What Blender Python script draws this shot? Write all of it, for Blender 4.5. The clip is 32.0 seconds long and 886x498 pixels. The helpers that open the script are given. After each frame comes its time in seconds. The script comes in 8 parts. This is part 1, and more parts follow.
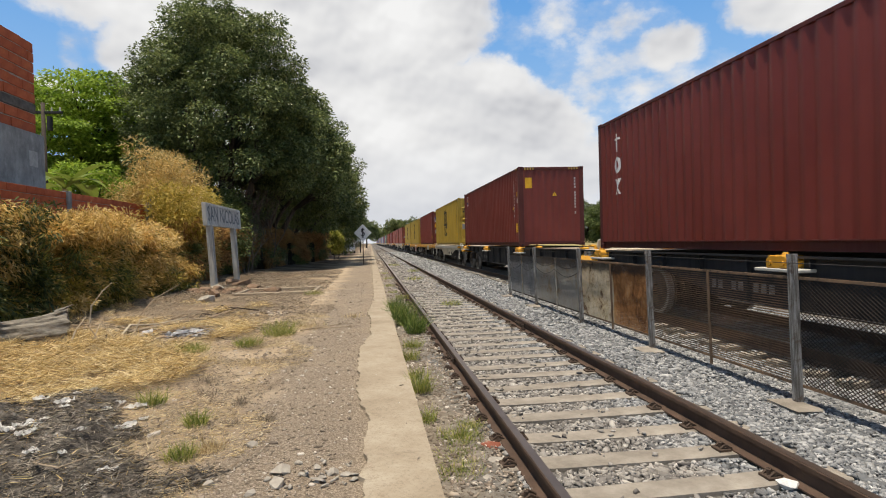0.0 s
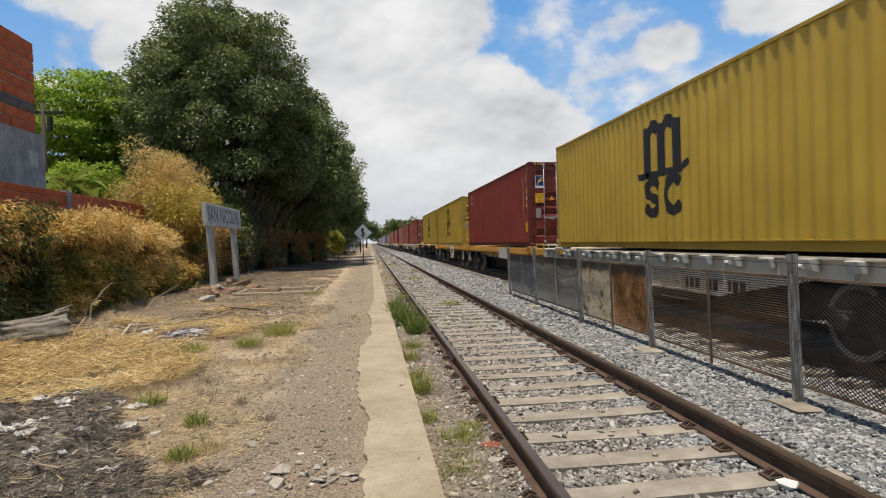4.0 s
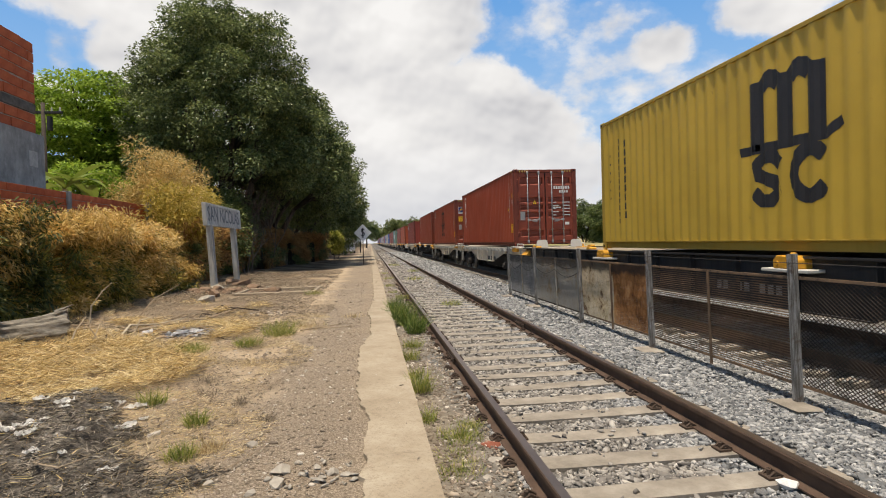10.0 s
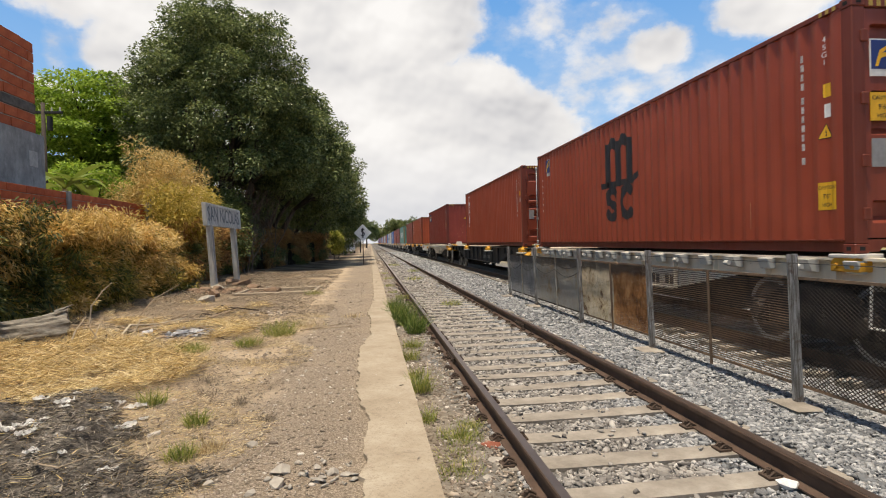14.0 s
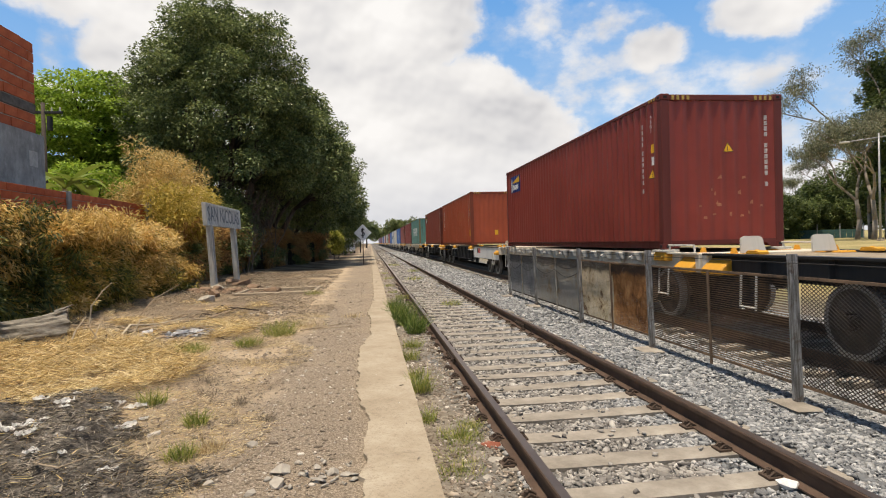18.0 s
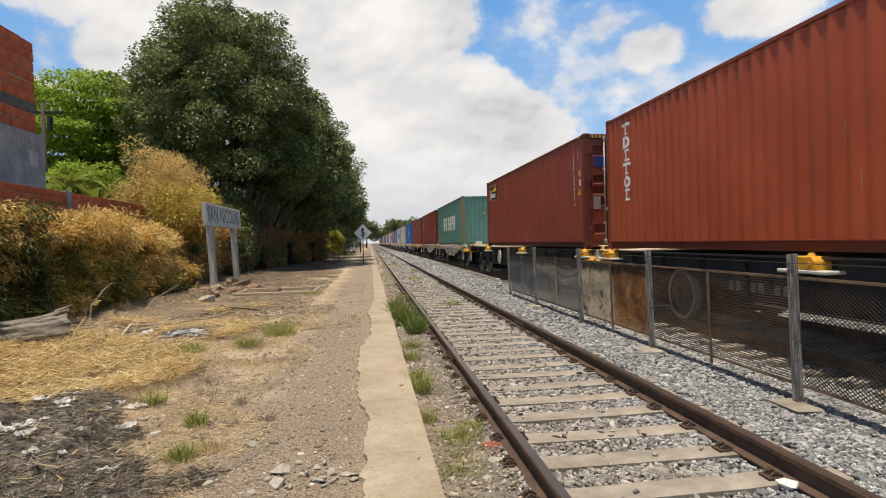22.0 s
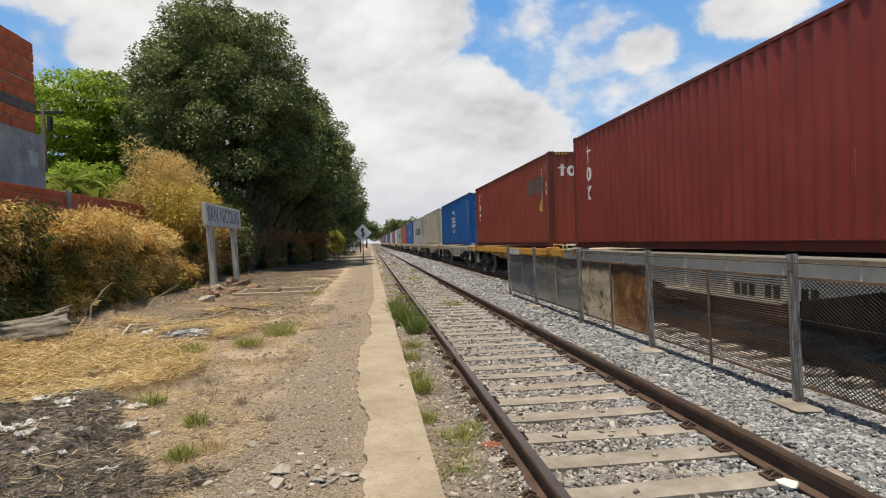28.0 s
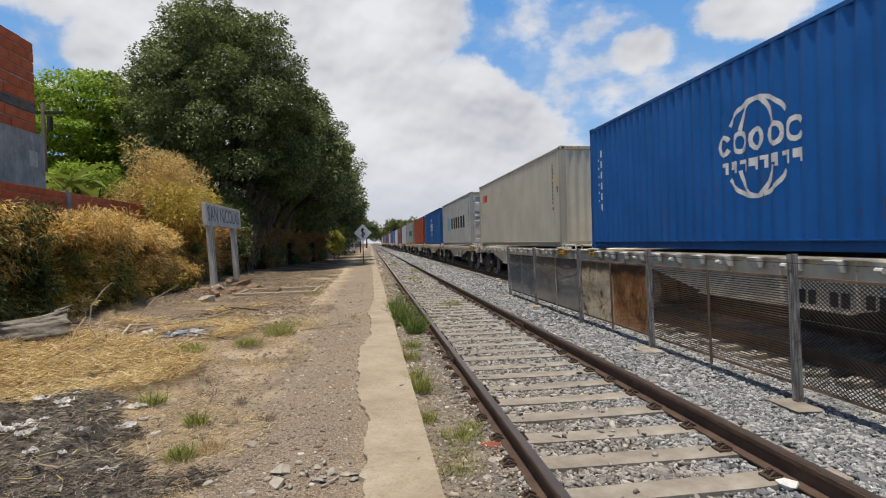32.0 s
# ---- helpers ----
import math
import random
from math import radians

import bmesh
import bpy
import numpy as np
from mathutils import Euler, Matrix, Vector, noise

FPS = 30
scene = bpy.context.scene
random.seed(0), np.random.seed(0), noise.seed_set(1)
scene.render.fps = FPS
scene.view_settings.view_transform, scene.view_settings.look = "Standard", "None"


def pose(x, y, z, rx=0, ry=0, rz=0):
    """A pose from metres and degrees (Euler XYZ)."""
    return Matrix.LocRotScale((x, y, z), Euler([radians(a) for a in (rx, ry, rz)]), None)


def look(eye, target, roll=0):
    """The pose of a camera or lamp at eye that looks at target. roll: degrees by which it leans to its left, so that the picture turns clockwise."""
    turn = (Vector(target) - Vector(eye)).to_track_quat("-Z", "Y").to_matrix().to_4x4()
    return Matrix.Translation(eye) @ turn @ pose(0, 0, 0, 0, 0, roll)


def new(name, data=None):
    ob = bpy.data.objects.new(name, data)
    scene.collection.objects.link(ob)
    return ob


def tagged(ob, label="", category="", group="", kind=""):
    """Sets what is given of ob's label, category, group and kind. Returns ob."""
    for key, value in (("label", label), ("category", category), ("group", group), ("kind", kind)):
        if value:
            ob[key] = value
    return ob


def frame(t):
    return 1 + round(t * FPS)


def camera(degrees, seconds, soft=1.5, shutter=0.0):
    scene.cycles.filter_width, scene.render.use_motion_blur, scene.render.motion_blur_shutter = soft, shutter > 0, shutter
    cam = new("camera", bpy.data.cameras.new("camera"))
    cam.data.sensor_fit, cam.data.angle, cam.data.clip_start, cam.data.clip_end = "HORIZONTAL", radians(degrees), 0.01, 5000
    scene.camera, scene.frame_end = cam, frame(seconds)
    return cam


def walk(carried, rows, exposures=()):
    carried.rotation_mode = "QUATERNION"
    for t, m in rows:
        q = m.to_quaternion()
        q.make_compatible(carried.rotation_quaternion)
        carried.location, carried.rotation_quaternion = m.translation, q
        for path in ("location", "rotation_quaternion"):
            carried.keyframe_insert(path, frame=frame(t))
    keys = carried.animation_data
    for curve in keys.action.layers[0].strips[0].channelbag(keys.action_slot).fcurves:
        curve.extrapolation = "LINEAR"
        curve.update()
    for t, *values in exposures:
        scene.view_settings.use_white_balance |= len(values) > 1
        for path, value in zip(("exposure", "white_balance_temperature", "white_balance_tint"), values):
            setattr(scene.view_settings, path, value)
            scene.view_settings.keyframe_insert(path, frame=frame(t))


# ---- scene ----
cam = camera(75.17, 32.0, soft=1.05, shutter=0.06)
EYE = (0.0, 0.0, 1.72)
YAW, PITCH, ROLL = radians(7.15), radians(-0.78), -1.54
AIM = (math.sin(YAW) * math.cos(PITCH), math.cos(YAW) * math.cos(PITCH), EYE[2] + math.sin(PITCH))
view = look(EYE, AIM, ROLL)
walk(cam, [(0.0, view), (32.0, view)], [(0.0, 0.02, 6520, 10), (3.0, -0.06, 6450, 10), (6.0, 0.02, 6550, 10), (8.0, 0.05, 6480, 10), (11.0, 0.05, 6750, 11), (13.0, 0.11, 6750, 11), (17.0, 0.11, 6750, 11), (22.0, 0.06, 6700, 11), (25.0, 0.0, 6600, 10), (28.0, 0.02, 6580, 10), (30.0, -0.05, 6450, 10), (31.0, -0.1, 6320, 10), (32.0, -0.13, 6280, 11)])

# ---- world, sun ----
SUN_EL, SUN_AZ = 78.8, 229.0          # degrees; azimuth clockwise from +y, where the light comes from
world = bpy.data.worlds.new("world")
scene.world = world
world.use_nodes = True
wn = world.node_tree
sky = wn.nodes.new("ShaderNodeTexSky")
sky.sky_type = "NISHITA"
sky.sun_disc = False
sky.sun_elevation = radians(SUN_EL)
sky.sun_rotation = radians(SUN_AZ)
sky.dust_density = 2.0
bg = wn.nodes["Background"]
bg.inputs["Strength"].default_value = 0.055
wn.links.new(sky.outputs["Color"], bg.inputs["Color"])
sun = new("sun", bpy.data.lights.new("sun", "SUN"))
sun.data.energy, sun.data.angle, sun.data.color = 5.0, radians(0.53), (1.0, 0.905, 0.765)
sd = Vector((math.sin(radians(SUN_AZ)) * math.cos(radians(SUN_EL)), math.cos(radians(SUN_AZ)) * math.cos(radians(SUN_EL)), math.sin(radians(SUN_EL))))
sun.matrix_world = look(sd * 50, (0, 0, 0))

rng = np.random.default_rng(7)


# ---- node helpers ----
class Mat:
    """A node material with a principled surface and short calls for its textures."""

    def __init__(self, name, rough=0.7, metal=0.0, spec=0.4):
        self.m = bpy.data.materials.new(name)
        self.m.use_nodes = True
        self.t = self.m.node_tree
        self.p = self.t.nodes["Principled BSDF"]
        self.p.inputs["Roughness"].default_value = rough
        self.p.inputs["Metallic"].default_value = metal
        self.p.inputs["Specular IOR Level"].default_value = spec
        self.co = self.t.nodes.new("ShaderNodeTexCoord")

    def node(self, kind, **sets):
        n = self.t.nodes.new(kind)
        for k, v in sets.items():
            n.inputs[k.replace("_", " ")].default_value = v
        return n

    def link(self, a, b):
        self.t.links.new(a, b)

    def noise(self, scale, detail=4.0, rough=0.6, stretch=None, where="Object"):
        n = self.node("ShaderNodeTexNoise", Scale=scale, Detail=detail, Roughness=rough)
        src = self.co.outputs[where]
        if stretch:
            mp = self.node("ShaderNodeMapping")
            mp.inputs["Scale"].default_value = stretch
            self.link(src, mp.inputs["Vector"])
            src = mp.outputs["Vector"]
        self.link(src, n.inputs["Vector"])
        return n.outputs["Fac"]

    def ramp(self, fac, stops):
        n = self.t.nodes.new("ShaderNodeValToRGB")
        e = n.color_ramp.elements
        while len(e) < len(stops):
            e.new(0.5)
        for el, (pos, col) in zip(e, stops):
            el.position = pos
            el.color = (*col, 1) if len(col) == 3 else col
        self.link(fac, n.inputs["Fac"])
        return n.outputs["Color"]

    def mix(self, fac, a, b, how="MIX"):
        n = self.t.nodes.new("ShaderNodeMix")
        n.data_type, n.blend_type = "RGBA", how
        for sock, v in ((n.inputs["Factor"], fac), (n.inputs["A"], a), (n.inputs["B"], b)):
            if isinstance(v, (int, float)):
                sock.default_value = v
            elif isinstance(v, tuple):
                sock.default_value = (*v, 1)
            else:
                self.link(v, sock)
        return n.outputs["Result"]

    def math(self, op, a, b=0.0, c=None):
        n = self.t.nodes.new("ShaderNodeMath")
        n.operation = op
        for i, v in enumerate((a, b) if c is None else (a, b, c)):
            if isinstance(v, (int, float)):
                n.inputs[i].default_value = v
            else:
                self.link(v, n.inputs[i])
        return n.outputs[0]

    def random(self):
        return self.t.nodes.new("ShaderNodeObjectInfo").outputs["Random"]

    def island(self):
        return self.t.nodes.new("ShaderNodeNewGeometry").outputs["Random Per Island"]

    def base(self, c):
        if isinstance(c, tuple):
            self.p.inputs["Base Color"].default_value = (*c, 1)
        else:
            self.link(c, self.p.inputs["Base Color"])
        return self

    def bump(self, h, strength=0.3, dist=0.01):
        n = self.node("ShaderNodeBump", Strength=strength, Distance=dist)
        self.link(h, n.inputs["Height"])
        self.link(n.outputs["Normal"], self.p.inputs["Normal"])
        return self

    def rough(self, v):
        self.link(v, self.p.inputs["Roughness"])
        return self


def dark(c, k):
    return tuple(x * k for x in c)


def paint(name, col, rough=0.45, wear=0.5, rust=(0.10, 0.035, 0.018)):
    """Weathered coat on steel: fading in patches, streaks that run down, specks of rust."""
    m = Mat(name, rough)
    fade = m.noise(0.9, 3.0)
    c = m.mix(m.ramp(fade, [(0.3, (0, 0, 0)), (0.75, (1, 1, 1))]), dark(col, 0.86), tuple(min(1, x * 1.1 + 0.006) for x in col))
    streak = m.noise(1.0, 5.0, 0.7, (14.0, 9.0, 0.35))
    c = m.mix(m.math("MULTIPLY", m.ramp(streak, [(0.52, (0, 0, 0)), (0.74, (1, 1, 1))]), 0.35 * wear), c, dark(col, 0.55))
    spots = m.noise(7.0, 6.0, 0.75)
    c = m.mix(m.math("MULTIPLY", m.ramp(spots, [(0.64, (0, 0, 0)), (0.70, (1, 1, 1))]), wear), c, rust)
    m.base(c).rough(m.ramp(streak, [(0.3, (rough - 0.08,) * 3), (0.8, (rough + 0.25,) * 3)]))
    return m.bump(m.noise(5.0, 2.0), 0.12, 0.02).m


def plain(name, col, rough=0.6, metal=0.0, var=0.25, scale=6.0, bump=0.15):
    m = Mat(name, rough, metal)
    n = m.noise(scale, 5.0)
    m.base(m.mix(m.ramp(n, [(0.3, (0, 0, 0)), (0.7, (1, 1, 1))]), dark(col, 1 - var), tuple(min(1, x * (1 + var * 0.6)) for x in col)))
    return m.bump(m.noise(scale * 9, 3.0), bump, 0.005).m


def leafy(name, cols, rough=0.5, glow=0.25, patch=0.5):
    """Leaves or blades: each its own tint, in larger patches, with light coming through."""
    m = Mat(name, rough, 0.0, 0.35)
    n = len(cols)
    mix = m.math("ADD", m.math("MULTIPLY", m.island(), 1 - patch * 0.6), m.math("MULTIPLY", m.math("SUBTRACT", m.noise(0.55, 3.0), 0.32), patch * 1.5))
    col = m.ramp(mix, [(0.08 + 0.84 * i / max(1, n - 1), c) for i, c in enumerate(cols)])
    m.base(col)
    tr = m.node("ShaderNodeBsdfTranslucent")
    m.link(col, tr.inputs["Color"])
    mx = m.node("ShaderNodeMixShader", Fac=glow)
    m.link(m.p.outputs[0], mx.inputs[1])
    m.link(tr.outputs[0], mx.inputs[2])
    m.link(mx.outputs[0], m.t.nodes["Material Output"].inputs["Surface"])
    return m.m


# ---- mesh helpers ----
def bm_box(bm, x0, x1, y0, y1, z0, z1, bevel=0.0):
    r = bmesh.ops.create_cube(bm, size=1.0)
    vs = r["verts"]
    for v in vs:
        v.co = Vector(((x0 + x1) / 2 + v.co.x * (x1 - x0), (y0 + y1) / 2 + v.co.y * (y1 - y0), (z0 + z1) / 2 + v.co.z * (z1 - z0)))
    if bevel:
        es = list({e for v in vs for e in v.link_edges})
        bmesh.ops.bevel(bm, geom=es, offset=bevel, segments=1, affect="EDGES")
    return bm


def bm_tube(bm, a, b, r0, r1=None, seg=10):
    a, b = Vector(a), Vector(b)
    m = (b - a).to_track_quat("Z", "Y").to_matrix()
    u, w = m.col[0], m.col[1]
    r1 = r0 if r1 is None else r1
    turn = [u * math.cos(6.2831853 * k / seg) + w * math.sin(6.2831853 * k / seg) for k in range(seg)]
    low, high = [bm.verts.new(a + d * r0) for d in turn], [bm.verts.new(b + d * r1) for d in turn]
    for k in range(seg):
        bm.faces.new((low[k], low[(k + 1) % seg], high[(k + 1) % seg], high[k]))
    bm.faces.new(low[::-1])
    bm.faces.new(high)
    return bm


def tube_path(bm, pts, r0, r1, seg=7):
    n = len(pts) - 1
    for i in range(n):
        bm_tube(bm, pts[i], Vector(pts[i + 1]) + (Vector(pts[i + 1]) - Vector(pts[i])) * 0.06, r0 + (r1 - r0) * i / n, r0 + (r1 - r0) * (i + 1) / n, seg)


def bm_prism(bm, pts, axis, lo, hi):
    """A flat outline, pushed along an axis: pts are pairs in the other two axes, in the order x, y, z."""
    def at(p, h):
        c = list(p)
        c.insert("xyz".index(axis), h)
        return bm.verts.new(c)
    lower = [at(p, lo) for p in pts]
    upper = [at(p, hi) for p in pts]
    n = len(pts)
    bm.faces.new(lower[::-1])
    bm.faces.new(upper)
    for i in range(n):
        bm.faces.new((lower[i], lower[(i + 1) % n], upper[(i + 1) % n], upper[i]))
    return bm


def done(bm, name, smooth=False):
    bmesh.ops.recalc_face_normals(bm, faces=bm.faces[:])
    me = bpy.data.meshes.new(name)
    bm.to_mesh(me)
    bm.free()
    me.materials.append(None)
    if smooth:
        me.shade_smooth()
    return me


def put(name, me, mat, parent=None, m=None, label=""):
    """One object on a mesh that may be shared, with its own material."""
    ob = new(name, me)
    if not me.materials:
        me.materials.append(None)
    ob.material_slots[0].link = "OBJECT"
    ob.material_slots[0].material = mat
    if parent:
        ob.parent = parent
    if m is not None:
        ob.matrix_basis = m
    return tagged(ob, label)


def part(name, bm, mat, parent, label="", m=None, smooth=False):
    return put(name, done(bm, name, smooth), mat, parent, m, label)


def boxed(x0, x1, y0, y1, z0, z1, bevel=0.0):
    return bm_box(bmesh.new(), x0, x1, y0, y1, z0, z1, bevel)


def thing(name, label, category, group="", m=None, kind=""):
    ob = new(name)
    ob.empty_display_size = 0.2
    if m is not None:
        ob.matrix_basis = m
    return tagged(ob, label, category, group, kind)


def raw(name, verts, faces):
    """A mesh from arrays: verts n x 3, faces m x k (all of one size)."""
    verts, faces = np.asarray(verts, float), np.asarray(faces, int)
    me = bpy.data.meshes.new(name)
    k = faces.shape[1]
    me.vertices.add(len(verts))
    me.vertices.foreach_set("co", verts.ravel())
    me.loops.add(faces.size)
    me.loops.foreach_set("vertex_index", faces.ravel())
    me.polygons.add(len(faces))
    me.polygons.foreach_set("loop_start", np.arange(0, faces.size, k))
    me.polygons.foreach_set("loop_total", np.full(len(faces), k))
    me.update(calc_edges=True)
    me.materials.append(None)
    return me


def blades(name, at, way, length, width, bend=0.25, roll=None):
    """Leaves: at n x 3 (the stalk's end), way n x 3, each a bent kite of two quads along its length."""
    n = len(at)
    way = way / np.linalg.norm(way, axis=1, keepdims=True)
    side = np.cross(way, rng.normal(size=(n, 3)) if roll is None else roll)
    side /= np.maximum(np.linalg.norm(side, axis=1, keepdims=True), 1e-6)
    up = np.cross(side, way)
    L, W = np.broadcast_to(length, n)[:, None], np.broadcast_to(width, n)[:, None]
    mid = at + way * L * 0.45
    tip = at + way * L - up * L * bend
    v = np.stack([at, mid + side * W * 0.5, tip, mid - side * W * 0.5], 1).reshape(-1, 3)
    return raw(name, v, np.arange(n * 4).reshape(-1, 4))


def stones(name, at, size, flat=0.65):
    """Broken stone: boxes with every corner pushed about, turned at random."""
    n = len(at)
    c = np.array([(x, y, z) for z in (-1, 1) for y in (-1, 1) for x in (-1, 1)], float) * 0.5
    v = c[None] * (1 + rng.uniform(-0.55, 0.25, (n, 8, 3)))
    v[:, 4:, :2] *= rng.uniform(0.1, 1.0, (n, 1, 2))          # wedges and shards
    v *= (np.stack([rng.uniform(0.9, 2.1, n), rng.uniform(0.5, 1.1, n), rng.uniform(0.28, 0.75, n) * flat / 0.65], 1) * np.asarray(size)[:, None])[:, None]
    a, b = rng.uniform(0, 6.28, n), rng.uniform(-0.75, 0.75, n)
    ca, sa, cb, sb = np.cos(a), np.sin(a), np.cos(b), np.sin(b)
    x, y, z = v[..., 0], v[..., 1], v[..., 2]
    y, z = y * cb[:, None] - z * sb[:, None], y * sb[:, None] + z * cb[:, None]
    x, y = x * ca[:, None] - y * sa[:, None], x * sa[:, None] + y * ca[:, None]
    v = np.stack([x, y, z], 2) + np.asarray(at)[:, None]
    f = np.array([(0, 2, 3, 1), (4, 5, 7, 6), (0, 1, 5, 4), (2, 6, 7, 3), (0, 4, 6, 2), (1, 3, 7, 5)])
    return raw(name, v.reshape(-1, 3), (np.arange(n)[:, None, None] * 8 + f[None]).reshape(-1, 4))


def words(text, size, depth=0.002):
    """Flat lettering in the built-in font, as a mesh centred on its own middle, in the x-y plane."""
    cu = bpy.data.curves.new("lettering", "FONT")
    cu.body, cu.size, cu.extrude = text, size, depth
    cu.align_x, cu.align_y = "CENTER", "CENTER"
    ob = new("lettering", cu)
    bpy.context.view_layer.update()
    me = bpy.data.meshes.new_from_object(ob.evaluated_get(bpy.context.evaluated_depsgraph_get()))
    bpy.data.objects.remove(ob)
    if not me.materials:
        me.materials.append(None)
    return me

# ---- sky with drifting cloud ----
# cloud heads: azimuth, elevation and the two half-widths, in degrees
SOLID = ((-0.2, 21.7, 13.5, 7.8), (11.9, 12.8, 6.0, 5.0), (15.8, 9.8, 6.8, 4.7), (3.8, 6.6, 21.3, 8.2), (-4.8, 14.1, 17.2, 6.7), (-18.3, 21.2, 11.6, 3.3),
         (-16.1, 17.2, 7.8, 4.5), (-26.7, 12.0, 5.4, 2.1), (29.3, 16.8, 3.2, 2.2), (38.4, 18.7, 5.1, 2.5), (29.8, 6.2, 6.2, 4.3), (41.6, 3.6, 6.1, 2.8))
SOFT = ((-25.1, 15.4, 0.6, 1.1), (18.7, 20.4, 2.3, 2.6), (24.9, 19.1, 2.6, 1.5), (24.1, 15.6, 3.6, 1.9), (28.0, 13.5, 4.9, 2.1), (32.3, 11.9, 1.9, 1.6),
        (35.9, 7.7, 5.6, 3.2), (38.5, 13.2, 4.0, 1.2))


def sky_cloud():
    m = Mat("sky_and_cloud")
    t = m.t
    t.nodes.remove(m.p)
    sep = m.node("ShaderNodeSeparateXYZ")
    nrm = m.node("ShaderNodeVectorMath")
    nrm.operation = "NORMALIZE"
    m.link(m.co.outputs["Object"], nrm.inputs[0])
    m.link(nrm.outputs[0], sep.inputs[0])
    az = m.math("MULTIPLY", m.math("ARCTAN2", sep.outputs[0], sep.outputs[1]), 57.2958)
    el = m.math("MULTIPLY", m.math("ARCSINE", sep.outputs[2]), 57.2958)
    flat = m.node("ShaderNodeCombineXYZ")
    m.link(az, flat.inputs[0])
    m.link(el, flat.inputs[1])

    def puff(scale, detail, rough, stretch=(1, 1.5, 1), rise=0.0):
        mp = m.node("ShaderNodeMapping")
        mp.inputs["Scale"].default_value = stretch
        mp.inputs["Location"].default_value = (-rise * 0.4, rise, 0)
        m.link(flat.outputs[0], mp.inputs["Vector"])
        n = m.node("ShaderNodeTexNoise", Scale=scale, Detail=detail, Roughness=rough)
        m.link(mp.outputs[0], n.inputs["Vector"])
        return n.outputs["Fac"]

    big, fine = puff(0.26, 8.0, 0.55), puff(0.05, 3.0, 0.4)
    # ragged outlines: the coordinates themselves are stirred
    stir = m.node("ShaderNodeTexNoise", Scale=0.45, Detail=6.0, Roughness=0.55)
    m.link(flat.outputs[0], stir.inputs["Vector"])
    off = m.node("ShaderNodeVectorMath")
    off.operation = "SUBTRACT"
    m.link(stir.outputs["Color"], off.inputs[0])
    off.inputs[1].default_value = (0.5, 0.5, 0.5)
    amp = m.node("ShaderNodeVectorMath")
    amp.operation = "MULTIPLY_ADD"
    m.link(off.outputs[0], amp.inputs[0])
    amp.inputs[1].default_value = (2.4, 2.2, 0)
    m.link(flat.outputs[0], amp.inputs[2])
    dens = None
    for i, (a, e, ra, re) in enumerate(SOLID + SOFT):
        d = m.node("ShaderNodeVectorMath")
        d.operation = "SUBTRACT"
        m.link(amp.outputs[0], d.inputs[0])
        d.inputs[1].default_value = (a, e, 0)
        s = m.node("ShaderNodeVectorMath")
        s.operation = "MULTIPLY"
        m.link(d.outputs[0], s.inputs[0])
        s.inputs[1].default_value = (1 / ra, 1 / re, 0)
        ln = m.node("ShaderNodeVectorMath")
        ln.operation = "LENGTH"
        m.link(s.outputs[0], ln.inputs[0])
        one = m.math("MULTIPLY", m.math("SUBTRACT", 1.0, ln.outputs["Value"]), re / 2.6 if i < len(SOLID) else 0.15)
        dens = one if dens is None else m.math("SMOOTH_MAX", dens, one, 0.12)
    far = m.math("MULTIPLY", m.math("SUBTRACT", 5.0, el), 0.16)          # the cloud bank closes towards the horizon
    dens = m.math("MAXIMUM", dens, m.math("MINIMUM", far, 0.6))
    round_ = m.math("MINIMUM", m.math("MULTIPLY", m.math("SUBTRACT", m.math("ABSOLUTE", az), 58.0), 0.03), -0.03)   # scattered cloud all round
    dens = m.math("MAXIMUM", dens, round_)
    dens = m.math("ADD", dens, m.math("MULTIPLY", m.math("SUBTRACT", big, 0.5), 0.78))
    dens = m.math("SUBTRACT", dens, m.math("MINIMUM", m.math("MAXIMUM", m.math("MULTIPLY", m.math("SUBTRACT", el, 25.0), 0.03), 0.0), 0.25))          # clear overhead
    cover = m.ramp(m.math("ADD", dens, 0.3), [(0.16, (0, 0, 0)), (0.28, (0.18, 0.18, 0.18)), (0.37, (0.58, 0.58, 0.58)), (0.47, (0.90, 0.90, 0.90)), (0.62, (1, 1, 1))])
    blue = m.ramp(m.math("MULTIPLY", el, 0.02), [(0.0, (0.55, 0.70, 0.86)), (0.20, (0.31, 0.53, 0.83)), (0.45, (0.14, 0.365, 0.75)), (0.9, (0.17, 0.235, 0.33))])
    # heaped heads: lit from above, greyer where one head overhangs the next
    heap = m.math("MULTIPLY", m.math("SUBTRACT", puff(0.16, 3.0, 0.45, (1, 1.2, 1)), puff(0.16, 3.0, 0.45, (1, 1.2, 1), 0.7)), 0.5)
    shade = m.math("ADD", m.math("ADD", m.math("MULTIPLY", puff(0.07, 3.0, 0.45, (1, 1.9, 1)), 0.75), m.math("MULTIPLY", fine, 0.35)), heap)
    white = m.ramp(shade, [(0.40, (0.53, 0.54, 0.57)), (0.48, (0.68, 0.685, 0.70)), (0.56, (0.79, 0.79, 0.79)), (0.64, (0.89, 0.89, 0.885))])
    edge = m.ramp(dens, [(0.12, (1, 1, 1)), (0.55, (0, 0, 0))])
    white = m.mix(m.math("MULTIPLY", edge, 0.3), white, (0.86, 0.86, 0.86))
    low = m.ramp(m.math("MULTIPLY", el, 0.1), [(0.1, (1, 1, 1)), (1.0, (0, 0, 0))])
    white = m.mix(m.math("MULTIPLY", low, 0.6), white, (0.68, 0.71, 0.77))
    em = m.node("ShaderNodeEmission", Strength=1.0)
    m.link(m.mix(cover, blue, white), em.inputs["Color"])
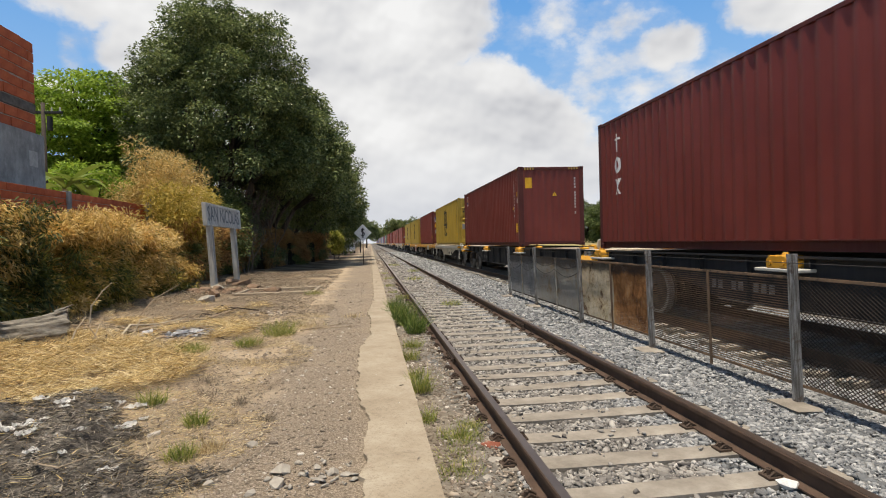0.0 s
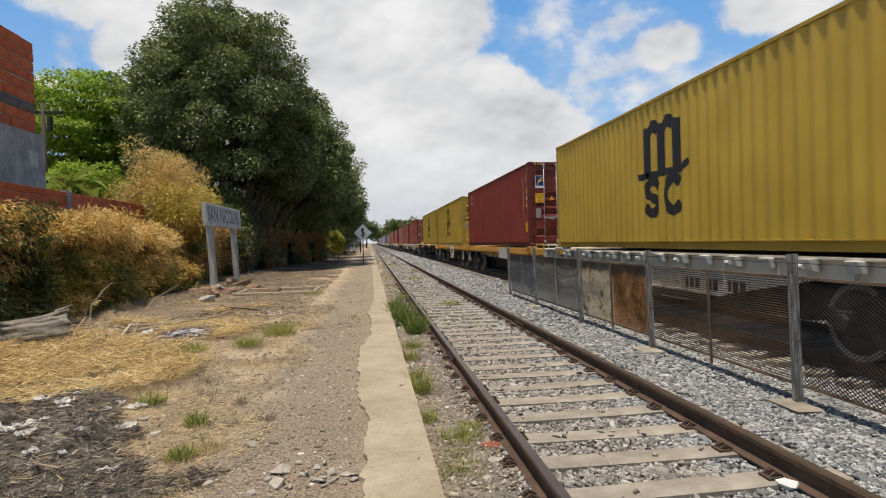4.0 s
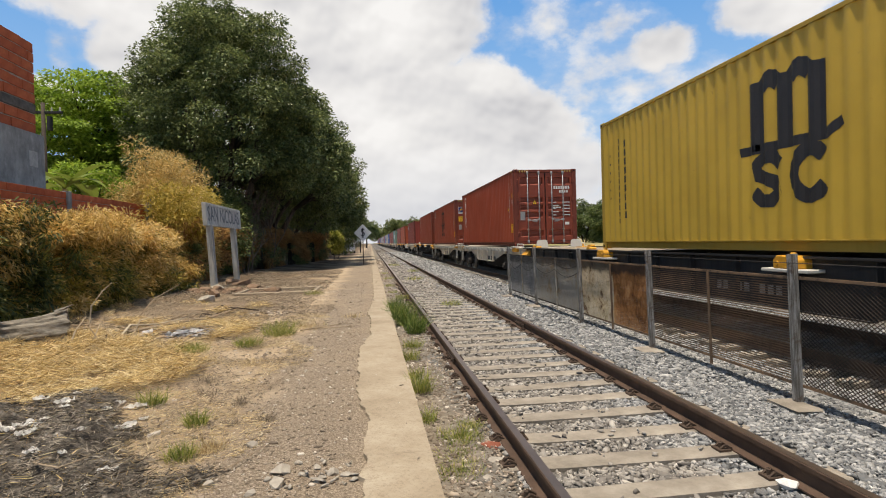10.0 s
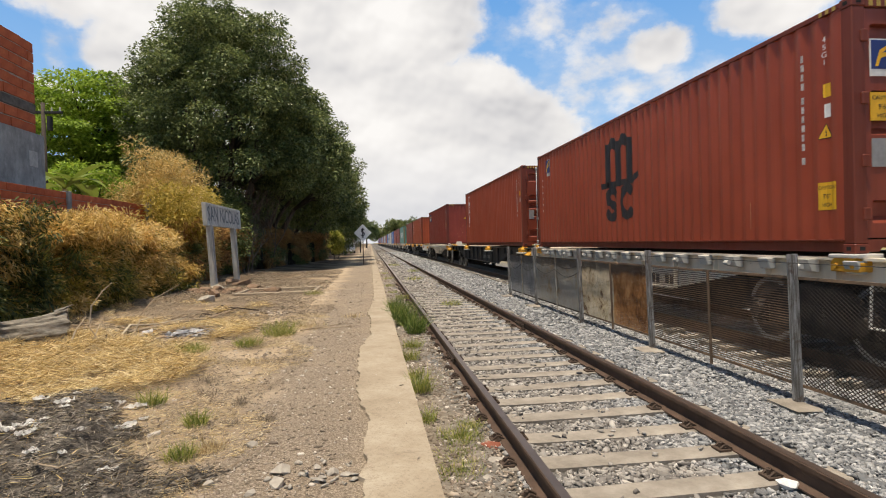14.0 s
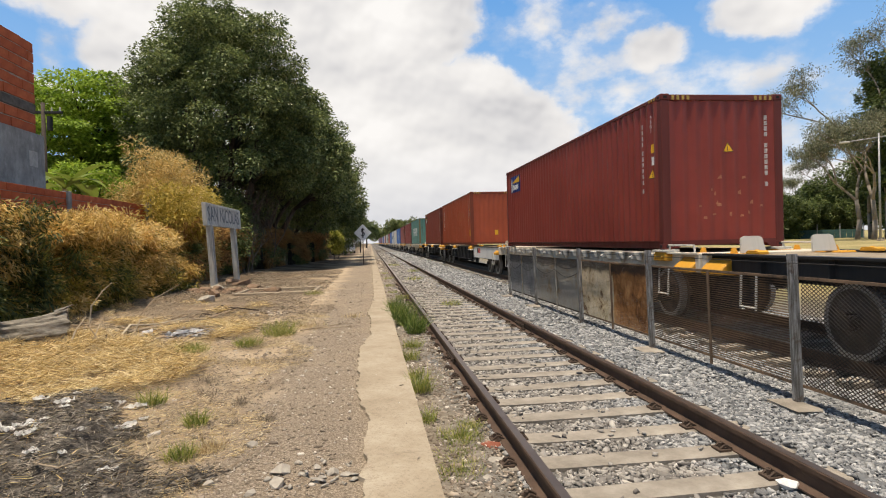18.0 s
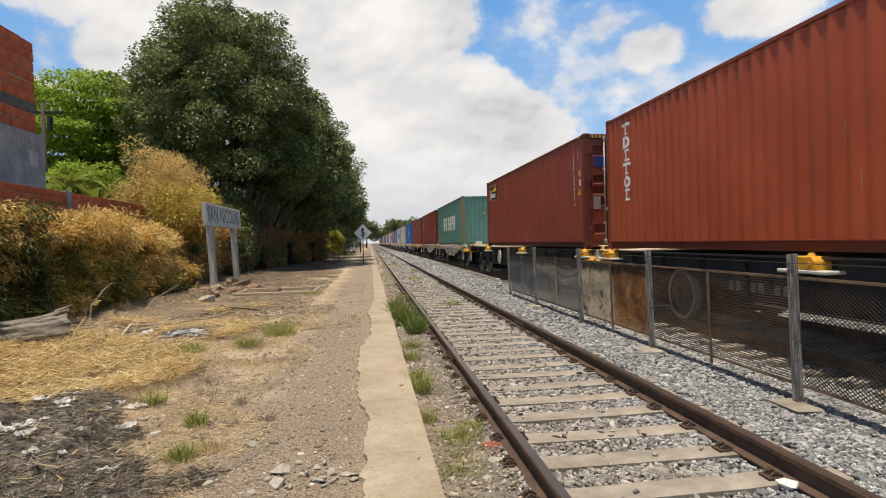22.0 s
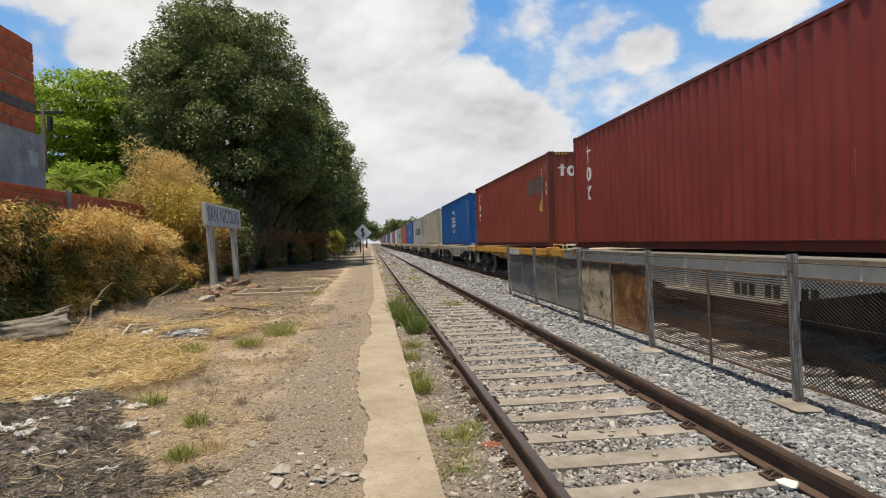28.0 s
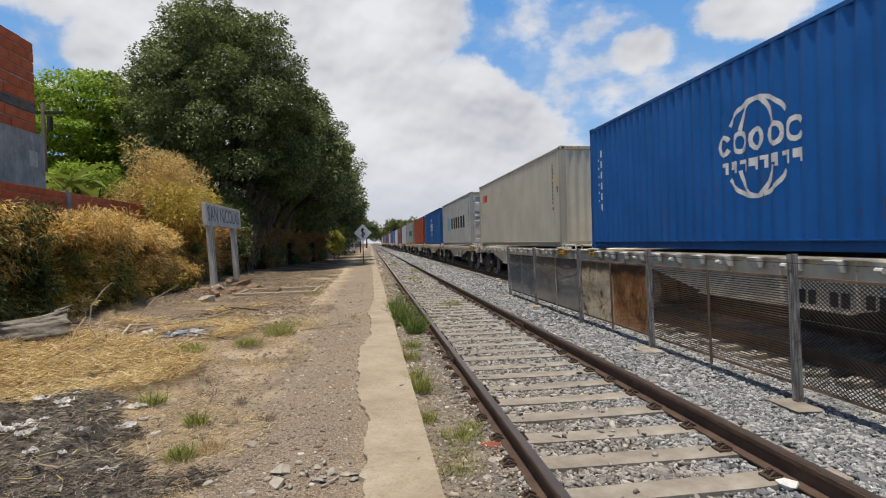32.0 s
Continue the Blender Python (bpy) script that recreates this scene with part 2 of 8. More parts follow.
    m.link(em.outputs[0], t.nodes["Material Output"].inputs["Surface"])
    return m.m


def sky_dome():
    R, na, ne = 2400.0, 120, 28
    vs, fs = [], []
    for i in range(na + 1):
        a = radians(-180 + 360 * i / na)
        for j in range(ne + 1):
            e = radians(-4 + 62 * j / ne)
            vs.append((R * math.sin(a) * math.cos(e), R * math.cos(a) * math.cos(e), R * math.sin(e)))
    for i in range(na):
        for j in range(ne):
            k = i * (ne + 1) + j
            fs.append((k, k + ne + 1, k + ne + 2, k + 1))
    ob = put("backdrop_sky", raw("backdrop_sky", vs, fs), sky_cloud())
    ob.matrix_basis = pose(0, 0, EYE[2])
    return tagged(ob, "blue sky with drifting white cumulus cloud", "sky", kind="structure")


dome = sky_dome()

# ---- materials of the ground ----
PLAT = 0.15        # level of the platform's earth
TRACK_X, TRAIN_X = 1.99, 6.62
HALF = 0.873
FENCE_X = 4.37


def ground_material():
    m = Mat("dry_earth", 0.95, 0.0, 0.15)
    sep = m.node("ShaderNodeSeparateXYZ")
    m.link(m.co.outputs["Object"], sep.inputs[0])
    x, y = sep.outputs[0], sep.outputs[1]
    wob = m.math("MULTIPLY", m.math("SUBTRACT", m.noise(0.7, 5.0), 0.5), 1.9)
    xw = m.math("ADD", x, wob)
    earth = m.ramp(m.noise(1.6, 8.0, 0.7), [(0.3, (0.28, 0.21, 0.14)), (0.5, (0.48, 0.375, 0.255)), (0.72, (0.64, 0.525, 0.38))])
    grit = m.ramp(m.noise(55.0, 5.0, 0.8), [(0.36, (0.08, 0.063, 0.047)), (0.5, (0.215, 0.172, 0.128)), (0.64, (0.47, 0.39, 0.30))])
    straw = m.ramp(m.noise(9.0, 6.0, 0.75, (1.0, 4.0, 1.0)), [(0.3, (0.16, 0.10, 0.045)), (0.55, (0.40, 0.27, 0.115)), (0.75, (0.58, 0.42, 0.20))])
    earth = m.mix(m.math("MULTIPLY", m.ramp(m.noise(70.0, 4.0, 0.8), [(0.46, (0, 0, 0)), (0.66, (1, 1, 1))]), 0.55), earth, (0.11, 0.075, 0.045))
    litter = m.ramp(m.noise(6.0, 6.0, 0.8), [(0.35, (0.045, 0.032, 0.022)), (0.55, (0.12, 0.085, 0.055)), (0.7, (0.26, 0.19, 0.12))])
    xp = m.math("ADD", x, m.math("MULTIPLY", wob, 0.55))
    path = m.math("MULTIPLY", m.ramp(m.math("MULTIPLY_ADD", xp, 0.2, 0.6), [(0.30, (0.12, 0.12, 0.12)), (0.40, (1, 1, 1)), (0.60, (1, 1, 1)), (0.64, (0.6, 0.6, 0.6))]), 0.9)
    col = m.mix(path, earth, grit)
    dry = m.math("MULTIPLY", m.ramp(m.math("MULTIPLY_ADD", xw, -0.2, -0.45), [(0.0, (0, 0, 0)), (0.3, (1, 1, 1))]), m.ramp(m.noise(0.9, 4.0), [(0.4, (0.1, 0.1, 0.1)), (0.56, (1, 1, 1))]))
    dry = m.math("MULTIPLY", dry, m.ramp(m.math("MULTIPLY", m.math("ADD", y, wob), 0.05), [(0.44, (1, 1, 1)), (0.56, (0.22, 0.22, 0.22))]))
    col = m.mix(dry, col, straw)
    shed = m.math("MULTIPLY", m.ramp(m.math("MULTIPLY", m.math("ADD", y, m.math("MULTIPLY", wob, 2.0)), 0.02), [(0.22, (0, 0, 0)), (0.30, (0.55, 0.55, 0.55)), (0.46, (0.6, 0.6, 0.6)), (0.54, (1, 1, 1))]), m.ramp(m.math("MULTIPLY_ADD", xw, -0.2, -0.3), [(0.05, (0, 0, 0)), (0.3, (1, 1, 1))]))
    col = m.mix(shed, col, litter)          # leaf litter under the trees
    tan = m.ramp(m.noise(0.45, 3.0), [(0.45, (0, 0, 0)), (0.62, (1, 1, 1))])
    col = m.mix(m.math("MULTIPLY", m.math("MULTIPLY", tan, m.math("SUBTRACT", 1.0, m.math("MULTIPLY", path, 0.85))), 0.5), col, (0.44, 0.335, 0.215))
    bed = m.ramp(m.noise(26.0, 6.0, 0.75), [(0.3, (0.06, 0.057, 0.053)), (0.5, (0.16, 0.152, 0.14)), (0.7, (0.30, 0.285, 0.26))])
    # fouled bed below the train, with the train's shade darkened into its colour
    foul_shade = m.ramp(m.noise(14.0, 6.0, 0.7), [(0.3, (0.035, 0.028, 0.022)), (0.6, (0.10, 0.08, 0.062))])
    bed = m.mix(m.math("MULTIPLY", m.ramp(m.math("ABSOLUTE", m.math("SUBTRACT", x, 6.62)), [(0.9, (1, 1, 1)), (1.0, (0, 0, 0))]), 0.85), bed, foul_shade)
    dirt = m.ramp(m.noise(5.0, 8.0, 0.75), [(0.3, (0.13, 0.105, 0.075)), (0.5, (0.25, 0.21, 0.155)), (0.68, (0.40, 0.34, 0.26))])
    bed = m.mix(m.ramp(m.math("MULTIPLY_ADD", xw, 0.25, -0.05), [(0.06, (1, 1, 1)), (0.22, (0, 0, 0))]), bed, dirt)
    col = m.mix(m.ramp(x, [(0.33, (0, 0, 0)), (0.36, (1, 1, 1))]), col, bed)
    turf = m.ramp(m.noise(0.25, 8.0, 0.7), [(0.3, (0.13, 0.125, 0.04)), (0.5, (0.31, 0.255, 0.115)), (0.7, (0.45, 0.36, 0.18))])
    col = m.mix(m.ramp(m.math("MULTIPLY", xw, 0.05), [(0.46, (0, 0, 0)), (0.6, (1, 1, 1))]), col, turf)
    m.base(col)
    return m.bump(m.math("ADD", m.noise(30.0, 8.0, 0.75), m.math("MULTIPLY", m.noise(3.0, 3.0), 1.5)), 0.7, 0.03).m


def ground_z(x, y):
    x, y = np.asarray(x, float), np.asarray(y, float)
    step = lambda a, b: np.clip((x - a) / (b - a), 0, 1)
    z = PLAT * (1 - step(0.30, 0.36)) + 0.012 * step(0.30, 0.36) - 0.047 * step(0.98, 1.08) - 0.060 * step(3.35, 4.0)
    rise = step(9.0, 16.0)
    z = z + 0.885 * rise * rise * (3 - 2 * rise)
    bump = 0.012 * np.sin(x * 2.3 + 1.7 * np.sin(y * 0.9)) * np.sin(y * 1.7 + x) + 0.008 * np.sin(7 * x + 3 * y) * np.sin(5 * y - 2 * x)
    heap = 0.13 * np.exp(-(((x + 2.75) / 0.75) ** 2 + ((y - 5.2) / 1.0) ** 2))
    bank = 0.10 * np.clip((-4.3 - x) / 2.0, 0, 1)
    return z + np.where(x < 0.3, bump + heap + bank, 0.3 * bump)


def ground():
    xs = np.unique(np.concatenate([[-2500, -1200, -500, -200, -90, -50, -30, -20], np.arange(-16, -8, 0.8), np.arange(-8, 0.3, 0.11), [0.30, 0.36], np.arange(0.5, 9.2, 0.35),
                                   np.arange(9.5, 17, 0.7), [20, 26, 36, 50, 80, 140, 300, 700, 1500, 2500]]))
    ys = np.unique(np.concatenate([[-1500, -500, -150, -60, -20, -8, -3], np.arange(0, 3, 0.5), np.arange(3, 14, 0.12), np.arange(14, 34, 0.4), np.arange(34, 80, 2.0),
                                   [84, 90, 100, 115, 135, 160, 200, 260, 350, 500, 800, 1400, 2400]]))
    X, Y = np.meshgrid(xs, ys)
    v = np.stack([X.ravel(), Y.ravel(), ground_z(X, Y).ravel()], 1)
    nx, ny = len(xs), len(ys)
    i, j = np.meshgrid(np.arange(nx - 1), np.arange(ny - 1))
    k = (j * nx + i).ravel()
    f = np.stack([k, k + 1, k + nx + 1, k + nx], 1)
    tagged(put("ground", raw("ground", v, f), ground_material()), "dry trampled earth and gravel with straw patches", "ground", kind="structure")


ground()

slab_m = Mat("pale_concrete", 0.92)
slab_c = slab_m.ramp(slab_m.noise(1.3, 8.0, 0.72), [(0.32, (0.265, 0.21, 0.145)), (0.5, (0.365, 0.30, 0.215)), (0.68, (0.44, 0.375, 0.28))])
slab_c = slab_m.mix(slab_m.math("MULTIPLY", slab_m.ramp(slab_m.noise(42.0, 4.0, 0.8), [(0.50, (0, 0, 0)), (0.66, (1, 1, 1))]), 0.5), slab_c, (0.17, 0.13, 0.09))
slab_c = slab_m.mix(slab_m.math("MULTIPLY", slab_m.ramp(slab_m.noise(4.5, 7.0, 0.8), [(0.58, (0, 0, 0)), (0.66, (1, 1, 1))]), 0.55), slab_c, (0.22, 0.16, 0.105))
concrete = slab_m.base(slab_c).bump(slab_m.math("ADD", slab_m.noise(60.0, 5.0, 0.75), slab_m.math("MULTIPLY", slab_m.noise(6.0, 4.0), 1.5)), 0.6, 0.012).m
sleeper_mat = Mat("sleeper_concrete", 0.92)
sleeper_mat.base(sleeper_mat.mix(sleeper_mat.random(), sleeper_mat.ramp(sleeper_mat.noise(3.0, 8.0, 0.7), [(0.3, (0.15, 0.128, 0.10)), (0.5, (0.245, 0.215, 0.175)), (0.7, (0.33, 0.295, 0.245))]),
                                 sleeper_mat.ramp(sleeper_mat.noise(3.0, 8.0, 0.7), [(0.3, (0.19, 0.165, 0.13)), (0.5, (0.29, 0.255, 0.21)), (0.7, (0.39, 0.35, 0.29))])))
sleeper_mat = sleeper_mat.bump(sleeper_mat.noise(45.0, 5.0), 0.4, 0.006).m
rail_rust = plain("rusty_rail_steel", (0.10, 0.062, 0.042), 0.75, 0.2, 0.35, 5.0, 0.3)
rail_head = plain("dull_worn_rail_head", (0.19, 0.145, 0.115), 0.42, 0.75, 0.2, 3.0, 0.05)
clip_mat = plain("dark_rail_clip", (0.075, 0.05, 0.035), 0.8, 0.2, 0.3, 20.0)


def platform_edge():
    """The strip of cast concrete along the platform, its inner side crumbled away."""
    r = random.Random(4)
    ob = thing("platform_edge", "worn pale concrete platform edge strip with crumbled inner side", "platform", kind="structure")
    y = -10.2
    while y < 110.0:
        ln = 3.6
        bm = bmesh.new()
        n = 60 if y < 14 else 14 if y < 30 else 4
        pts = [(0.40, y + 0.002), (0.40, y + ln - 0.002)]
        inner = []
        for i in range(n + 1):
            yy = y + 0.002 + (ln - 0.004) * (1 - i / n)
            inner.append((-0.08 - 0.12 * max(0, 1 - (abs(yy - 7.4) / 2.0) ** 4) - 0.08 * max(0, 1 - abs(yy - 13.0) / 1.2) + 0.04 * min(1, max(0, (yy - 9.5) / 0.3)) + 0.09 * min(1, max(0, (yy - 14) / 2.0)) + 0.05 * noise.noise(Vector((yy * 1.7, 0, 2))) + 0.045 * noise.noise(Vector((yy * 5.0, 0, 5))) + 0.025 * noise.noise(Vector((yy * 16.0, 0, 7))) + r.uniform(-0.004, 0.004), yy))
        bm_prism(bm, pts + inner, "z", -0.05, PLAT + 0.03)
        part("slab", bm, concrete, ob)
        y += ln
    return ob


platform_edge()


def rail_profile(x):
    return [(x - 0.075, 0.0), (x - 0.075, 0.012), (x - 0.012, 0.03), (x - 0.010, 0.118), (x - 0.035, 0.128), (x - 0.035, 0.160), (x - 0.028, 0.168),
            (x + 0.028, 0.168), (x + 0.035, 0.160), (x + 0.035, 0.128), (x + 0.010, 0.118), (x + 0.012, 0.03), (x + 0.075, 0.012), (x + 0.075, 0.0)]


def track(name, cx, label, y0, y1, far):
    ob = thing(name, label, "railway track", "railway tracks")
    for s in (-1, 1):
        bm = bmesh.new()
        bm_prism(bm, [(a, b + 0.0) for a, b in rail_profile(cx + s * HALF)], "y", y0, far)
        rail = part("rail", bm, rail_rust, ob, "rusty steel rail")
        part("running_surface", boxed(cx + s * HALF - 0.030, cx + s * HALF + 0.030, y0, far, 0.1665, 0.1705), rail_head, rail, "dull worn top of the rail")
        for jy in ((10.9,) if s > 0 else (8.1,)):
            for d in (-1, 1):
                joint = bmesh.new()
                bm_box(joint, cx + s * HALF + d * 0.03 - 0.012, cx + s * HALF + d * 0.03 + 0.012, jy - 0.32, jy + 0.32, 0.04, 0.115, 0.006)
                for b in range(4):
                    bm_tube(joint, (cx + s * HALF + d * 0.04, jy - 0.24 + b * 0.16, 0.078), (cx + s * HALF + d * 0.068, jy - 0.24 + b * 0.16, 0.078), 0.018, seg=6)
                part("fishplate", joint, clip_mat, rail)
    sl = bmesh.new()
    bm_prism(sl, [(-1.32, -0.2), (-1.32, -0.005), (-0.9, 0.006), (-0.55, -0.004), (0.55, -0.004), (0.9, 0.006), (1.32, -0.005), (1.32, -0.2)], "y", -0.12, 0.12)
    bmesh.ops.bevel(sl, geom=[e for e in sl.edges], offset=0.012, segments=1, affect="EDGES")
    sl = done(sl, "sleeper")
    ck = bmesh.new()
    bm_box(ck, 0.06, 0.16, -0.06, 0.06, 0.0, 0.022, 0.004)
    for q in (-0.035, 0.035):
        bm_tube(ck, (0.045, q, 0.02), (0.10, q, 0.05), 0.012, seg=5)
        bm_tube(ck, (0.10, q, 0.05), (0.15, q, 0.012), 0.012, seg=5)
    bm_tube(ck, (0.12, 0, 0.0), (0.12, 0, 0.06), 0.016, seg=6)
    ck = done(ck, "rail_clip")
    r = random.Random(9)
    y, i = 3.69 - 0.566 * 24, 0
    while y < y1:
        o = put("sleeper", sl, sleeper_mat, ob, pose(cx + r.uniform(-0.03, 0.03), y, r.uniform(-0.006, 0.004), 0, r.uniform(-0.4, 0.4), r.uniform(-0.7, 0.7)))
        if 2 < y < 24 and cx < 3:
            for s, d in ((-1, 1), (1, -1), (-1, -1), (1, 1)):
                put("rail_clip", ck, clip_mat, o, Matrix.Translation((s * HALF, 0, 0)) @ Matrix.Diagonal((d, 1, 1, 1)))
        y += 0.566
    return ob


track("railway_track", TRACK_X, "broad-gauge track with rusty rails on concrete sleepers", -12, 150, 900)
track("railway_track", TRAIN_X, "second track under the goods train, in ballast", -12, 60, 900)

stone_mat = Mat("ballast_stone", 0.85, 0.0, 0.3)
stone_mat.base(stone_mat.mix(stone_mat.ramp(stone_mat.noise(30.0, 3.0), [(0.35, (0, 0, 0)), (0.7, (1, 1, 1))]),
                             stone_mat.ramp(stone_mat.island(), [(0.0, (0.095, 0.10, 0.106)), (0.30, (0.19, 0.199, 0.206)), (0.65, (0.31, 0.318, 0.318)), (0.92, (0.42, 0.42, 0.415)), (1.0, (0.56, 0.55, 0.53))]),
                             stone_mat.ramp(stone_mat.island(), [(0.0, (0.12, 0.12, 0.12)), (0.5, (0.225, 0.225, 0.22)), (0.88, (0.32, 0.315, 0.305)), (1.0, (0.46, 0.45, 0.43))])))
stone_sep = stone_mat.node("ShaderNodeSeparateXYZ")
stone_mat.link(stone_mat.co.outputs["Object"], stone_sep.inputs[0])
stone_dust = stone_mat.math("ADD", stone_mat.math("ABSOLUTE", stone_mat.math("SUBTRACT", stone_sep.outputs[0], 1.75)), stone_mat.math("MULTIPLY", stone_mat.math("SUBTRACT", stone_mat.noise(1.4, 4.0), 0.5), 1.6))
stone_base = stone_mat.p.inputs["Base Color"].links[0].from_socket
stone_mat.base(stone_mat.mix(stone_mat.math("MULTIPLY", stone_mat.ramp(stone_dust, [(0.35, (1, 1, 1)), (1.0, (0, 0, 0))]), 0.5), stone_base, stone_mat.ramp(stone_mat.island(), [(0.0, (0.12, 0.095, 0.07)), (0.5, (0.255, 0.21, 0.16)), (1.0, (0.46, 0.40, 0.32))])))
stone_mat = stone_mat.bump(stone_mat.noise(70.0, 3.0), 0.3, 0.004).m
pebble_mat = Mat("earthy_pebble", 0.9)
pebble_mat.base(pebble_mat.ramp(pebble_mat.island(), [(0.0, (0.13, 0.10, 0.075)), (0.5, (0.27, 0.215, 0.16)), (0.85, (0.42, 0.35, 0.275)), (0.97, (0.62, 0.56, 0.48))]))
pebble_mat = pebble_mat.bump(pebble_mat.noise(60.0, 3.0), 0.3, 0.004).m


def ballast():
    """Loose stone: thick round both tracks, thinning with distance."""
    at, size = [], []
    for y0, y1, x0, x1, per, s in ((2.2, 6.5, 1.02, 5.6, 1500, 0.036), (6.5, 11, 1.02, 5.6, 950, 0.040), (11, 18, 1.02, 9.2, 380, 0.046), (18, 32, 1.02, 5.6, 150, 0.062), (32, 44, 1.02, 5.6, 95, 0.082), (44, 62, 1.02, 5.6, 46, 0.115), (62, 100, 1.02, 5.6, 16, 0.17), (3.0, 11, 5.6, 9.2, 220, 0.048), (-6.0, 2.2, 1.02, 9.2, 200, 0.05)):
        n = int((y1 - y0) * (x1 - x0) * per)
        x, y = rng.uniform(x0, x1, n), rng.uniform(y0, y1, n)
        z = ground_z(x, y) + rng.uniform(0.004, 0.028, n) * (s / 0.05)
        on = np.zeros(n, bool)
        for cx in (TRACK_X, TRAIN_X):
            ph = np.abs((y - 3.69 + 0.566 * 60.5) % 0.566 - 0.283)
            tie = (np.abs(x - cx) < 1.33) & (ph < 0.125)
            stray = tie & (rng.uniform(size=n) < 0.012 + 0.08 * (np.abs(x - cx) > 1.05))
            z = np.where(stray, rng.uniform(0.002, 0.012, n), z)
            on |= tie & ~stray
            on |= np.abs(np.abs(x - cx) - HALF) < 0.075
        keep = ~on
        at.append(np.stack([x, y, z], 1)[keep])
        size.append((s * np.exp(rng.normal(0, 0.28, n)))[keep])
    tagged(put("track_ballast", stones("track_ballast", np.concatenate(at), np.concatenate(size)), stone_mat), "loose grey crushed-stone ballast between the rails", "gravel", kind="stuff")
    at, size = [], []
    for y0, y1, per, s in ((2.6, 6, 620, 0.0115), (6, 12, 220, 0.016), (12, 24, 40, 0.024), (2.4, 5, 16, 0.03)):
        n = int((y1 - y0) * 6.6 * per)
        x, y = rng.uniform(-5.6, 1.02, n), rng.uniform(y0, y1, n)
        keep = (x < -0.22) | (rng.uniform(size=n) < 0.03) | (x > 0.43)
        keep &= (x < 0.3) | (x > 0.42)
        z = ground_z(x, y) + 0.003 + np.where((x > -0.12) & (x < 0.38), 0.03, 0)
        at.append(np.stack([x, y, z], 1)[keep])
        size.append((s * np.exp(rng.normal(0, 0.45, n)))[keep])
    for y0, y1, per, s in ((2.6, 8, 420, 0.022), (8, 18, 160, 0.028), (18, 34, 70, 0.045), (34, 60, 24, 0.075)):
        n = int((y1 - y0) * 0.66 * per)
        x, y = rng.uniform(0.42, 1.08, n), rng.uniform(y0, y1, n)
        at.append(np.stack([x, y, ground_z(x, y) + 0.004], 1))
        size.append(s * np.exp(rng.normal(0, 0.4, n)))
    tagged(put("loose_pebbles", stones("loose_pebbles", np.concatenate(at), np.concatenate(size)), pebble_mat), "scattered small pebbles and grit on the earth", "pebbles", kind="stuff")


ballast()

# ---- fence between the tracks ----
post_m = Mat("weathered_grey_post", 0.85)
post_c = post_m.ramp(post_m.noise(1.0, 6.0, 0.75, (30.0, 30.0, 2.2)), [(0.34, (0.045, 0.035, 0.028)), (0.47, (0.16, 0.152, 0.138)), (0.62, (0.35, 0.35, 0.345))])
post_mat = post_m.base(post_m.mix(post_m.ramp(post_m.noise(6.0, 5.0), [(0.56, (0, 0, 0)), (0.66, (1, 1, 1))]), post_c, (0.10, 0.062, 0.04))).bump(post_m.noise(1.0, 5.0, 0.7, (40, 40, 5)), 0.5, 0.01).m
wire_mat = plain("dark_wire", (0.05, 0.047, 0.045), 0.7, 0.5, 0.2, 8.0)


def mesh_metal(name, a, b, c, other=None, split=0.0, stain=0.0):
    """Old expanded metal: three tones in patches, a second sheet from y = split on, a dark stained top."""
    m = Mat(name, 0.85, 0.0, 0.2)
    n = m.noise(2.6, 8.0, 0.78)
    col = m.ramp(n, [(0.40, a), (0.46, b), (0.62, c)])
    sep = m.node("ShaderNodeSeparateXYZ")
    m.link(m.co.outputs["Object"], sep.inputs[0])
    if other:
        col2 = m.ramp(n, [(0.36, other[0]), (0.5, other[1]), (0.64, other[2])])
        col = m.mix(m.math("GREATER_THAN", sep.outputs[1], split), col2, col)
    if stain:
        edge = m.math("ADD", sep.outputs[2], m.math("MULTIPLY", m.noise(2.2, 5.0), 0.30))
        col = m.mix(m.math("MULTIPLY", m.ramp(m.math("MULTIPLY", edge, 0.5), [(0.585, (0, 0, 0)), (0.625, (1, 1, 1))]), stain), col, (0.055, 0.042, 0.034))
    m.base(col)
    return m.m


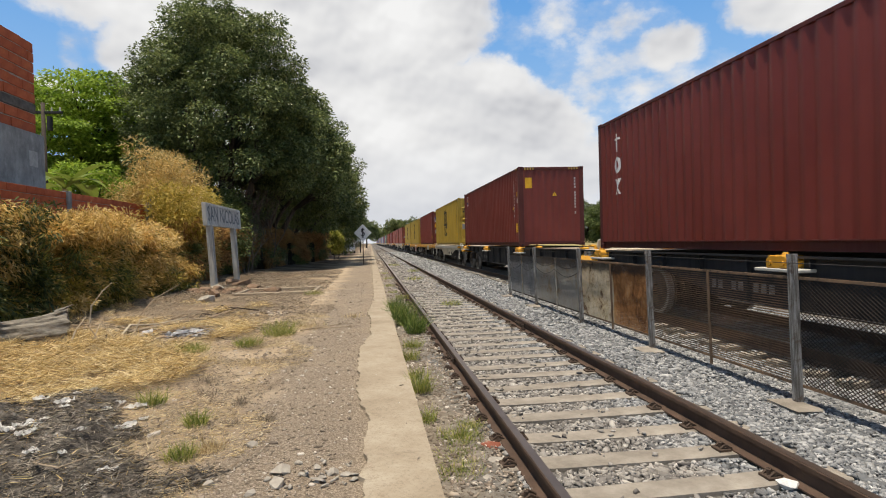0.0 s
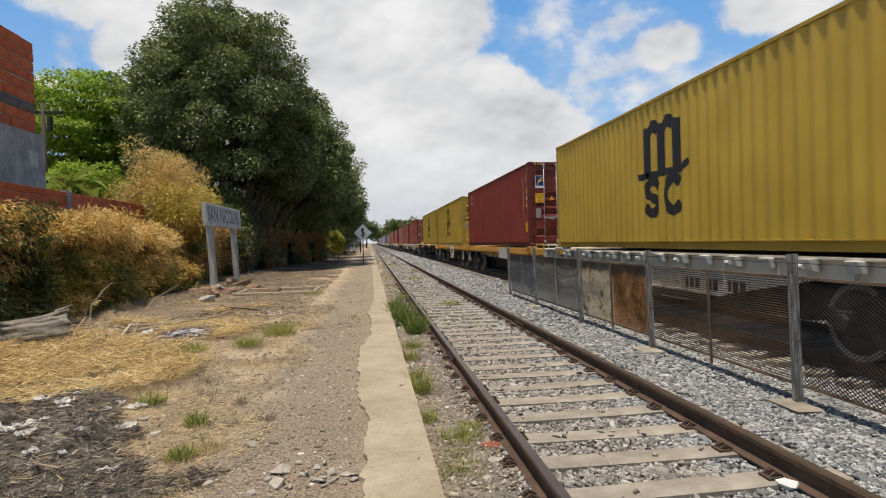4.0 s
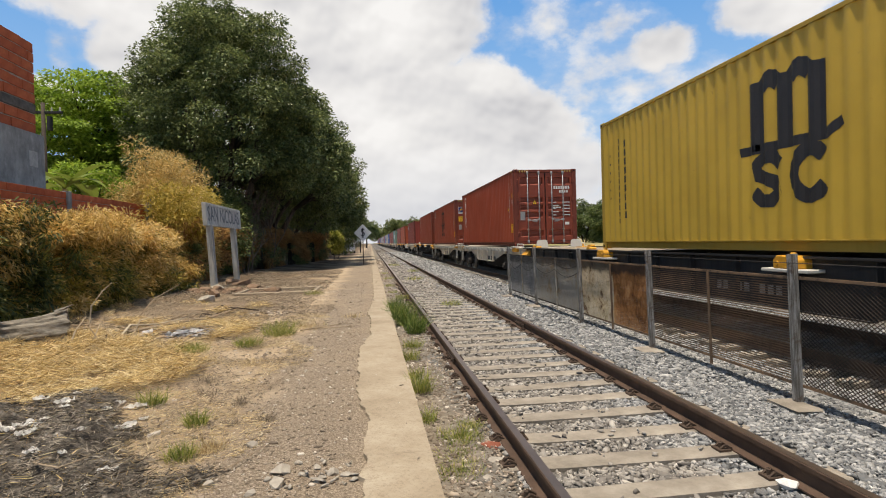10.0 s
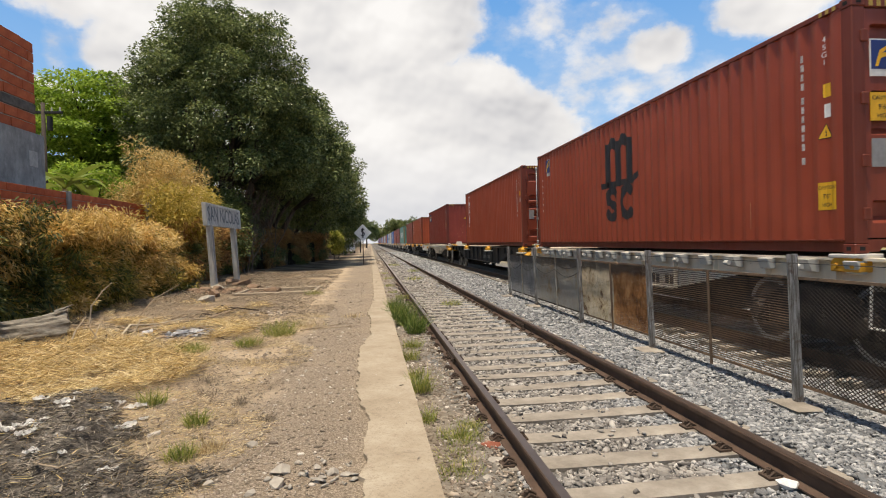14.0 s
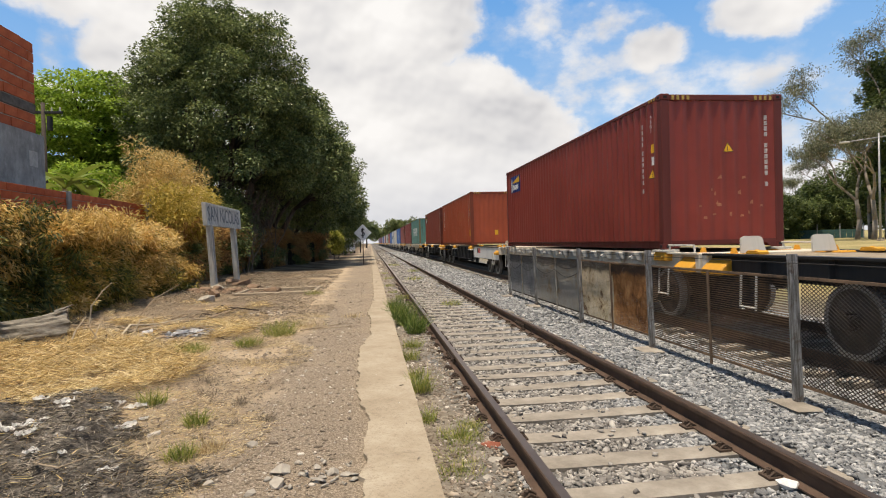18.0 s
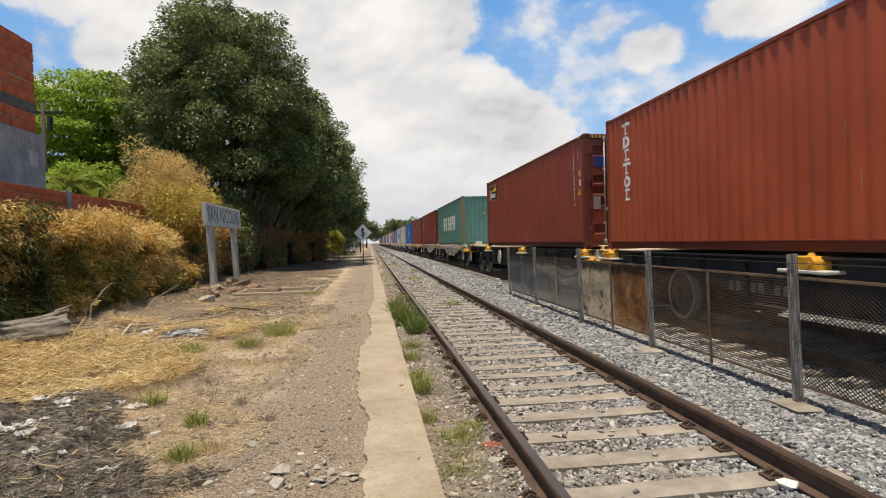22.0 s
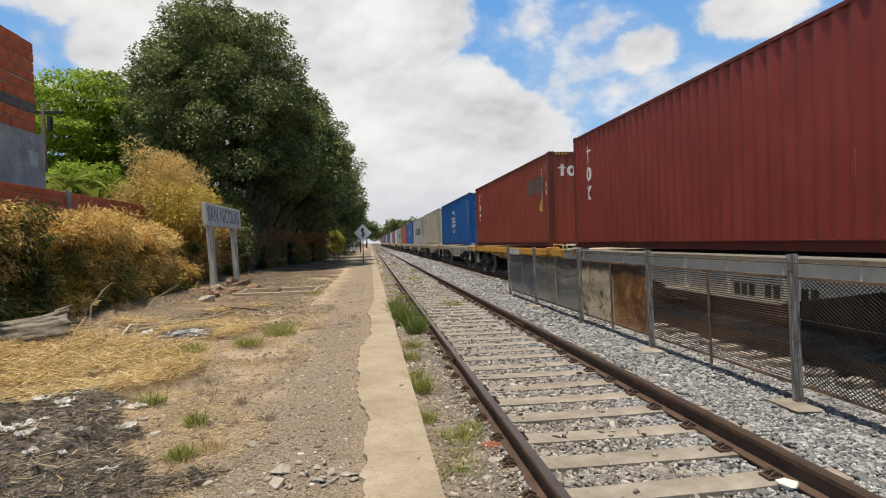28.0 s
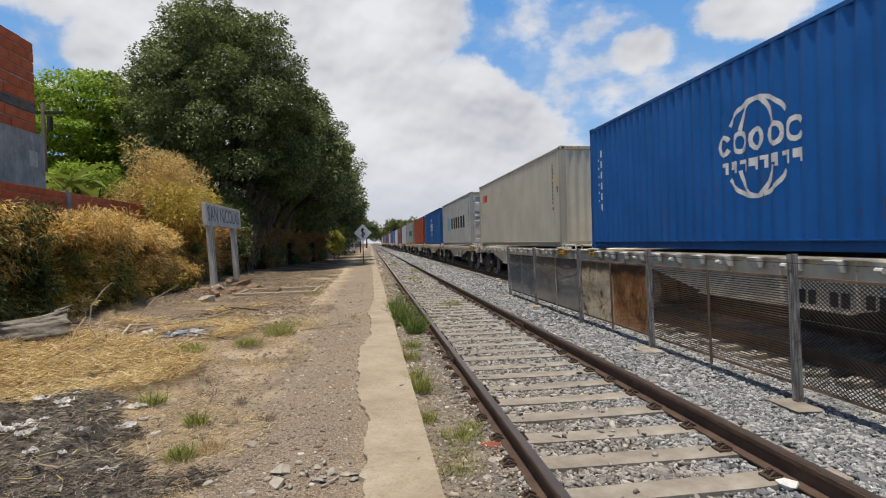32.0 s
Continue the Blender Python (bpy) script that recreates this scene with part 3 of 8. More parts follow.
def fence():
    ob = thing("mesh_fence", "fence of expanded-metal panels on weathered grey posts, partly rusted", "fence")
    ys = (2.4, 5.47, 8.60, 11.66, 14.97, 17.90)
    lean = 0.036
    for y in ys:
        bm = bmesh.new()
        bm_prism(bm, [(-0.037, -0.035), (-0.037, 0.035), (-0.027, 0.035), (-0.027, 0.018), (0.027, 0.018), (0.027, 0.035), (0.037, 0.035), (0.037, -0.035)], "z", -0.2, 1.49)
        part("post", bm, post_mat, ob, m=pose(FENCE_X, y, 0, 0, -1.6, 0))
    rust = ((0.14, 0.066, 0.03), (0.34, 0.165, 0.06), (0.52, 0.30, 0.13))
    tones = (mesh_metal("blackened_mesh", (0.030, 0.026, 0.022), (0.052, 0.042, 0.034), (0.088, 0.066, 0.050)), mesh_metal("browned_mesh", (0.075, 0.056, 0.042), (0.14, 0.098, 0.067), (0.22, 0.145, 0.09)),
             mesh_metal("rusted_mesh", (0.16, 0.085, 0.04), (0.58, 0.47, 0.30), (0.70, 0.62, 0.47), rust, 10.1, 0.85), mesh_metal("dusty_mesh", (0.34, 0.25, 0.15), (0.35, 0.32, 0.265), (0.39, 0.375, 0.335), None, 0, 0.7),
             mesh_metal("grey_mesh", (0.20, 0.197, 0.19), (0.26, 0.258, 0.25), (0.32, 0.317, 0.31), None, 0, 0.6))
    for k in range(5):
        y0, y1 = ys[k] + 0.06, ys[k + 1] - 0.06
        z0, z1 = 0.12, 1.24
        cw, ch = ((0.056, 0.0200), (0.12, 0.0280), (0.13, 0.0170), (0.13, 0.0150), (0.13, 0.0150))[k]
        nx, nz = int((y1 - y0) / cw), int((z1 - z0) / ch)
        cw, ch = (y1 - y0) / nx, (z1 - z0) / nz
        # strands of a diamond lattice, each a slanted ribbon
        i, j = np.meshgrid(np.arange(nx * 2), np.arange(nz))
        i, j = i.ravel(), j.ravel()
        ya, yb = y0 + i * cw / 2, y0 + (i + 1) * cw / 2
        up = (i + j) % 2
        za, zb = z0 + (j + up) * ch, z0 + (j + 1 - up) * ch
        w, dp = ((0.0050, 0.0055), (0.0066, 0.0060), (0.0080, 0.0055), (0.0072, 0.0060), (0.0072, 0.0060))[k]
        if k:          # flattened strands: nearly level bars joined at the knots
            za, zb = z0 + (j + 0.5) * ch + (za - z0 - (j + 0.5) * ch) * 0.08, z0 + (j + 0.5) * ch + (zb - z0 - (j + 0.5) * ch) * 0.08
        skew = 0.02 * np.sin((ya - y0) * 1.3) * np.sin(j / nz * 3.0)
        xx = FENCE_X + 0.040 - lean * za / 1.3 + 0.004 * np.sin(za * 9 + ya * 2) + skew
        flat = np.stack([np.stack([xx, ya, za - w], 1), np.stack([xx, yb, zb - w], 1), np.stack([xx, yb, zb + w], 1), np.stack([xx, ya, za + w], 1)], 1)
        deep = np.stack([np.stack([xx - dp, ya, za - 0.0015], 1), np.stack([xx - dp, yb, zb - 0.0015], 1), np.stack([xx + dp, yb, zb + 0.0015], 1), np.stack([xx + dp, ya, za + 0.0015], 1)], 1)
        v = np.concatenate([flat, deep]).reshape(-1, 3)
        put("mesh_panel", raw("mesh_panel", v, np.arange(len(v)).reshape(-1, 4)), tones[k], ob, label=("blackened open mesh panel", "browned open mesh panel", "rust-orange mesh panel with peeling coat", "dusty tan mesh panel", "dull grey mesh panel")[k])
        for z in (z0, z1):
            part("panel_rail", boxed(FENCE_X + 0.030 - lean * z / 1.3, FENCE_X + 0.050 - lean * z / 1.3, y0 - 0.03, y1 + 0.03, z - 0.014, z + 0.014), tones[1] if k < 3 else tones[0], ob)
        ym = (y0 + y1) / 2
        part("panel_bar", boxed(-0.012, 0.012, ym - 0.016, ym + 0.016, 0.02, z1), tones[1] if k < 3 else tones[3], ob, m=pose(FENCE_X + 0.022, 0, 0, 0, -1.6, 0))
        wire = bmesh.new()
        bm_tube(wire, (FENCE_X - 0.09, ys[k], 1.40), (FENCE_X - 0.09, ys[k + 1], 1.40), 0.004, seg=5)
        part("tension_wire", wire, wire_mat, ob)
        if k > 2:          # slack wires hang over the far panels
            for z, sag in ((1.13, 0.10), (0.98, 0.14)):
                slack = bmesh.new()
                tube_path(slack, [(FENCE_X - 0.03, y0 + (y1 - y0) * f, z - sag * math.sin(math.pi * (2 * f % 1.0001))) for f in [i / 16 for i in range(17)]], 0.006, 0.006, 5)
                part("slack_wire", slack, wire_mat, ob)
    r = random.Random(3)
    for y in ys[1:3] + ys[4:]:
        bm = boxed(-0.15, 0.15, -0.24, 0.24, 0, 0.06, 0.015)
        for v in bm.verts:
            v.co.x += r.uniform(-0.03, 0.03)
            v.co.y += r.uniform(-0.03, 0.03)
        tagged(part("footing_slab", bm, sleeper_mat, None, m=pose(FENCE_X - 0.12, y - 0.10, -0.105, 0, 0, r.uniform(-12, 8))), "flat pale concrete footing slab in the ballast", "slab", "fence footing slabs")


fence()

# ---- the goods train ----
BASE = 1.45                 # height of a container's underside
CL, CW, CH = 12.192, 2.438, 2.896
HW = CW / 2


def gone(t):
    """How far the train has come at t seconds, slowing a little."""
    return 7.6048 * t - 0.0061 * (t - 16.0) ** 2


COLS = {"red": (0.235, 0.034, 0.021), "maroon": (0.165, 0.027, 0.018), "rust": (0.31, 0.056, 0.024), "orange": (0.37, 0.068, 0.022), "brown": (0.245, 0.046, 0.025),
        "yellow": (0.52, 0.345, 0.042), "teal": (0.10, 0.245, 0.21), "blue": (0.005, 0.105, 0.37), "beige": (0.52, 0.49, 0.40), "grey": (0.46, 0.47, 0.47),
        "sage": (0.30, 0.33, 0.29), "navy": (0.015, 0.035, 0.12), "pale": (0.55, 0.47, 0.44)}
PAINT = {k: paint(k + "_container_paint", c, 0.42, 0.30 if k in ("yellow", "blue", "beige", "grey") else 0.4) for k, c in COLS.items()}
# rails, posts and castings: the side colour multiplied down
DIM = {k: paint(k + "_darkened_rail_paint", dark(c, 0.50 if k in ("red", "maroon", "rust", "orange", "brown") else 0.72), 0.5, 0.7) for k, c in COLS.items()}
# door leaves of three colours: the side colour times 0.72
DOOR = {k: paint(k + "_darkened_door_paint", dark(COLS[k], 0.72), 0.42, 0.6) for k in ("red", "rust", "brown")}
white_mark = plain("white_marking", (0.72, 0.72, 0.70), 0.6, 0, 0.15, 8.0, 0.05)
stripe_mark = plain("faded_hazard_yellow", (0.42, 0.29, 0.07), 0.7, 0, 0.4, 20.0, 0.05)
black_mark = plain("black_marking", (0.022, 0.022, 0.025), 0.55, 0, 0.2, 8.0, 0.05)
yellow_mark = plain("yellow_marking", (0.75, 0.42, 0.02), 0.55, 0, 0.12, 8.0, 0.05)
worn_number = plain("worn_white_number", (0.46, 0.42, 0.40), 0.7, 0, 0.45, 30.0, 0.05)
blue_mark = plain("blue_marking", (0.014, 0.035, 0.17), 0.5, 0, 0.12, 8.0, 0.05)
red_mark = plain("red_marking", (0.55, 0.05, 0.035), 0.5, 0, 0.12, 8.0, 0.05)
grey_mark = plain("grey_overpaint", (0.115, 0.075, 0.062), 0.7, 0, 0.3, 3.0, 0.05)
pink_mark = plain("faded_patch", (0.40, 0.16, 0.085), 0.7, 0, 0.25, 12.0, 0.05)
sky_mark = plain("light_blue_marking", (0.16, 0.42, 0.60), 0.5, 0, 0.1, 8.0, 0.05)
steel_bar = plain("galvanised_bar", (0.33, 0.33, 0.33), 0.5, 0.4, 0.2, 9.0, 0.1)
seal_mat = plain("dark_rubber_seal", (0.02, 0.02, 0.02), 0.7, 0, 0.2, 9.0)


def corrugated(n, pitch, start, depth, lo, hi):
    """Wall of n trapezoid waves along y, from z lo to hi: outer face at x = 0, recesses towards +x."""
    ys, xs = [start - 0.12], [0.0]
    for i in range(n):
        b = start + i * pitch
        for f, d in ((0.0, 0), (0.07, 0), (0.138, depth), (0.21, depth), (0.278, 0)):
            if f == 0.0 and i:
                continue
            ys.append(b + f * pitch / 0.278)
            xs.append(d)
    ys.append(ys[-1] + 0.12)
    xs.append(0.0)
    v, f = [], []
    for x, y in zip(xs, ys):
        v += [(x, y, lo), (x, y, hi), (x + 0.004, y, lo), (x + 0.004, y, hi)]
    for k in range(len(xs) - 1):
        a, b = 4 * k, 4 * k + 4
        f += [(a, b, b + 1, a + 1), (a + 3, b + 3, b + 2, a + 2)]
    return raw("corrugated_wall", v, f)


def container_meshes():
    M = {}
    n = 43
    pitch = (CL - 0.44) / n
    M["side"] = corrugated(n, pitch, 0.22, 0.029, 0.155, CH - 0.07)
    nf = 8
    M["front"] = corrugated(nf, (CW - 0.40) / nf, 0.20, 0.036, 0.15, CH - 0.11)
    M["top_rail"] = done(boxed(-0.003, 0.075, 0.17, CL - 0.17, CH - 0.082, CH - 0.02, 0.006), "top_rail")
    bm = bmesh.new()
    bm_prism(bm, [(0.046, 0.02), (0.046, 0.146), (0.003, 0.150), (0.003, 0.166), (0.06, 0.170), (0.12, 0.06), (0.12, 0.02)], "y", 0.17, CL - 0.17)
    M["bottom_rail"] = done(bm, "bottom_rail")
    M["cross_top"] = done(boxed(-HW + 0.17, HW - 0.17, 0.0, 0.09, CH - 0.125, CH - 0.015, 0.012), "end_header")
    bm = bmesh.new()
    bm_prism(bm, [(-HW + 0.16, 0.02), (-HW + 0.16, 0.16), (HW - 0.16, 0.16), (HW - 0.16, 0.02), (HW - 0.30, 0.02), (HW - 0.36, 0.085), (-HW + 0.36, 0.085), (-HW + 0.30, 0.02)], "y", 0.0, 0.10)
    M["cross_low"] = done(bm, "end_sill")
    M["post"] = done(boxed(-0.002, 0.165, -0.002, 0.155, 0.11, CH - 0.11, 0.012), "corner_post")
    bm = boxed(-0.006, 0.172, -0.006, 0.172, 0, 0.118, 0.014)
    M["casting"] = done(bm, "corner_casting")
    M["hole"] = done(boxed(-0.009, 0.0, 0.050, 0.120, 0.036, 0.082, 0.004), "casting_hole")
    v, f = [], []
    for i, y in enumerate(np.linspace(0.1, CL - 0.1, 61)):
        z = CH - 0.045 + (0.02 if i % 2 else 0.0)
        v += [(-HW + 0.05, y, z), (HW - 0.05, y, z)]
    for i in range(60):
        f.append((2 * i, 2 * i + 1, 2 * i + 3, 2 * i + 2))
    M["roof"] = raw("roof", v, f)
    M["floor"] = done(boxed(-HW + 0.1, HW - 0.1, 0.1, CL - 0.1, 0.06, 0.15), "underframe")
    # a door leaf, hung at x = 0, with five pressed recesses
    bm = bmesh.new()
    w = HW - 0.19
    lo, hi = 0.175, CH - 0.135
    zs, ds = [lo], [0.0]
    for top, low in ((2.16, 2.42), (1.48, 1.70), (1.20, 1.42), (0.92, 1.14), (0.17, 0.46)):
        zs += [hi - low, hi - low + 0.085, hi - top - 0.015, hi - top]
        ds += [0.0, 0.072, 0.072, 0.0]
    zs.append(hi)
    ds.append(0.0)
    prev = None
    for z, d in zip(zs, ds):
        row = [bm.verts.new((x, 0.02 + dd, z)) for x, dd in ((0.0, 0), (0.07, 0), (0.10, d), (w - 0.10, d), (w - 0.07, 0), (w, 0))]
        if prev:
            for q in range(5):
                bm.faces.new((prev[q], prev[q + 1], row[q + 1], row[q]))
        prev = row
    M["door"] = done(bm, "door")
    M["seal"] = done(boxed(-HW + 0.14, HW - 0.14, 0.098, 0.108, 0.15, CH - 0.11), "door_seal")
    bm = bmesh.new()
    bm_tube(bm, (0, 0, 0.14), (0, 0, CH - 0.10), 0.018, seg=8)
    for z in (0.16, CH - 0.14):
        bm_box(bm, -0.036, 0.036, -0.024, 0.045, z - 0.055, z + 0.055, 0.008)
    for z in (0.62, 1.3, 2.0):
        bm_box(bm, -0.034, 0.034, 0.0, 0.05, z - 0.022, z + 0.022, 0.006)
    M["bar"] = done(bm, "locking_bar", True)
    bm = bmesh.new()
    bm_tube(bm, (0, -0.03, 0.98), (0.34, -0.035, 0.96), 0.014, seg=6)
    bm_box(bm, -0.03, 0.09, -0.05, 0.0, 0.945, 1.02, 0.008)
    bm_box(bm, 0.22, 0.36, -0.03, 0.05, 0.90, 0.96, 0.01)
    M["handle"] = done(bm, "door_handle")
    bm = bmesh.new()
    bm_box(bm, -0.04, 0.05, -0.02, 0.04, -0.07, 0.07, 0.01)
    M["hinge"] = done(bm, "hinge")
    return M


CM = container_meshes()
rusty_post = paint("rusted_corner_post_paint", (0.22, 0.17, 0.08), 0.6, 1.0)
GREYED = plain("dark_casting_hole", (0.012, 0.011, 0.011), 0.9, 0, 0.1)


SIDE_WAVE = (0.22, (CL - 0.44) / 43)
END_WAVE = (0.20, (CW - 0.40) / 8)
PLAIN_END = set()          # names of the boxes whose near end is the corrugated one


def lay_on(bm, wave, end):
    """Paint follows the steel: cut a flat sheet at the folds and let it down into the recesses.
    The sheet lies in x-y, its x along the wall's run, its y upwards."""
    start, pitch = wave
    if not bm.verts:
        return bm
    lo, hi = min(v.co.x for v in bm.verts), max(v.co.x for v in bm.verts)
    folds = [start + (i + f / 0.278) * pitch for i in range(int((lo - start) / pitch) - 1, int((hi - start) / pitch) + 2) for f in (0.07, 0.138, 0.21, 0.278)]
    last = start + pitch * (8 if end else 43)
    for c in folds:
        if lo < c < hi and start < c < last + 0.01:
            bmesh.ops.bisect_plane(bm, geom=bm.verts[:] + bm.edges[:] + bm.faces[:], plane_co=(c, 0, 0), plane_no=(1, 0, 0))
    for v in bm.verts:
        y, z = v.co.x, v.co.y
        f = ((y - start) / pitch % 1.0) * 0.278 if start < y < last else 0.0
        d = (0.036 if end else 0.029) * max(0.0, min(1.0, (f - 0.07) / 0.068, (0.278 - f) / 0.068))
        v.co = Vector((HW - y, 0.0095 + d, z)) if end else Vector((-HW + 0.0025 + d, y, z))
    return bm


def sheet(bm, pts):
    bm.faces.new([bm.verts.new((a, b, 0)) for a, b in pts])
    return bm


def bars(parent, name, rects, mat, side=True, label=""):
    """Flat markings: rects of (y0, y1, z0, z1) on the long side, or (x0, x1, z0, z1) on the end."""
    single = name in ("line_name", "hazard_stripes")
    bm = bmesh.new()
    waved = side or parent.name in PLAIN_END
    for a, b, c, d in rects:
        if c > CH - 0.2 and side:
            bm_box(bm, -HW - 0.006, -HW + 0.004, a, b, c, d)
        elif c > CH - 0.2 or not waved:
            on = (-0.003, 0.004) if c > CH - 0.2 else (0.0095, 0.019)
            bm_box(bm, a, b, on[0], on[1], c, d)
        elif side:
            sheet(bm, [(a, c), (b, c), (b, d), (a, d)])
        else:
            sheet(bm, [(HW - b, c), (HW - a, c), (HW - a, d), (HW - b, d)])
        if single:
            if waved and c <= CH - 0.2:
                lay_on(bm, SIDE_WAVE if side else END_WAVE, not side)
            part("painted_bar", bm, mat, parent, label)
            bm = bmesh.new()
    if single:
        bm.free()
        return None
    if waved:
        lay_on(bm, SIDE_WAVE if side else END_WAVE, not side)
    ob = part(name, bm, mat, parent, label)
    return tagged(ob, label, kind="stuff") if len(rects) > 1 else ob


def shapes(parent, name, outlines, mat, side=True, label="", proud=0.0):
    """Flat markings of any outline, points in (y, z) on the side or (x, z) on the end."""
    for i, o in enumerate(outlines):
        k = 0.0004 * (i % 5) + proud
        bm = bmesh.new()
        if side:
            lay_on(sheet(bm, o), SIDE_WAVE, False)
        elif parent.name in PLAIN_END:
            lay_on(sheet(bm, [(HW - x, z) for x, z in o]), END_WAVE, True)
        else:
            bm_prism(bm, o, "y", 0.0095 - k, 0.019)
            k = 0.0
        if k:
            bmesh.ops.translate(bm, verts=bm.verts[:], vec=(-k, 0, 0) if side else (0, -k, 0))
        part(name, bm, mat, parent, label)


def ribbon(path, wide):
    """The outline of a thick stroke along a path."""
    P = [Vector(p) for p in path]
    lo, hi = [], []
    for i, p in enumerate(P):
        d = (P[min(i + 1, len(P) - 1)] - P[max(i - 1, 0)]).normalized()
        n = Vector((-d.y, d.x)) * wide / 2
        lo.append(tuple(p + n))
        hi.append(tuple(p - n))
    return lo + hi[::-1]


def column(y, z1, n, w, h, gap, seed=0):
    """A column of character-sized bars that runs down from z1."""
    r = random.Random(seed)
    return [(y - w / 2 * r.uniform(0.6, 1), y + w / 2, z1 - i * (h + gap) - h, z1 - i * (h + gap)) for i in range(n)]


def row_bars(y0, y1, z0, z1, n, fill=0.7):
    s = (y1 - y0) / n
    return [(y0 + i * s, y0 + (i + fill) * s, z0, z1) for i in range(n)]


def big_logo(c, mat):
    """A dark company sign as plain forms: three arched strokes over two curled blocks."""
    o = []
    y, z = 7.03, 1.37
    for k in range(3):
        a = y - 0.12 - 0.55 * k
        o.append([(a, z + 0.04), (a, z + 1.0), (a - 0.30, z + 1.0 - 0.02 * k), (a - 0.30, z + 0.04)])
    for k in range(2):
        a = y - 0.38 - 0.55 * k
        o.append(ribbon([(a - 0.32 * f, z + 0.86 + 0.13 * math.sin(math.pi * min(1.0, f * 0.8 + 0.1))) for f in (0, 0.25, 0.5, 0.75, 1.0)], 0.24))
    o.append([(y + 0.06, z + 0.0), (y + 0.10, z + 0.13), (y - 1.52, z + 0.13), (y - 1.72, z + 0.24), (y - 1.76, z + 0.13), (y - 1.55, z + 0.0)])
    c0, c1, zc = y - 0.47, y - 1.24, z - 0.36
    s = [(0.25, 0.17), (0.12, 0.29), (-0.08, 0.30), (-0.22, 0.20), (-0.18, 0.06), (0.14, -0.06), (0.20, -0.20), (0.08, -0.31), (-0.12, -0.30), (-0.26, -0.17)]
    o.append(ribbon([(c0 - u, zc + v) for u, v in s], 0.19))
    o.append(ribbon([(c1 - 0.27 * math.cos(radians(q)), zc + 0.30 * math.sin(radians(q))) for q in range(38, 330, 24)], 0.19))
    shapes(c, "company_sign", o, mat, True, "dark company sign")


def end_logo(c, mat, x, z, s=0.3):
    shapes(c, "door_sign", [[(x + 0.02 + k * s * 0.34, z), (x + 0.02 + k * s * 0.34, z + s * 0.55), (x + k * s * 0.34 + s * 0.24, z + s * 0.55), (x + k * s * 0.34 + s * 0.24, z)] for k in range(3)]
           + [[(x + 0.02 + k * s * 0.52, z - 0.03), (x + 0.02 + k * s * 0.52, z - s * 0.45), (x + k * s * 0.52 + s * 0.45, z - s * 0.45), (x + k * s * 0.52 + s * 0.45, z - 0.03)] for k in range(2)], mat, False, "dark company sign")


def sticker(c, y, z, s, mat, side=True, tri=False):
    if tri:
        shapes(c, "warning_border", [[(y - s * 0.58, z - s * 0.05), (y + s * 0.58, z - s * 0.05), (y, z + s * 1.06)]], black_mark, side)
        shapes(c, "warning_label", [[(y - s / 2, z), (y + s / 2, z), (y, z + s * 0.95)]], mat, side, "yellow warning triangle", 0.002)
        shapes(c, "warning_sign", [[(y - s * 0.05, z + s * 0.12), (y + s * 0.07, z + s * 0.12), (y - s * 0.02, z + s * 0.34), (y + s * 0.06, z + s * 0.36), (y + s * 0.02, z + s * 0.62), (y - s * 0.06, z + s * 0.36)]], black_mark, side, "", 0.004)
    else:
        bars(c, "sticker", [(y - s / 2, y + s / 2, z, z + s * 1.15)], mat, side, "small printed label")


TYPE_CODE = words("4\n5\nG\n1", 0.125, 0.0004)
CAUTION = [words(w, h, 0.0004) for w, h in (("CAUTION", 0.062), ("9'6\"", 0.085), ("HIGH", 0.066))]


def height_label(c, y, z, wide=0.27, tall=0.33):
    """Yellow label with three printed lines on the long side."""
    bars(c, "height_label", [(y, y + wide, z, z + tall)], yellow_mark, True, "yellow height label")
    for me, q in zip(CAUTION, (0.80, 0.48, 0.17)):
        put("label_print", me, black_mark, c, pose(-HW + 0.0005, y + wide / 2, z + tall * q, 90, 0, -90) @ Matrix.Diagonal((wide / 0.30, tall / 0.33, 1, 1)))


def mark_form(kind, y, z, h):
    """One of three plain white forms below z: a barred stroke, a ring, a pair of wedges."""
    w = h * 0.36
    if kind == 0:
        return [[(y - 0.05, z - h), (y + 0.06, z - h), (y + 0.05, z), (y - 0.04, z)], [(y - w, z - h * 0.34), (y + w, z - h * 0.34), (y + w, z - h * 0.22), (y - w, z - h * 0.22)]]
    if kind == 1:
        return [ribbon([(y + w * 0.8 * math.sin(radians(q)), z - h * 0.56 + h * 0.36 * math.cos(radians(q))) for q in range(0, 361, 24)], 0.085)]
    return [[(y - w, z - h * 0.16), (y - w * 0.3, z - h * 0.16), (y + w * 0.95, z - h), (y + w * 0.25, z - h)], [(y + w, z - h * 0.16), (y + w * 0.55, z - h * 0.16), (y - w * 0.9, z - h), (y - w * 0.5, z - h)]]


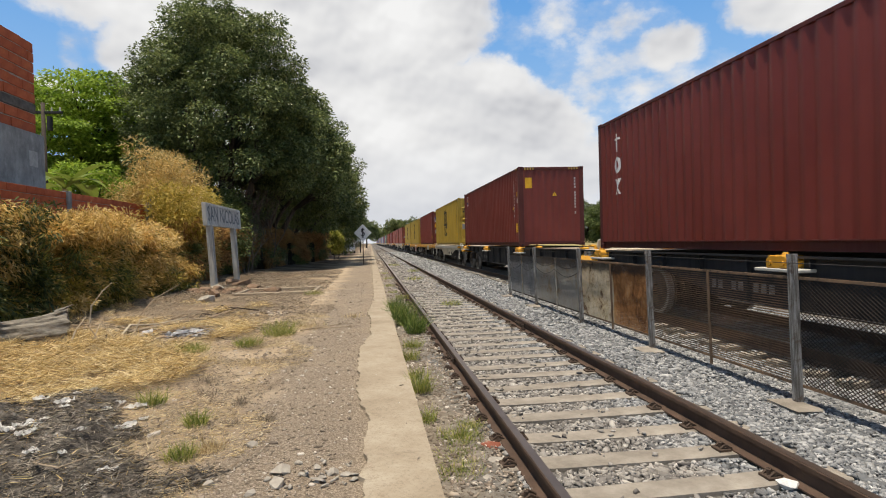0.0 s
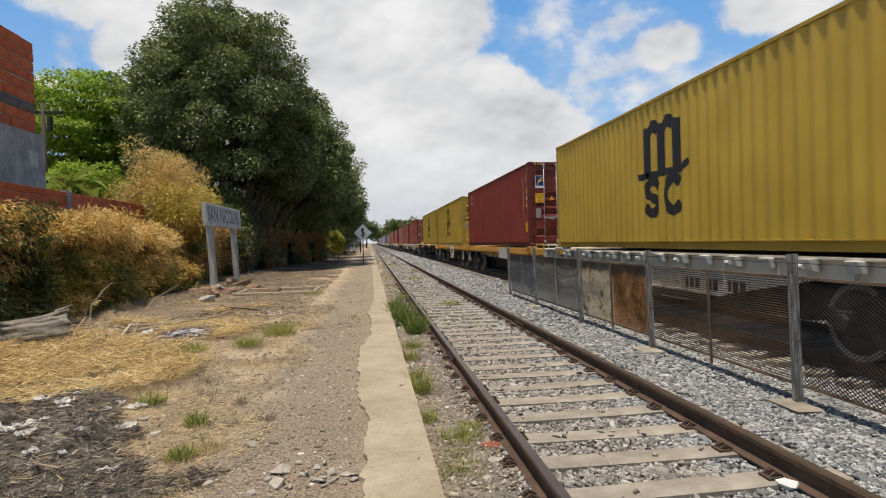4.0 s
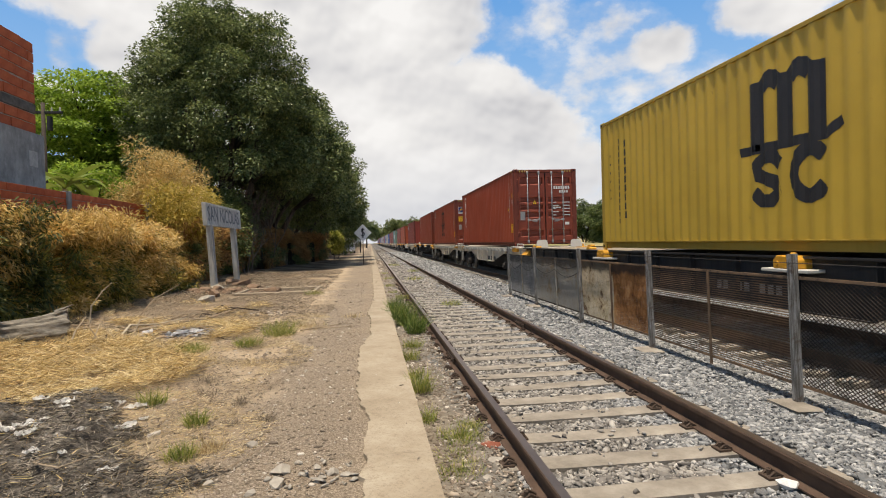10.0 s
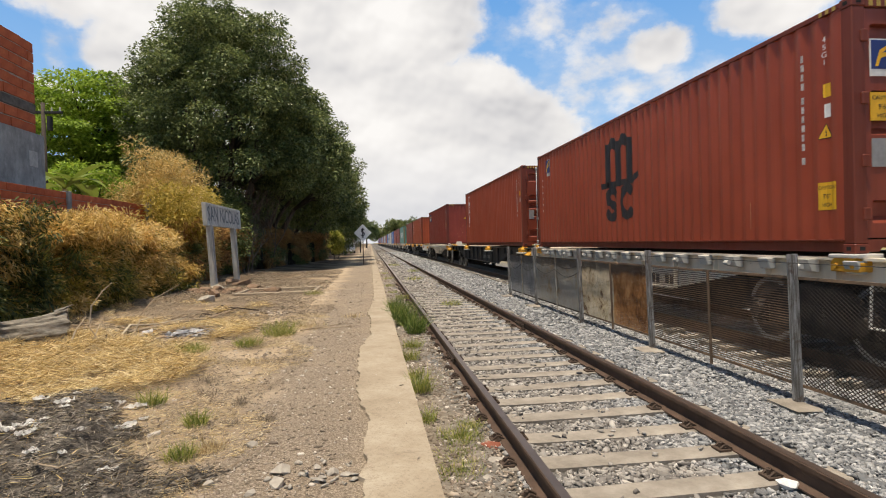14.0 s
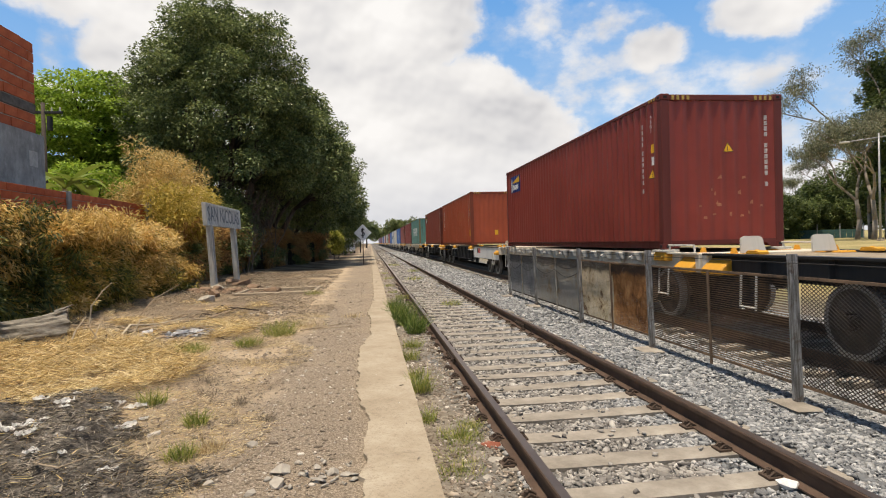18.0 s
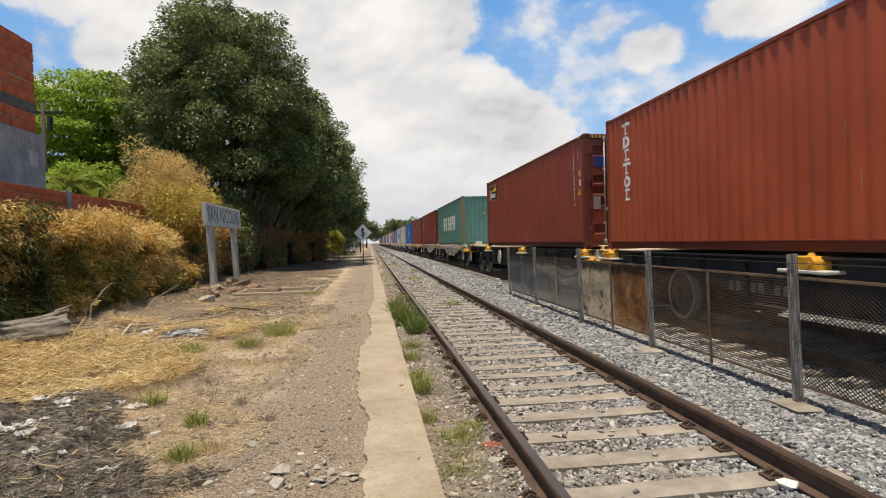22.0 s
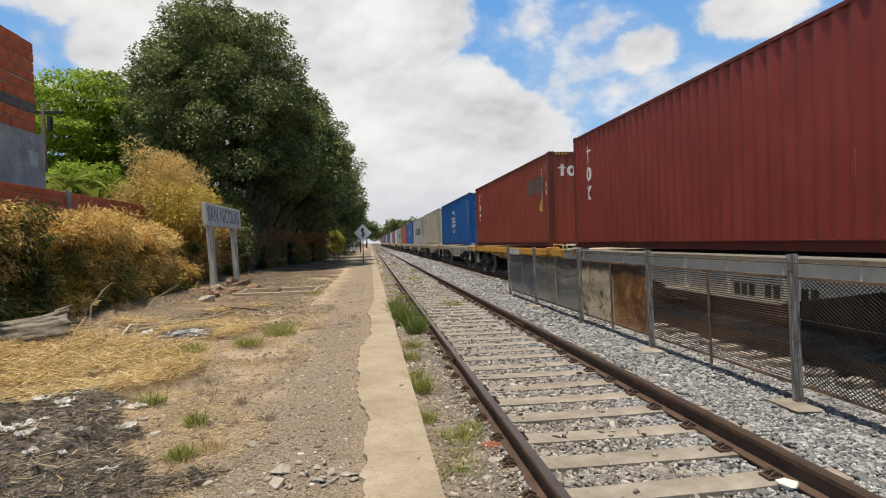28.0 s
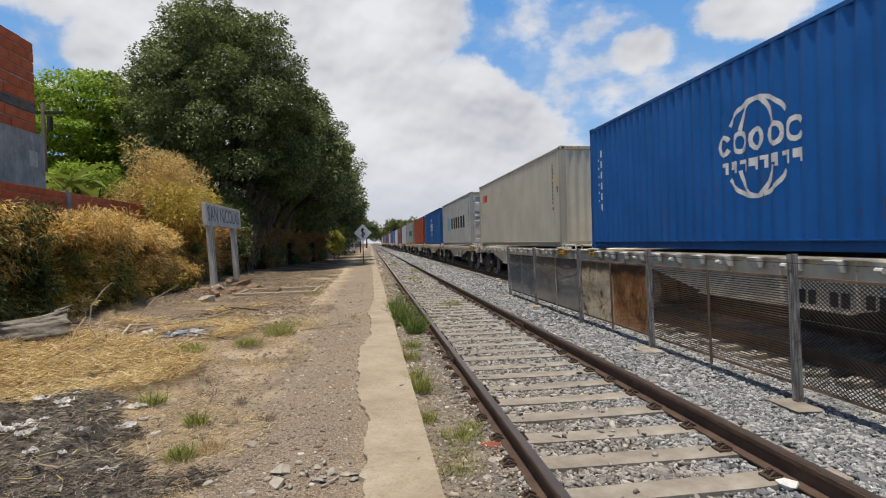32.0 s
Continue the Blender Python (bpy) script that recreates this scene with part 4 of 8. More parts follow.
def side_marks(c, col, kind, seed):
    ink = black_mark if col in ("yellow", "beige", "grey", "sage", "pale") else white_mark
    bars(c, "painted_number", column(0.76, 2.46, 4, 0.042, 0.085, 0.03, seed) + column(0.76, 1.94, 6, 0.042, 0.085, 0.03, seed + 1) + column(0.76, 1.19, 1, 0.05, 0.085, 0.03, seed + 3), worn_number if ink is white_mark else ink, True, "column of small painted characters")
    if ink is white_mark:
        put("type_code", TYPE_CODE, ink, c, pose(-HW + 0.001, 0.40, 2.40, 90, 0, -90) @ Matrix.Diagonal((1, 0.72, 1, 1)), "type code in small painted characters")
    if "w" in kind:
        sticker(c, 0.95 if seed % 2 else 0.42, 1.38, 0.17, yellow_mark, True, True)
    if "l" in kind:
        height_label(c, 0.26, 0.52)
    if col == "yellow":
        height_label(c, 0.52 if seed != 6 else 0.30, 0.56, 0.26, 0.17)
    if "G" in kind or seed == 14:
        height_label(c, 0.86, 1.14, 0.34, 0.22)
    bars(c, "small_label", [(0.33, 0.45, 1.86, 2.02)], yellow_mark, True, "small yellow label")
    bars(c, "small_plate", [(0.34, 0.44, 1.62, 1.78)], ink, True)
    bars(c, "hazard_stripes", [(0.22 + 0.10 * i, 0.27 + 0.10 * i, CH - 0.078, CH - 0.028) for i in range(3)], stripe_mark, True, "faded yellow hazard stripes")
    if "b" not in kind and "T" not in kind and "x" not in kind:
        bars(c, "painted_number", column(CL - 0.5, 2.1, 6, 0.028, 0.05, 0.14, seed + 2), ink, True)
    if "M" in kind:
        big_logo(c, black_mark)
    if "S" in kind:
        bars(c, "line_name", column(CL - 1.22, 2.32, 9, 0.15, 0.145, 0.045, 5) + column(CL - 0.92, 2.40, 13, 0.11, 0.105, 0.04, 6), black_mark, True, "two columns of dark bars")
    if "T" in kind:
        y, o = CL - 0.98, []
        ring = lambda z, h, w: ribbon([(y + w * math.sin(radians(q)), z - h / 2 + h / 2 * 0.8 * math.cos(radians(q))) for q in range(0, 361, 30)], 0.07)
        block = lambda a, b, z0, z1: [(y + a, z0), (y + b, z0), (y + b, z1), (y + a, z1)]
        for i, form in enumerate("tqitoi"):
            z = 2.66 - 0.278 * i
            if form == "t":
                o += [block(-0.17, 0.17, z - 0.06, z), block(-0.045, 0.045, z - 0.24, z - 0.05), block(-0.09, 0.09, z - 0.245, z - 0.215)]
            elif form == "i":
                o += [block(-0.045, 0.045, z - 0.24, z), block(-0.12, 0.12, z - 0.045, z), block(-0.12, 0.12, z - 0.245, z - 0.20)]
            else:
                o.append(ring(z, 0.25, 0.115))
                if form == "q":
                    o.append(block(0.06, 0.16, z - 0.245, z))
        shapes(c, "owner_name", o, white_mark, True, "vertical run of white forms")
    if "x" in kind:
        o = []
        for i in range(3):
            o += mark_form(i, CL - 0.98, 2.52 - 0.46 * i, 0.40)
        shapes(c, "owner_name", o, white_mark, True, "vertical run of white forms")
    if "b" in kind:
        y0, y1 = CL - 1.95, CL - 0.70
        if seed == 12:
            bars(c, "sign_border", [(y0 - 0.025, y1 + 0.025, 1.995, 2.645)], worn_number, True, "thin pale border")
        shapes(c, "owner_sign", [[(y0, 2.02), (y1, 2.02), (y1, 2.62), (y0, 2.62)]], black_mark if seed == 12 else blue_mark, True, "dark owner's sign with yellow beam", 0.0015)
        bm = bmesh.new()
        bm_prism(bm, [(y1 - 0.30, 2.40), (y0 + 0.03, 2.58), (y0 + 0.03, 2.36), (y1 - 0.30, 2.37)], "x", -HW - 0.004, -HW + 0.0005)
        part("yellow_beam", bm, yellow_mark, c)
        bm = bmesh.new()
        bm_prism(bm, [(y1 - 0.08, 2.05), (y1 - 0.10, 2.42), (y1 - 0.16, 2.52), (y1 - 0.21, 2.42), (y1 - 0.23, 2.05)], "x", -HW - 0.004, -HW + 0.0005)
        part("white_tower", bm, white_mark, c)
        for i in range(6):
            part("white_bar", boxed(-HW - 0.004, -HW + 0.0005, y1 - 0.40 - i * 0.135, y1 - 0.30 - i * 0.135, 2.11, 2.28 + (0.05 if i == 0 else 0)), white_mark, c)
    if "F" in kind:
        y0 = CL - 1.22
        bars(c, "owner_sign", [(y0, y0 + 0.38, 2.16, 2.66)], white_mark, True, "small blue and yellow owner's sign")
        bm = bmesh.new()
        bm_box(bm, -HW - 0.002, -HW + 0.003, y0 + 0.02, y0 + 0.36, 2.26, 2.64)
        part("sign_field", bm, blue_mark, c)
        bm = bmesh.new()
        bm_prism(bm, [(y0 + 0.31, 2.29), (y0 + 0.24, 2.50), (y0 + 0.05, 2.61), (y0 + 0.04, 2.56), (y0 + 0.20, 2.46), (y0 + 0.06, 2.49), (y0 + 0.05, 2.45), (y0 + 0.22, 2.40), (y0 + 0.27, 2.28)], "x", -HW - 0.005, -HW + 0.003)
        part("sign_wings", bm, yellow_mark, c)
    if "C" in kind:
        cy, cz = 6.12, 1.48
        arcs = ((0.72, 0.69, 35, 145), (0.72, 0.69, 215, 325), (0.38, 0.69, 25, 155), (0.38, 0.69, 205, 335))
        o = [ribbon([(cy + ry * math.cos(radians(lo + (hi - lo) * k / 16)), cz + rz * math.sin(radians(lo + (hi - lo) * k / 16))) for k in range(17)], 0.065) for ry, rz, lo, hi in arcs]
        for k in range(5):          # five open rings over a row of short bars
            y = 6.84 - 0.37 * k
            o.append(ribbon([(y + 0.125 * math.cos(radians(q)), 1.60 + 0.135 * math.sin(radians(q))) for q in range(-150 if k % 4 == 0 else -180, 151 if k % 4 == 0 else 181, 30)], 0.072))
        for k, (a, b, _, _) in enumerate(row_bars(5.24, 6.96, 0, 1, 8, 0.74)):
            o += [[(a, 1.16), (a + 0.055, 1.16), (a + 0.055, 1.34), (a, 1.34)], [(a + 0.055, 1.22 + 0.06 * (k % 2)), (b, 1.22 + 0.06 * (k % 2)), (b, 1.34), (a + 0.055, 1.34)]]
        shapes(c, "company_sign", o, white_mark, True, "white ring with bars")
        bars(c, "side_characters", column(CL - 0.62, 2.3, 6, 0.13, 0.16, 0.09, 4), white_mark, True)
    if "H" in kind:
        o = []
        for k, (a, b, _, _) in enumerate(row_bars(2.95, 6.35, 0, 1, 8, 0.72) + row_bars(7.0, 9.2, 0, 1, 5, 0.74)):
            t, lo, hi = 0.11, 0.98, 1.90
            if k % 3 == 1:
                o.append([(a, lo), (b, lo), (b, hi), (a, hi)])
            elif k % 3 == 2:
                o += [[(a, lo), (a + t, lo), (a + t, hi), (a, hi)], [(b - t, lo), (b, lo), (b, hi), (b - t, hi)], [(a + t, 1.38), (b - t, 1.38), (b - t, 1.52), (a + t, 1.52)]]
            else:
                o += [[(b - t, lo), (b, lo), (b, hi), (b - t, hi)], [(a, hi - 0.14), (b - t, hi - 0.14), (b - t, hi), (a, hi)], [(a, 1.36), (b - t, 1.36), (b - t, 1.50), (a, 1.50)], [(a, 1.50), (a + t, 1.50), (a + t, hi - 0.14), (a, hi - 0.14)]]
        shapes(c, "painted_form", o, white_mark, True, "tall white painted form")
    if "K" in kind:
        bars(c, "line_name", row_bars(2.2, 8.0, 1.05, 1.75, 6, 0.62), black_mark, True, "row of dark bars")
        bars(c, "line_emblem", [(8.6, 9.6, 0.95, 1.85)], sky_mark, True, "pale blue square emblem")
    if "R" in kind:
        bars(c, "line_emblem", row_bars(CL - 1.75, CL - 0.75, 2.02, 2.36, 3, 0.8), red_mark, True, "small red emblem")
    if "G" in kind:
        bars(c, "overpaint_patch", [(0.62, 2.5, 1.72, 2.25)], grey_mark, True, "grey overpainted patch")
    if seed in (1, 5, 8, 11, 14, 15, 16):          # pale scratches and runs on the long side
        r = random.Random(seed + 70)
        for k in range(14):
            y, z, h = r.uniform(1.5, 10.5), r.uniform(0.5, 1.9), r.uniform(0.08, 0.55)
            shapes(c, "scratch", [[(y, z), (y + 0.014, z), (y + 0.010, z - min(h, z - 0.2)), (y + 0.002, z - min(h, z - 0.2))]], pink_mark if col not in ("blue", "yellow") else grey_mark, True, "pale scratch" if k == 0 else "", 0.001)
    if "P" in kind:
        r = random.Random(8)
        bars(c, "line_name", [(y, y + r.uniform(0.16, 0.26), z, z + r.uniform(0.14, 0.34)) for y, z in
                                ((4.3, 1.45), (3.7, 1.7), (3.4, 1.4), (2.6, 1.72), (2.2, 1.5), (3.9, 0.9), (1.6, 1.05), (2.75, 0.75), (2.3, 0.42))], pink_mark, True, "faded squares where labels were")


def shipping_container(col, near, kind, seed, words_about):
    """A high-cube box, its near end at y = 0, its underside at z = 0."""
    c = thing("shipping_container", words_about, "shipping container", "containers on the train")
    if near == "front":
        PLAIN_END.add(c.name)
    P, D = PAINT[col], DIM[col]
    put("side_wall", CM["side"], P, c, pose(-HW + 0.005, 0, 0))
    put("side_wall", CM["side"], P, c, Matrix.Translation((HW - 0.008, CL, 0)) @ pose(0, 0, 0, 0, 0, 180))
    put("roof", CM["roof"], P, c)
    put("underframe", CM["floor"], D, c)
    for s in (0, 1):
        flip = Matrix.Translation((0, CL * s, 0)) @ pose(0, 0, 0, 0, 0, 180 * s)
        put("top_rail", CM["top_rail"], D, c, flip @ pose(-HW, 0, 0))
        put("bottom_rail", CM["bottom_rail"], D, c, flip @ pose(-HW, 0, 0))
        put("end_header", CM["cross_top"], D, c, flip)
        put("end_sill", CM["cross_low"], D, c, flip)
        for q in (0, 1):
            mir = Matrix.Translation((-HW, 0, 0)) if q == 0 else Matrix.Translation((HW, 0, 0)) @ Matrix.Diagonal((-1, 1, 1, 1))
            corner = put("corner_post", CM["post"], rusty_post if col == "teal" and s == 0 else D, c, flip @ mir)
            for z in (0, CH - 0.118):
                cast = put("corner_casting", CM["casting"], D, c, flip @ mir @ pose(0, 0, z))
                if seed < 24 and (q == 0) != (s == 1):
                    put("casting_hole", CM["hole"], GREYED, cast)
                if seed < 24 and s == 0:
                    put("casting_hole", CM["hole"], GREYED, cast, Matrix(((0, 1, 0, 0), (1, 0, 0, 0), (0, 0, 1, 0), (0, 0, 0, 1))))
    doors_at = 0 if near == "doors" else 1
    for s in (0, 1):
        flip = Matrix.Translation((0, CL * s, 0)) @ pose(0, 0, 0, 0, 0, 180 * s)
        if s != doors_at:
            put("front_wall", CM["front"], P, c, flip @ Matrix.Translation((HW, 0.012, 0)) @ pose(0, 0, 0, 0, 0, 90))
            continue
        put("door_seal", CM["seal"], seal_mat, c, flip)
        for q in (-1, 1):
            side = flip @ (Matrix.Translation((-HW + 0.17, 0, 0)) if q < 0 else Matrix.Translation((HW - 0.17, 0, 0)) @ Matrix.Diagonal((-1, 1, 1, 1)))
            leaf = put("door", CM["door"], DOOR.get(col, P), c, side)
            if s == 0:
                for x in (0.36, 0.80):
                    bar = put("locking_bar", CM["bar"], steel_bar if col != "beige" else D, leaf, pose(x, -0.012, 0))
                put("door_handle", CM["handle"], steel_bar, leaf, pose(0.36, 0, 0))
                put("door_handle", CM["handle"], steel_bar, leaf, pose(0.80, 0, 0.02) @ Matrix.Diagonal((-0.8, 1, 1, 1)))
                for z in (0.45, 1.05, 1.75, 2.45):
                    put("hinge", CM["hinge"], D, leaf, pose(-0.03, 0.0, z))
    if seed < 24:
        side_marks(c, col, kind, seed)
        bars(c, "hazard_stripes", [(s * (0.98 - 0.10 * i) - 0.025, s * (0.98 - 0.10 * i) + 0.025, CH - 0.112, CH - 0.03) for i in range(4) for s in (-1, 1)], stripe_mark, False, "faded yellow hazard stripes")
        ink = black_mark if col in ("yellow", "beige", "grey", "sage", "pale") else white_mark
        if near == "doors":
            bars(c, "door_print", row_bars(0.33, 0.98, 2.14, 2.25, 7, 0.62) + row_bars(0.55, 0.92, 2.00, 2.09, 4, 0.6) + row_bars(0.30, 0.62, 1.42, 1.46, 3, 0.8)
                 + [(0.66 + 0.04 * (i % 2), 0.96, 1.62 - 0.12 * i, 1.65 - 0.12 * i) for i in range(5)] + [(0.30, 0.42 + 0.1 * (i % 2), 1.62 - 0.12 * i, 1.65 - 0.12 * i) for i in range(5)] + [(0.76, 0.92, 0.78, 0.88)], ink, False, "rows of small painted characters")
            bars(c, "data_plate", [(-0.98, -0.80, 0.98, 1.30)], steel_bar, False, "metal data plate")
            sticker(c, -0.42, 1.58, 0.16, yellow_mark, False, True)
            if col == "yellow":
                end_logo(c, black_mark, -0.96, 2.14)
            elif "F" in kind or "M" in kind:
                bars(c, "door_sign", [(-0.99, -0.69, 2.00, 2.42)], white_mark, False, "small blue and yellow owner's sign")
                part("sign_field", boxed(-0.975, -0.705, 0.0065, 0.0145, 2.08, 2.405), blue_mark, c)
                wings = bm_prism(bmesh.new(), [(-0.93, 2.11), (-0.87, 2.29), (-0.72, 2.38), (-0.72, 2.34), (-0.84, 2.26), (-0.73, 2.28), (-0.74, 2.24), (-0.86, 2.20), (-0.89, 2.11)], "y", 0.004, 0.0085)
                part("sign_wings", wings, yellow_mark, c)
                bars(c, "overpaint_patch", [(-0.62, -0.36, 2.02, 2.40)], black_mark if "M" in kind else DIM[col], False, "dark overpainted patch")
                bars(c, "height_label", [(-0.99, -0.67, 1.50, 1.82)], yellow_mark, False, "yellow height label")
                for me, q in zip(CAUTION, (0.80, 0.48, 0.17)):
                    put("label_print", me, black_mark, c, pose(-0.83, 0.008, 1.50 + 0.32 * q, 90, 0, 0))
            elif "b" in kind:
                bars(c, "door_sign", [(-0.95, -0.50, 2.05, 2.32)], blue_mark, False, "small blue sign")
        else:
            bars(c, "painted_number", [(0.875, 0.925, 2.5 - 0.105 * i - 0.082, 2.5 - 0.105 * i) for i in range(13) if i not in (4, 11)], worn_number if ink is white_mark else ink, False, "column of small painted characters")
            if seed not in (14, 15):
                sticker(c, 0.12 if seed != 11 else 0.92, 1.82 if seed != 11 else 0.55, 0.17, yellow_mark, False, True)
            r = random.Random(seed + 50)
            if seed in (10, 16):          # pale scrapes on 10; on 16 the dents' shade is painted in navy
                for k in range(16 if seed == 10 else 10):
                    x, z, w = r.uniform(-0.5, 0.75), r.choice((0.62, 0.82, 1.05, 1.25)) + r.uniform(-0.06, 0.06), r.uniform(0.03, 0.09)
                    shapes(c, "scrape", [[(x, z), (x + w, z + r.uniform(-0.02, 0.02)), (x + w * 0.9, z + r.uniform(0.03, 0.09)), (x + w * 0.2, z + r.uniform(0.02, 0.07))]], pink_mark if seed == 10 else PAINT["navy"], False, "scrape and dent painted as a flat patch" if k == 0 else "", 0.001)
            if seed == 13:          # rust that has run down the folds
                for k in range(22):
                    x, z, h = -0.98 + 0.2548 * r.randrange(0, 8) + r.uniform(-0.02, 0.12), r.uniform(0.9, 2.6), r.uniform(0.15, 0.9)
                    shapes(c, "rust_run", [[(x, z), (x + 0.018, z), (x + 0.012, max(0.2, z - h)), (x + 0.004, max(0.2, z - h))]], grey_mark, False, "dark rust run" if k == 0 else "", 0.001)
            if seed == 1:
                bars(c, "height_label", [(-0.98, -0.72, 2.12, 2.5)], yellow_mark, False, "yellow height label")
            if seed == 11:
                bars(c, "height_label", [(0.10, 0.28, 0.55, 0.80)], yellow_mark, False, "yellow height label")
            if seed in (14, 15):
                for k in range(3):
                    shapes(c, "owner_name", mark_form(k, -0.80 + 0.30 * k, 2.50, 0.34), white_mark, False, "white painted form")
            if seed == 15:
                bars(c, "height_label", [(0.52, 0.92, 0.60, 0.84)], yellow_mark, False, "yellow height label")
    return c


# ---- wagons ----
black_steel = plain("black_wagon_steel", (0.020, 0.019, 0.019), 0.6, 0.1, 0.4, 3.0, 0.2)
bogie_mat = plain("dusty_black_bogie", (0.040, 0.033, 0.028), 0.8, 0.1, 0.5, 4.0, 0.3)
wheel_mat = plain("worn_wheel_steel", (0.085, 0.07, 0.058), 0.55, 0.3, 0.4, 6.0, 0.2)
tread_mat = plain("polished_tread", (0.38, 0.36, 0.34), 0.4, 0.5, 0.1, 6.0, 0.05)
WAGON = {"white": paint("grey_white_wagon_paint", (0.70, 0.625, 0.50), 0.6, 0.9, (0.17, 0.075, 0.035)), "ochre": paint("ochre_wagon_paint", (0.46, 0.285, 0.09), 0.6, 0.9, (0.15, 0.06, 0.03)), "black": paint("black_wagon_paint", (0.022, 0.021, 0.021), 0.55, 0.3)}
side_ochre = paint("orange_yellow_side_paint", (0.66, 0.33, 0.045), 0.55, 1.0, (0.20, 0.085, 0.035))
plate_white = paint("worn_white_plate_paint", (0.76, 0.75, 0.72), 0.6, 0.35)
worn_white = plain("worn_white_paint", (0.26, 0.25, 0.23), 0.8, 0, 0.5, 14.0, 0.1)
deck_dust = plain("dusty_deck_steel", (0.30, 0.24, 0.165), 0.9, 0, 0.45, 3.0, 0.3)
lock_yellow = paint("yellow_twistlock_paint", (0.62, 0.30, 0.02), 0.55, 0.6)
cleat_white = paint("dirty_white_bracket_paint", (0.52, 0.50, 0.45), 0.6, 0.6)
RAIL = 0.17
WR = 0.46


def bogie_meshes():
    M = {}
    bm = bmesh.new()
    bm_prism(bm, [(-1.25, 0.46), (-1.2, 0.62), (-0.75, 0.66), (-0.45, 0.86), (0.45, 0.86), (0.75, 0.66), (1.2, 0.62), (1.25, 0.46), (1.1, 0.36), (0.72, 0.38), (0.5, 0.22), (-0.5, 0.22), (-0.72, 0.38), (-1.1, 0.36)], "x", -0.07, 0.07)
    bmesh.ops.bevel(bm, geom=bm.edges[:], offset=0.02, segments=1, affect="EDGES")
    M["frame"] = done(bm, "side_frame")
    bm = bmesh.new()
    zig = []
    for i in range(12):
        zig.append((0.27 if i % 2 else 0.235, 0.30 + 0.028 * i))
    bm_prism(bm, zig + [(-y, z) for y, z in zig[::-1]], "x", -0.075, 0.075)
    M["springs"] = done(bm, "spring_nest")
    M["box"] = done(bm_tube(boxed(-0.11, 0.06, -0.16, 0.16, 0.30, 0.62, 0.03), (-0.18, 0, WR), (-0.1, 0, WR), 0.11, seg=12), "axle_box")
    M["bolster"] = done(boxed(-1.05, 1.05, -0.22, 0.22, 0.55, 0.88, 0.03), "bolster")
    bm = bmesh.new()
    for s in (-1, 1):
        prof = ((0.10, 0.10), (0.12, 0.16), (0.33, 0.11), (0.40, 0.13), (WR, 0.13))
        inner = ((0.10, -0.10), (0.12, -0.06), (0.33, -0.01), (0.40, -0.02), (WR + 0.028, -0.02), (WR + 0.028, 0.01), (WR, 0.02))
        ring = [(r, s * (HALF - 0.06 + x)) for r, x in prof] + [(r, s * (HALF - 0.06 + x)) for r, x in inner[::-1]]
        n = 28
        vs = [[bm.verts.new((x, r * math.cos(6.28318 * k / n), r * math.sin(6.28318 * k / n))) for r, x in ring] for k in range(n)]
        for k in range(n):
            for q in range(len(ring)):
                a, b = vs[k], vs[(k + 1) % n]
                bm.faces.new((a[q], a[(q + 1) % len(ring)], b[(q + 1) % len(ring)], b[q]))
        for k in range(3):
            a = 2.094 * k
            bm_box(bm, s * (HALF + 0.055) - 0.01, s * (HALF + 0.055) + 0.02, 0.2 * math.cos(a) - 0.04, 0.2 * math.cos(a) + 0.04, 0.2 * math.sin(a) - 0.04, 0.2 * math.sin(a) + 0.04)
    bm_tube(bm, (-HALF - 0.2, 0, 0), (HALF + 0.2, 0, 0), 0.08, seg=12)
    M["wheels"] = done(bm, "wheelset")
    bm = bmesh.new()
    n = 28
    ring = [[bm.verts.new((x, (WR + 0.002) * math.cos(6.28318 * k / n), (WR + 0.002) * math.sin(6.28318 * k / n))) for x in (-0.058, 0.058)] + [bm.verts.new((x, 0.39 * math.cos(6.28318 * k / n), 0.39 * math.sin(6.28318 * k / n))) for x in (-0.058, 0.058)] for k in range(n)]
    for k in range(n):
        a, b = ring[k], ring[(k + 1) % n]
        bm.faces.new((a[0], a[1], b[1], b[0]))
        bm.faces.new((a[0], b[0], b[2], a[2]))
        bm.faces.new((a[1], b[1], b[3], a[3]))
    M["tread"] = done(bm, "wheel_tread")
    bm = bmesh.new()
    bm_box(bm, -0.11, 0.11, -0.5, 0.0, 0.70, 0.92, 0.03)
    bm_box(bm, -0.17, 0.17, -0.62, -0.36, 0.66, 0.96, 0.05)
    M["coupler"] = done(bm, "coupler")
    bm = bmesh.new()
    bm_prism(bm, [(-0.21, 0.0), (-0.21, 0.11), (-0.15, 0.17), (0.15, 0.17), (0.21, 0.11), (0.21, 0.0)], "x", -0.14, 0.14)
    bmesh.ops.bevel(bm, geom=bm.edges[:], offset=0.012, segments=1, affect="EDGES")
    for q in (-0.12, 0.12):
        bm_tube(bm, (-0.16, q, 0.07), (-0.13, q, 0.07), 0.03, seg=8)
    bm_tube(bm, (0, 0, 0.17), (0, 0, 0.21), 0.055, 0.03, 8)
    M["lock"] = done(bm, "twistlock")
    M["lock_base"] = done(boxed(-0.16, 0.16, -0.42, 0.42, 0.0, 0.045, 0.01), "twistlock_base")
    bm = bmesh.new()
    bm_prism(bm, [(-0.10, -0.14), (-0.16, 0.0), (0.0, 0.0), (0.0, -0.16)], "y", -0.13, 0.13)
    bm_tube(bm, (-0.165, -0.05, -0.09), (-0.165, 0.05, -0.09), 0.035, seg=8)
    M["cleat"] = done(bm, "side_bracket")
    bm = bmesh.new()
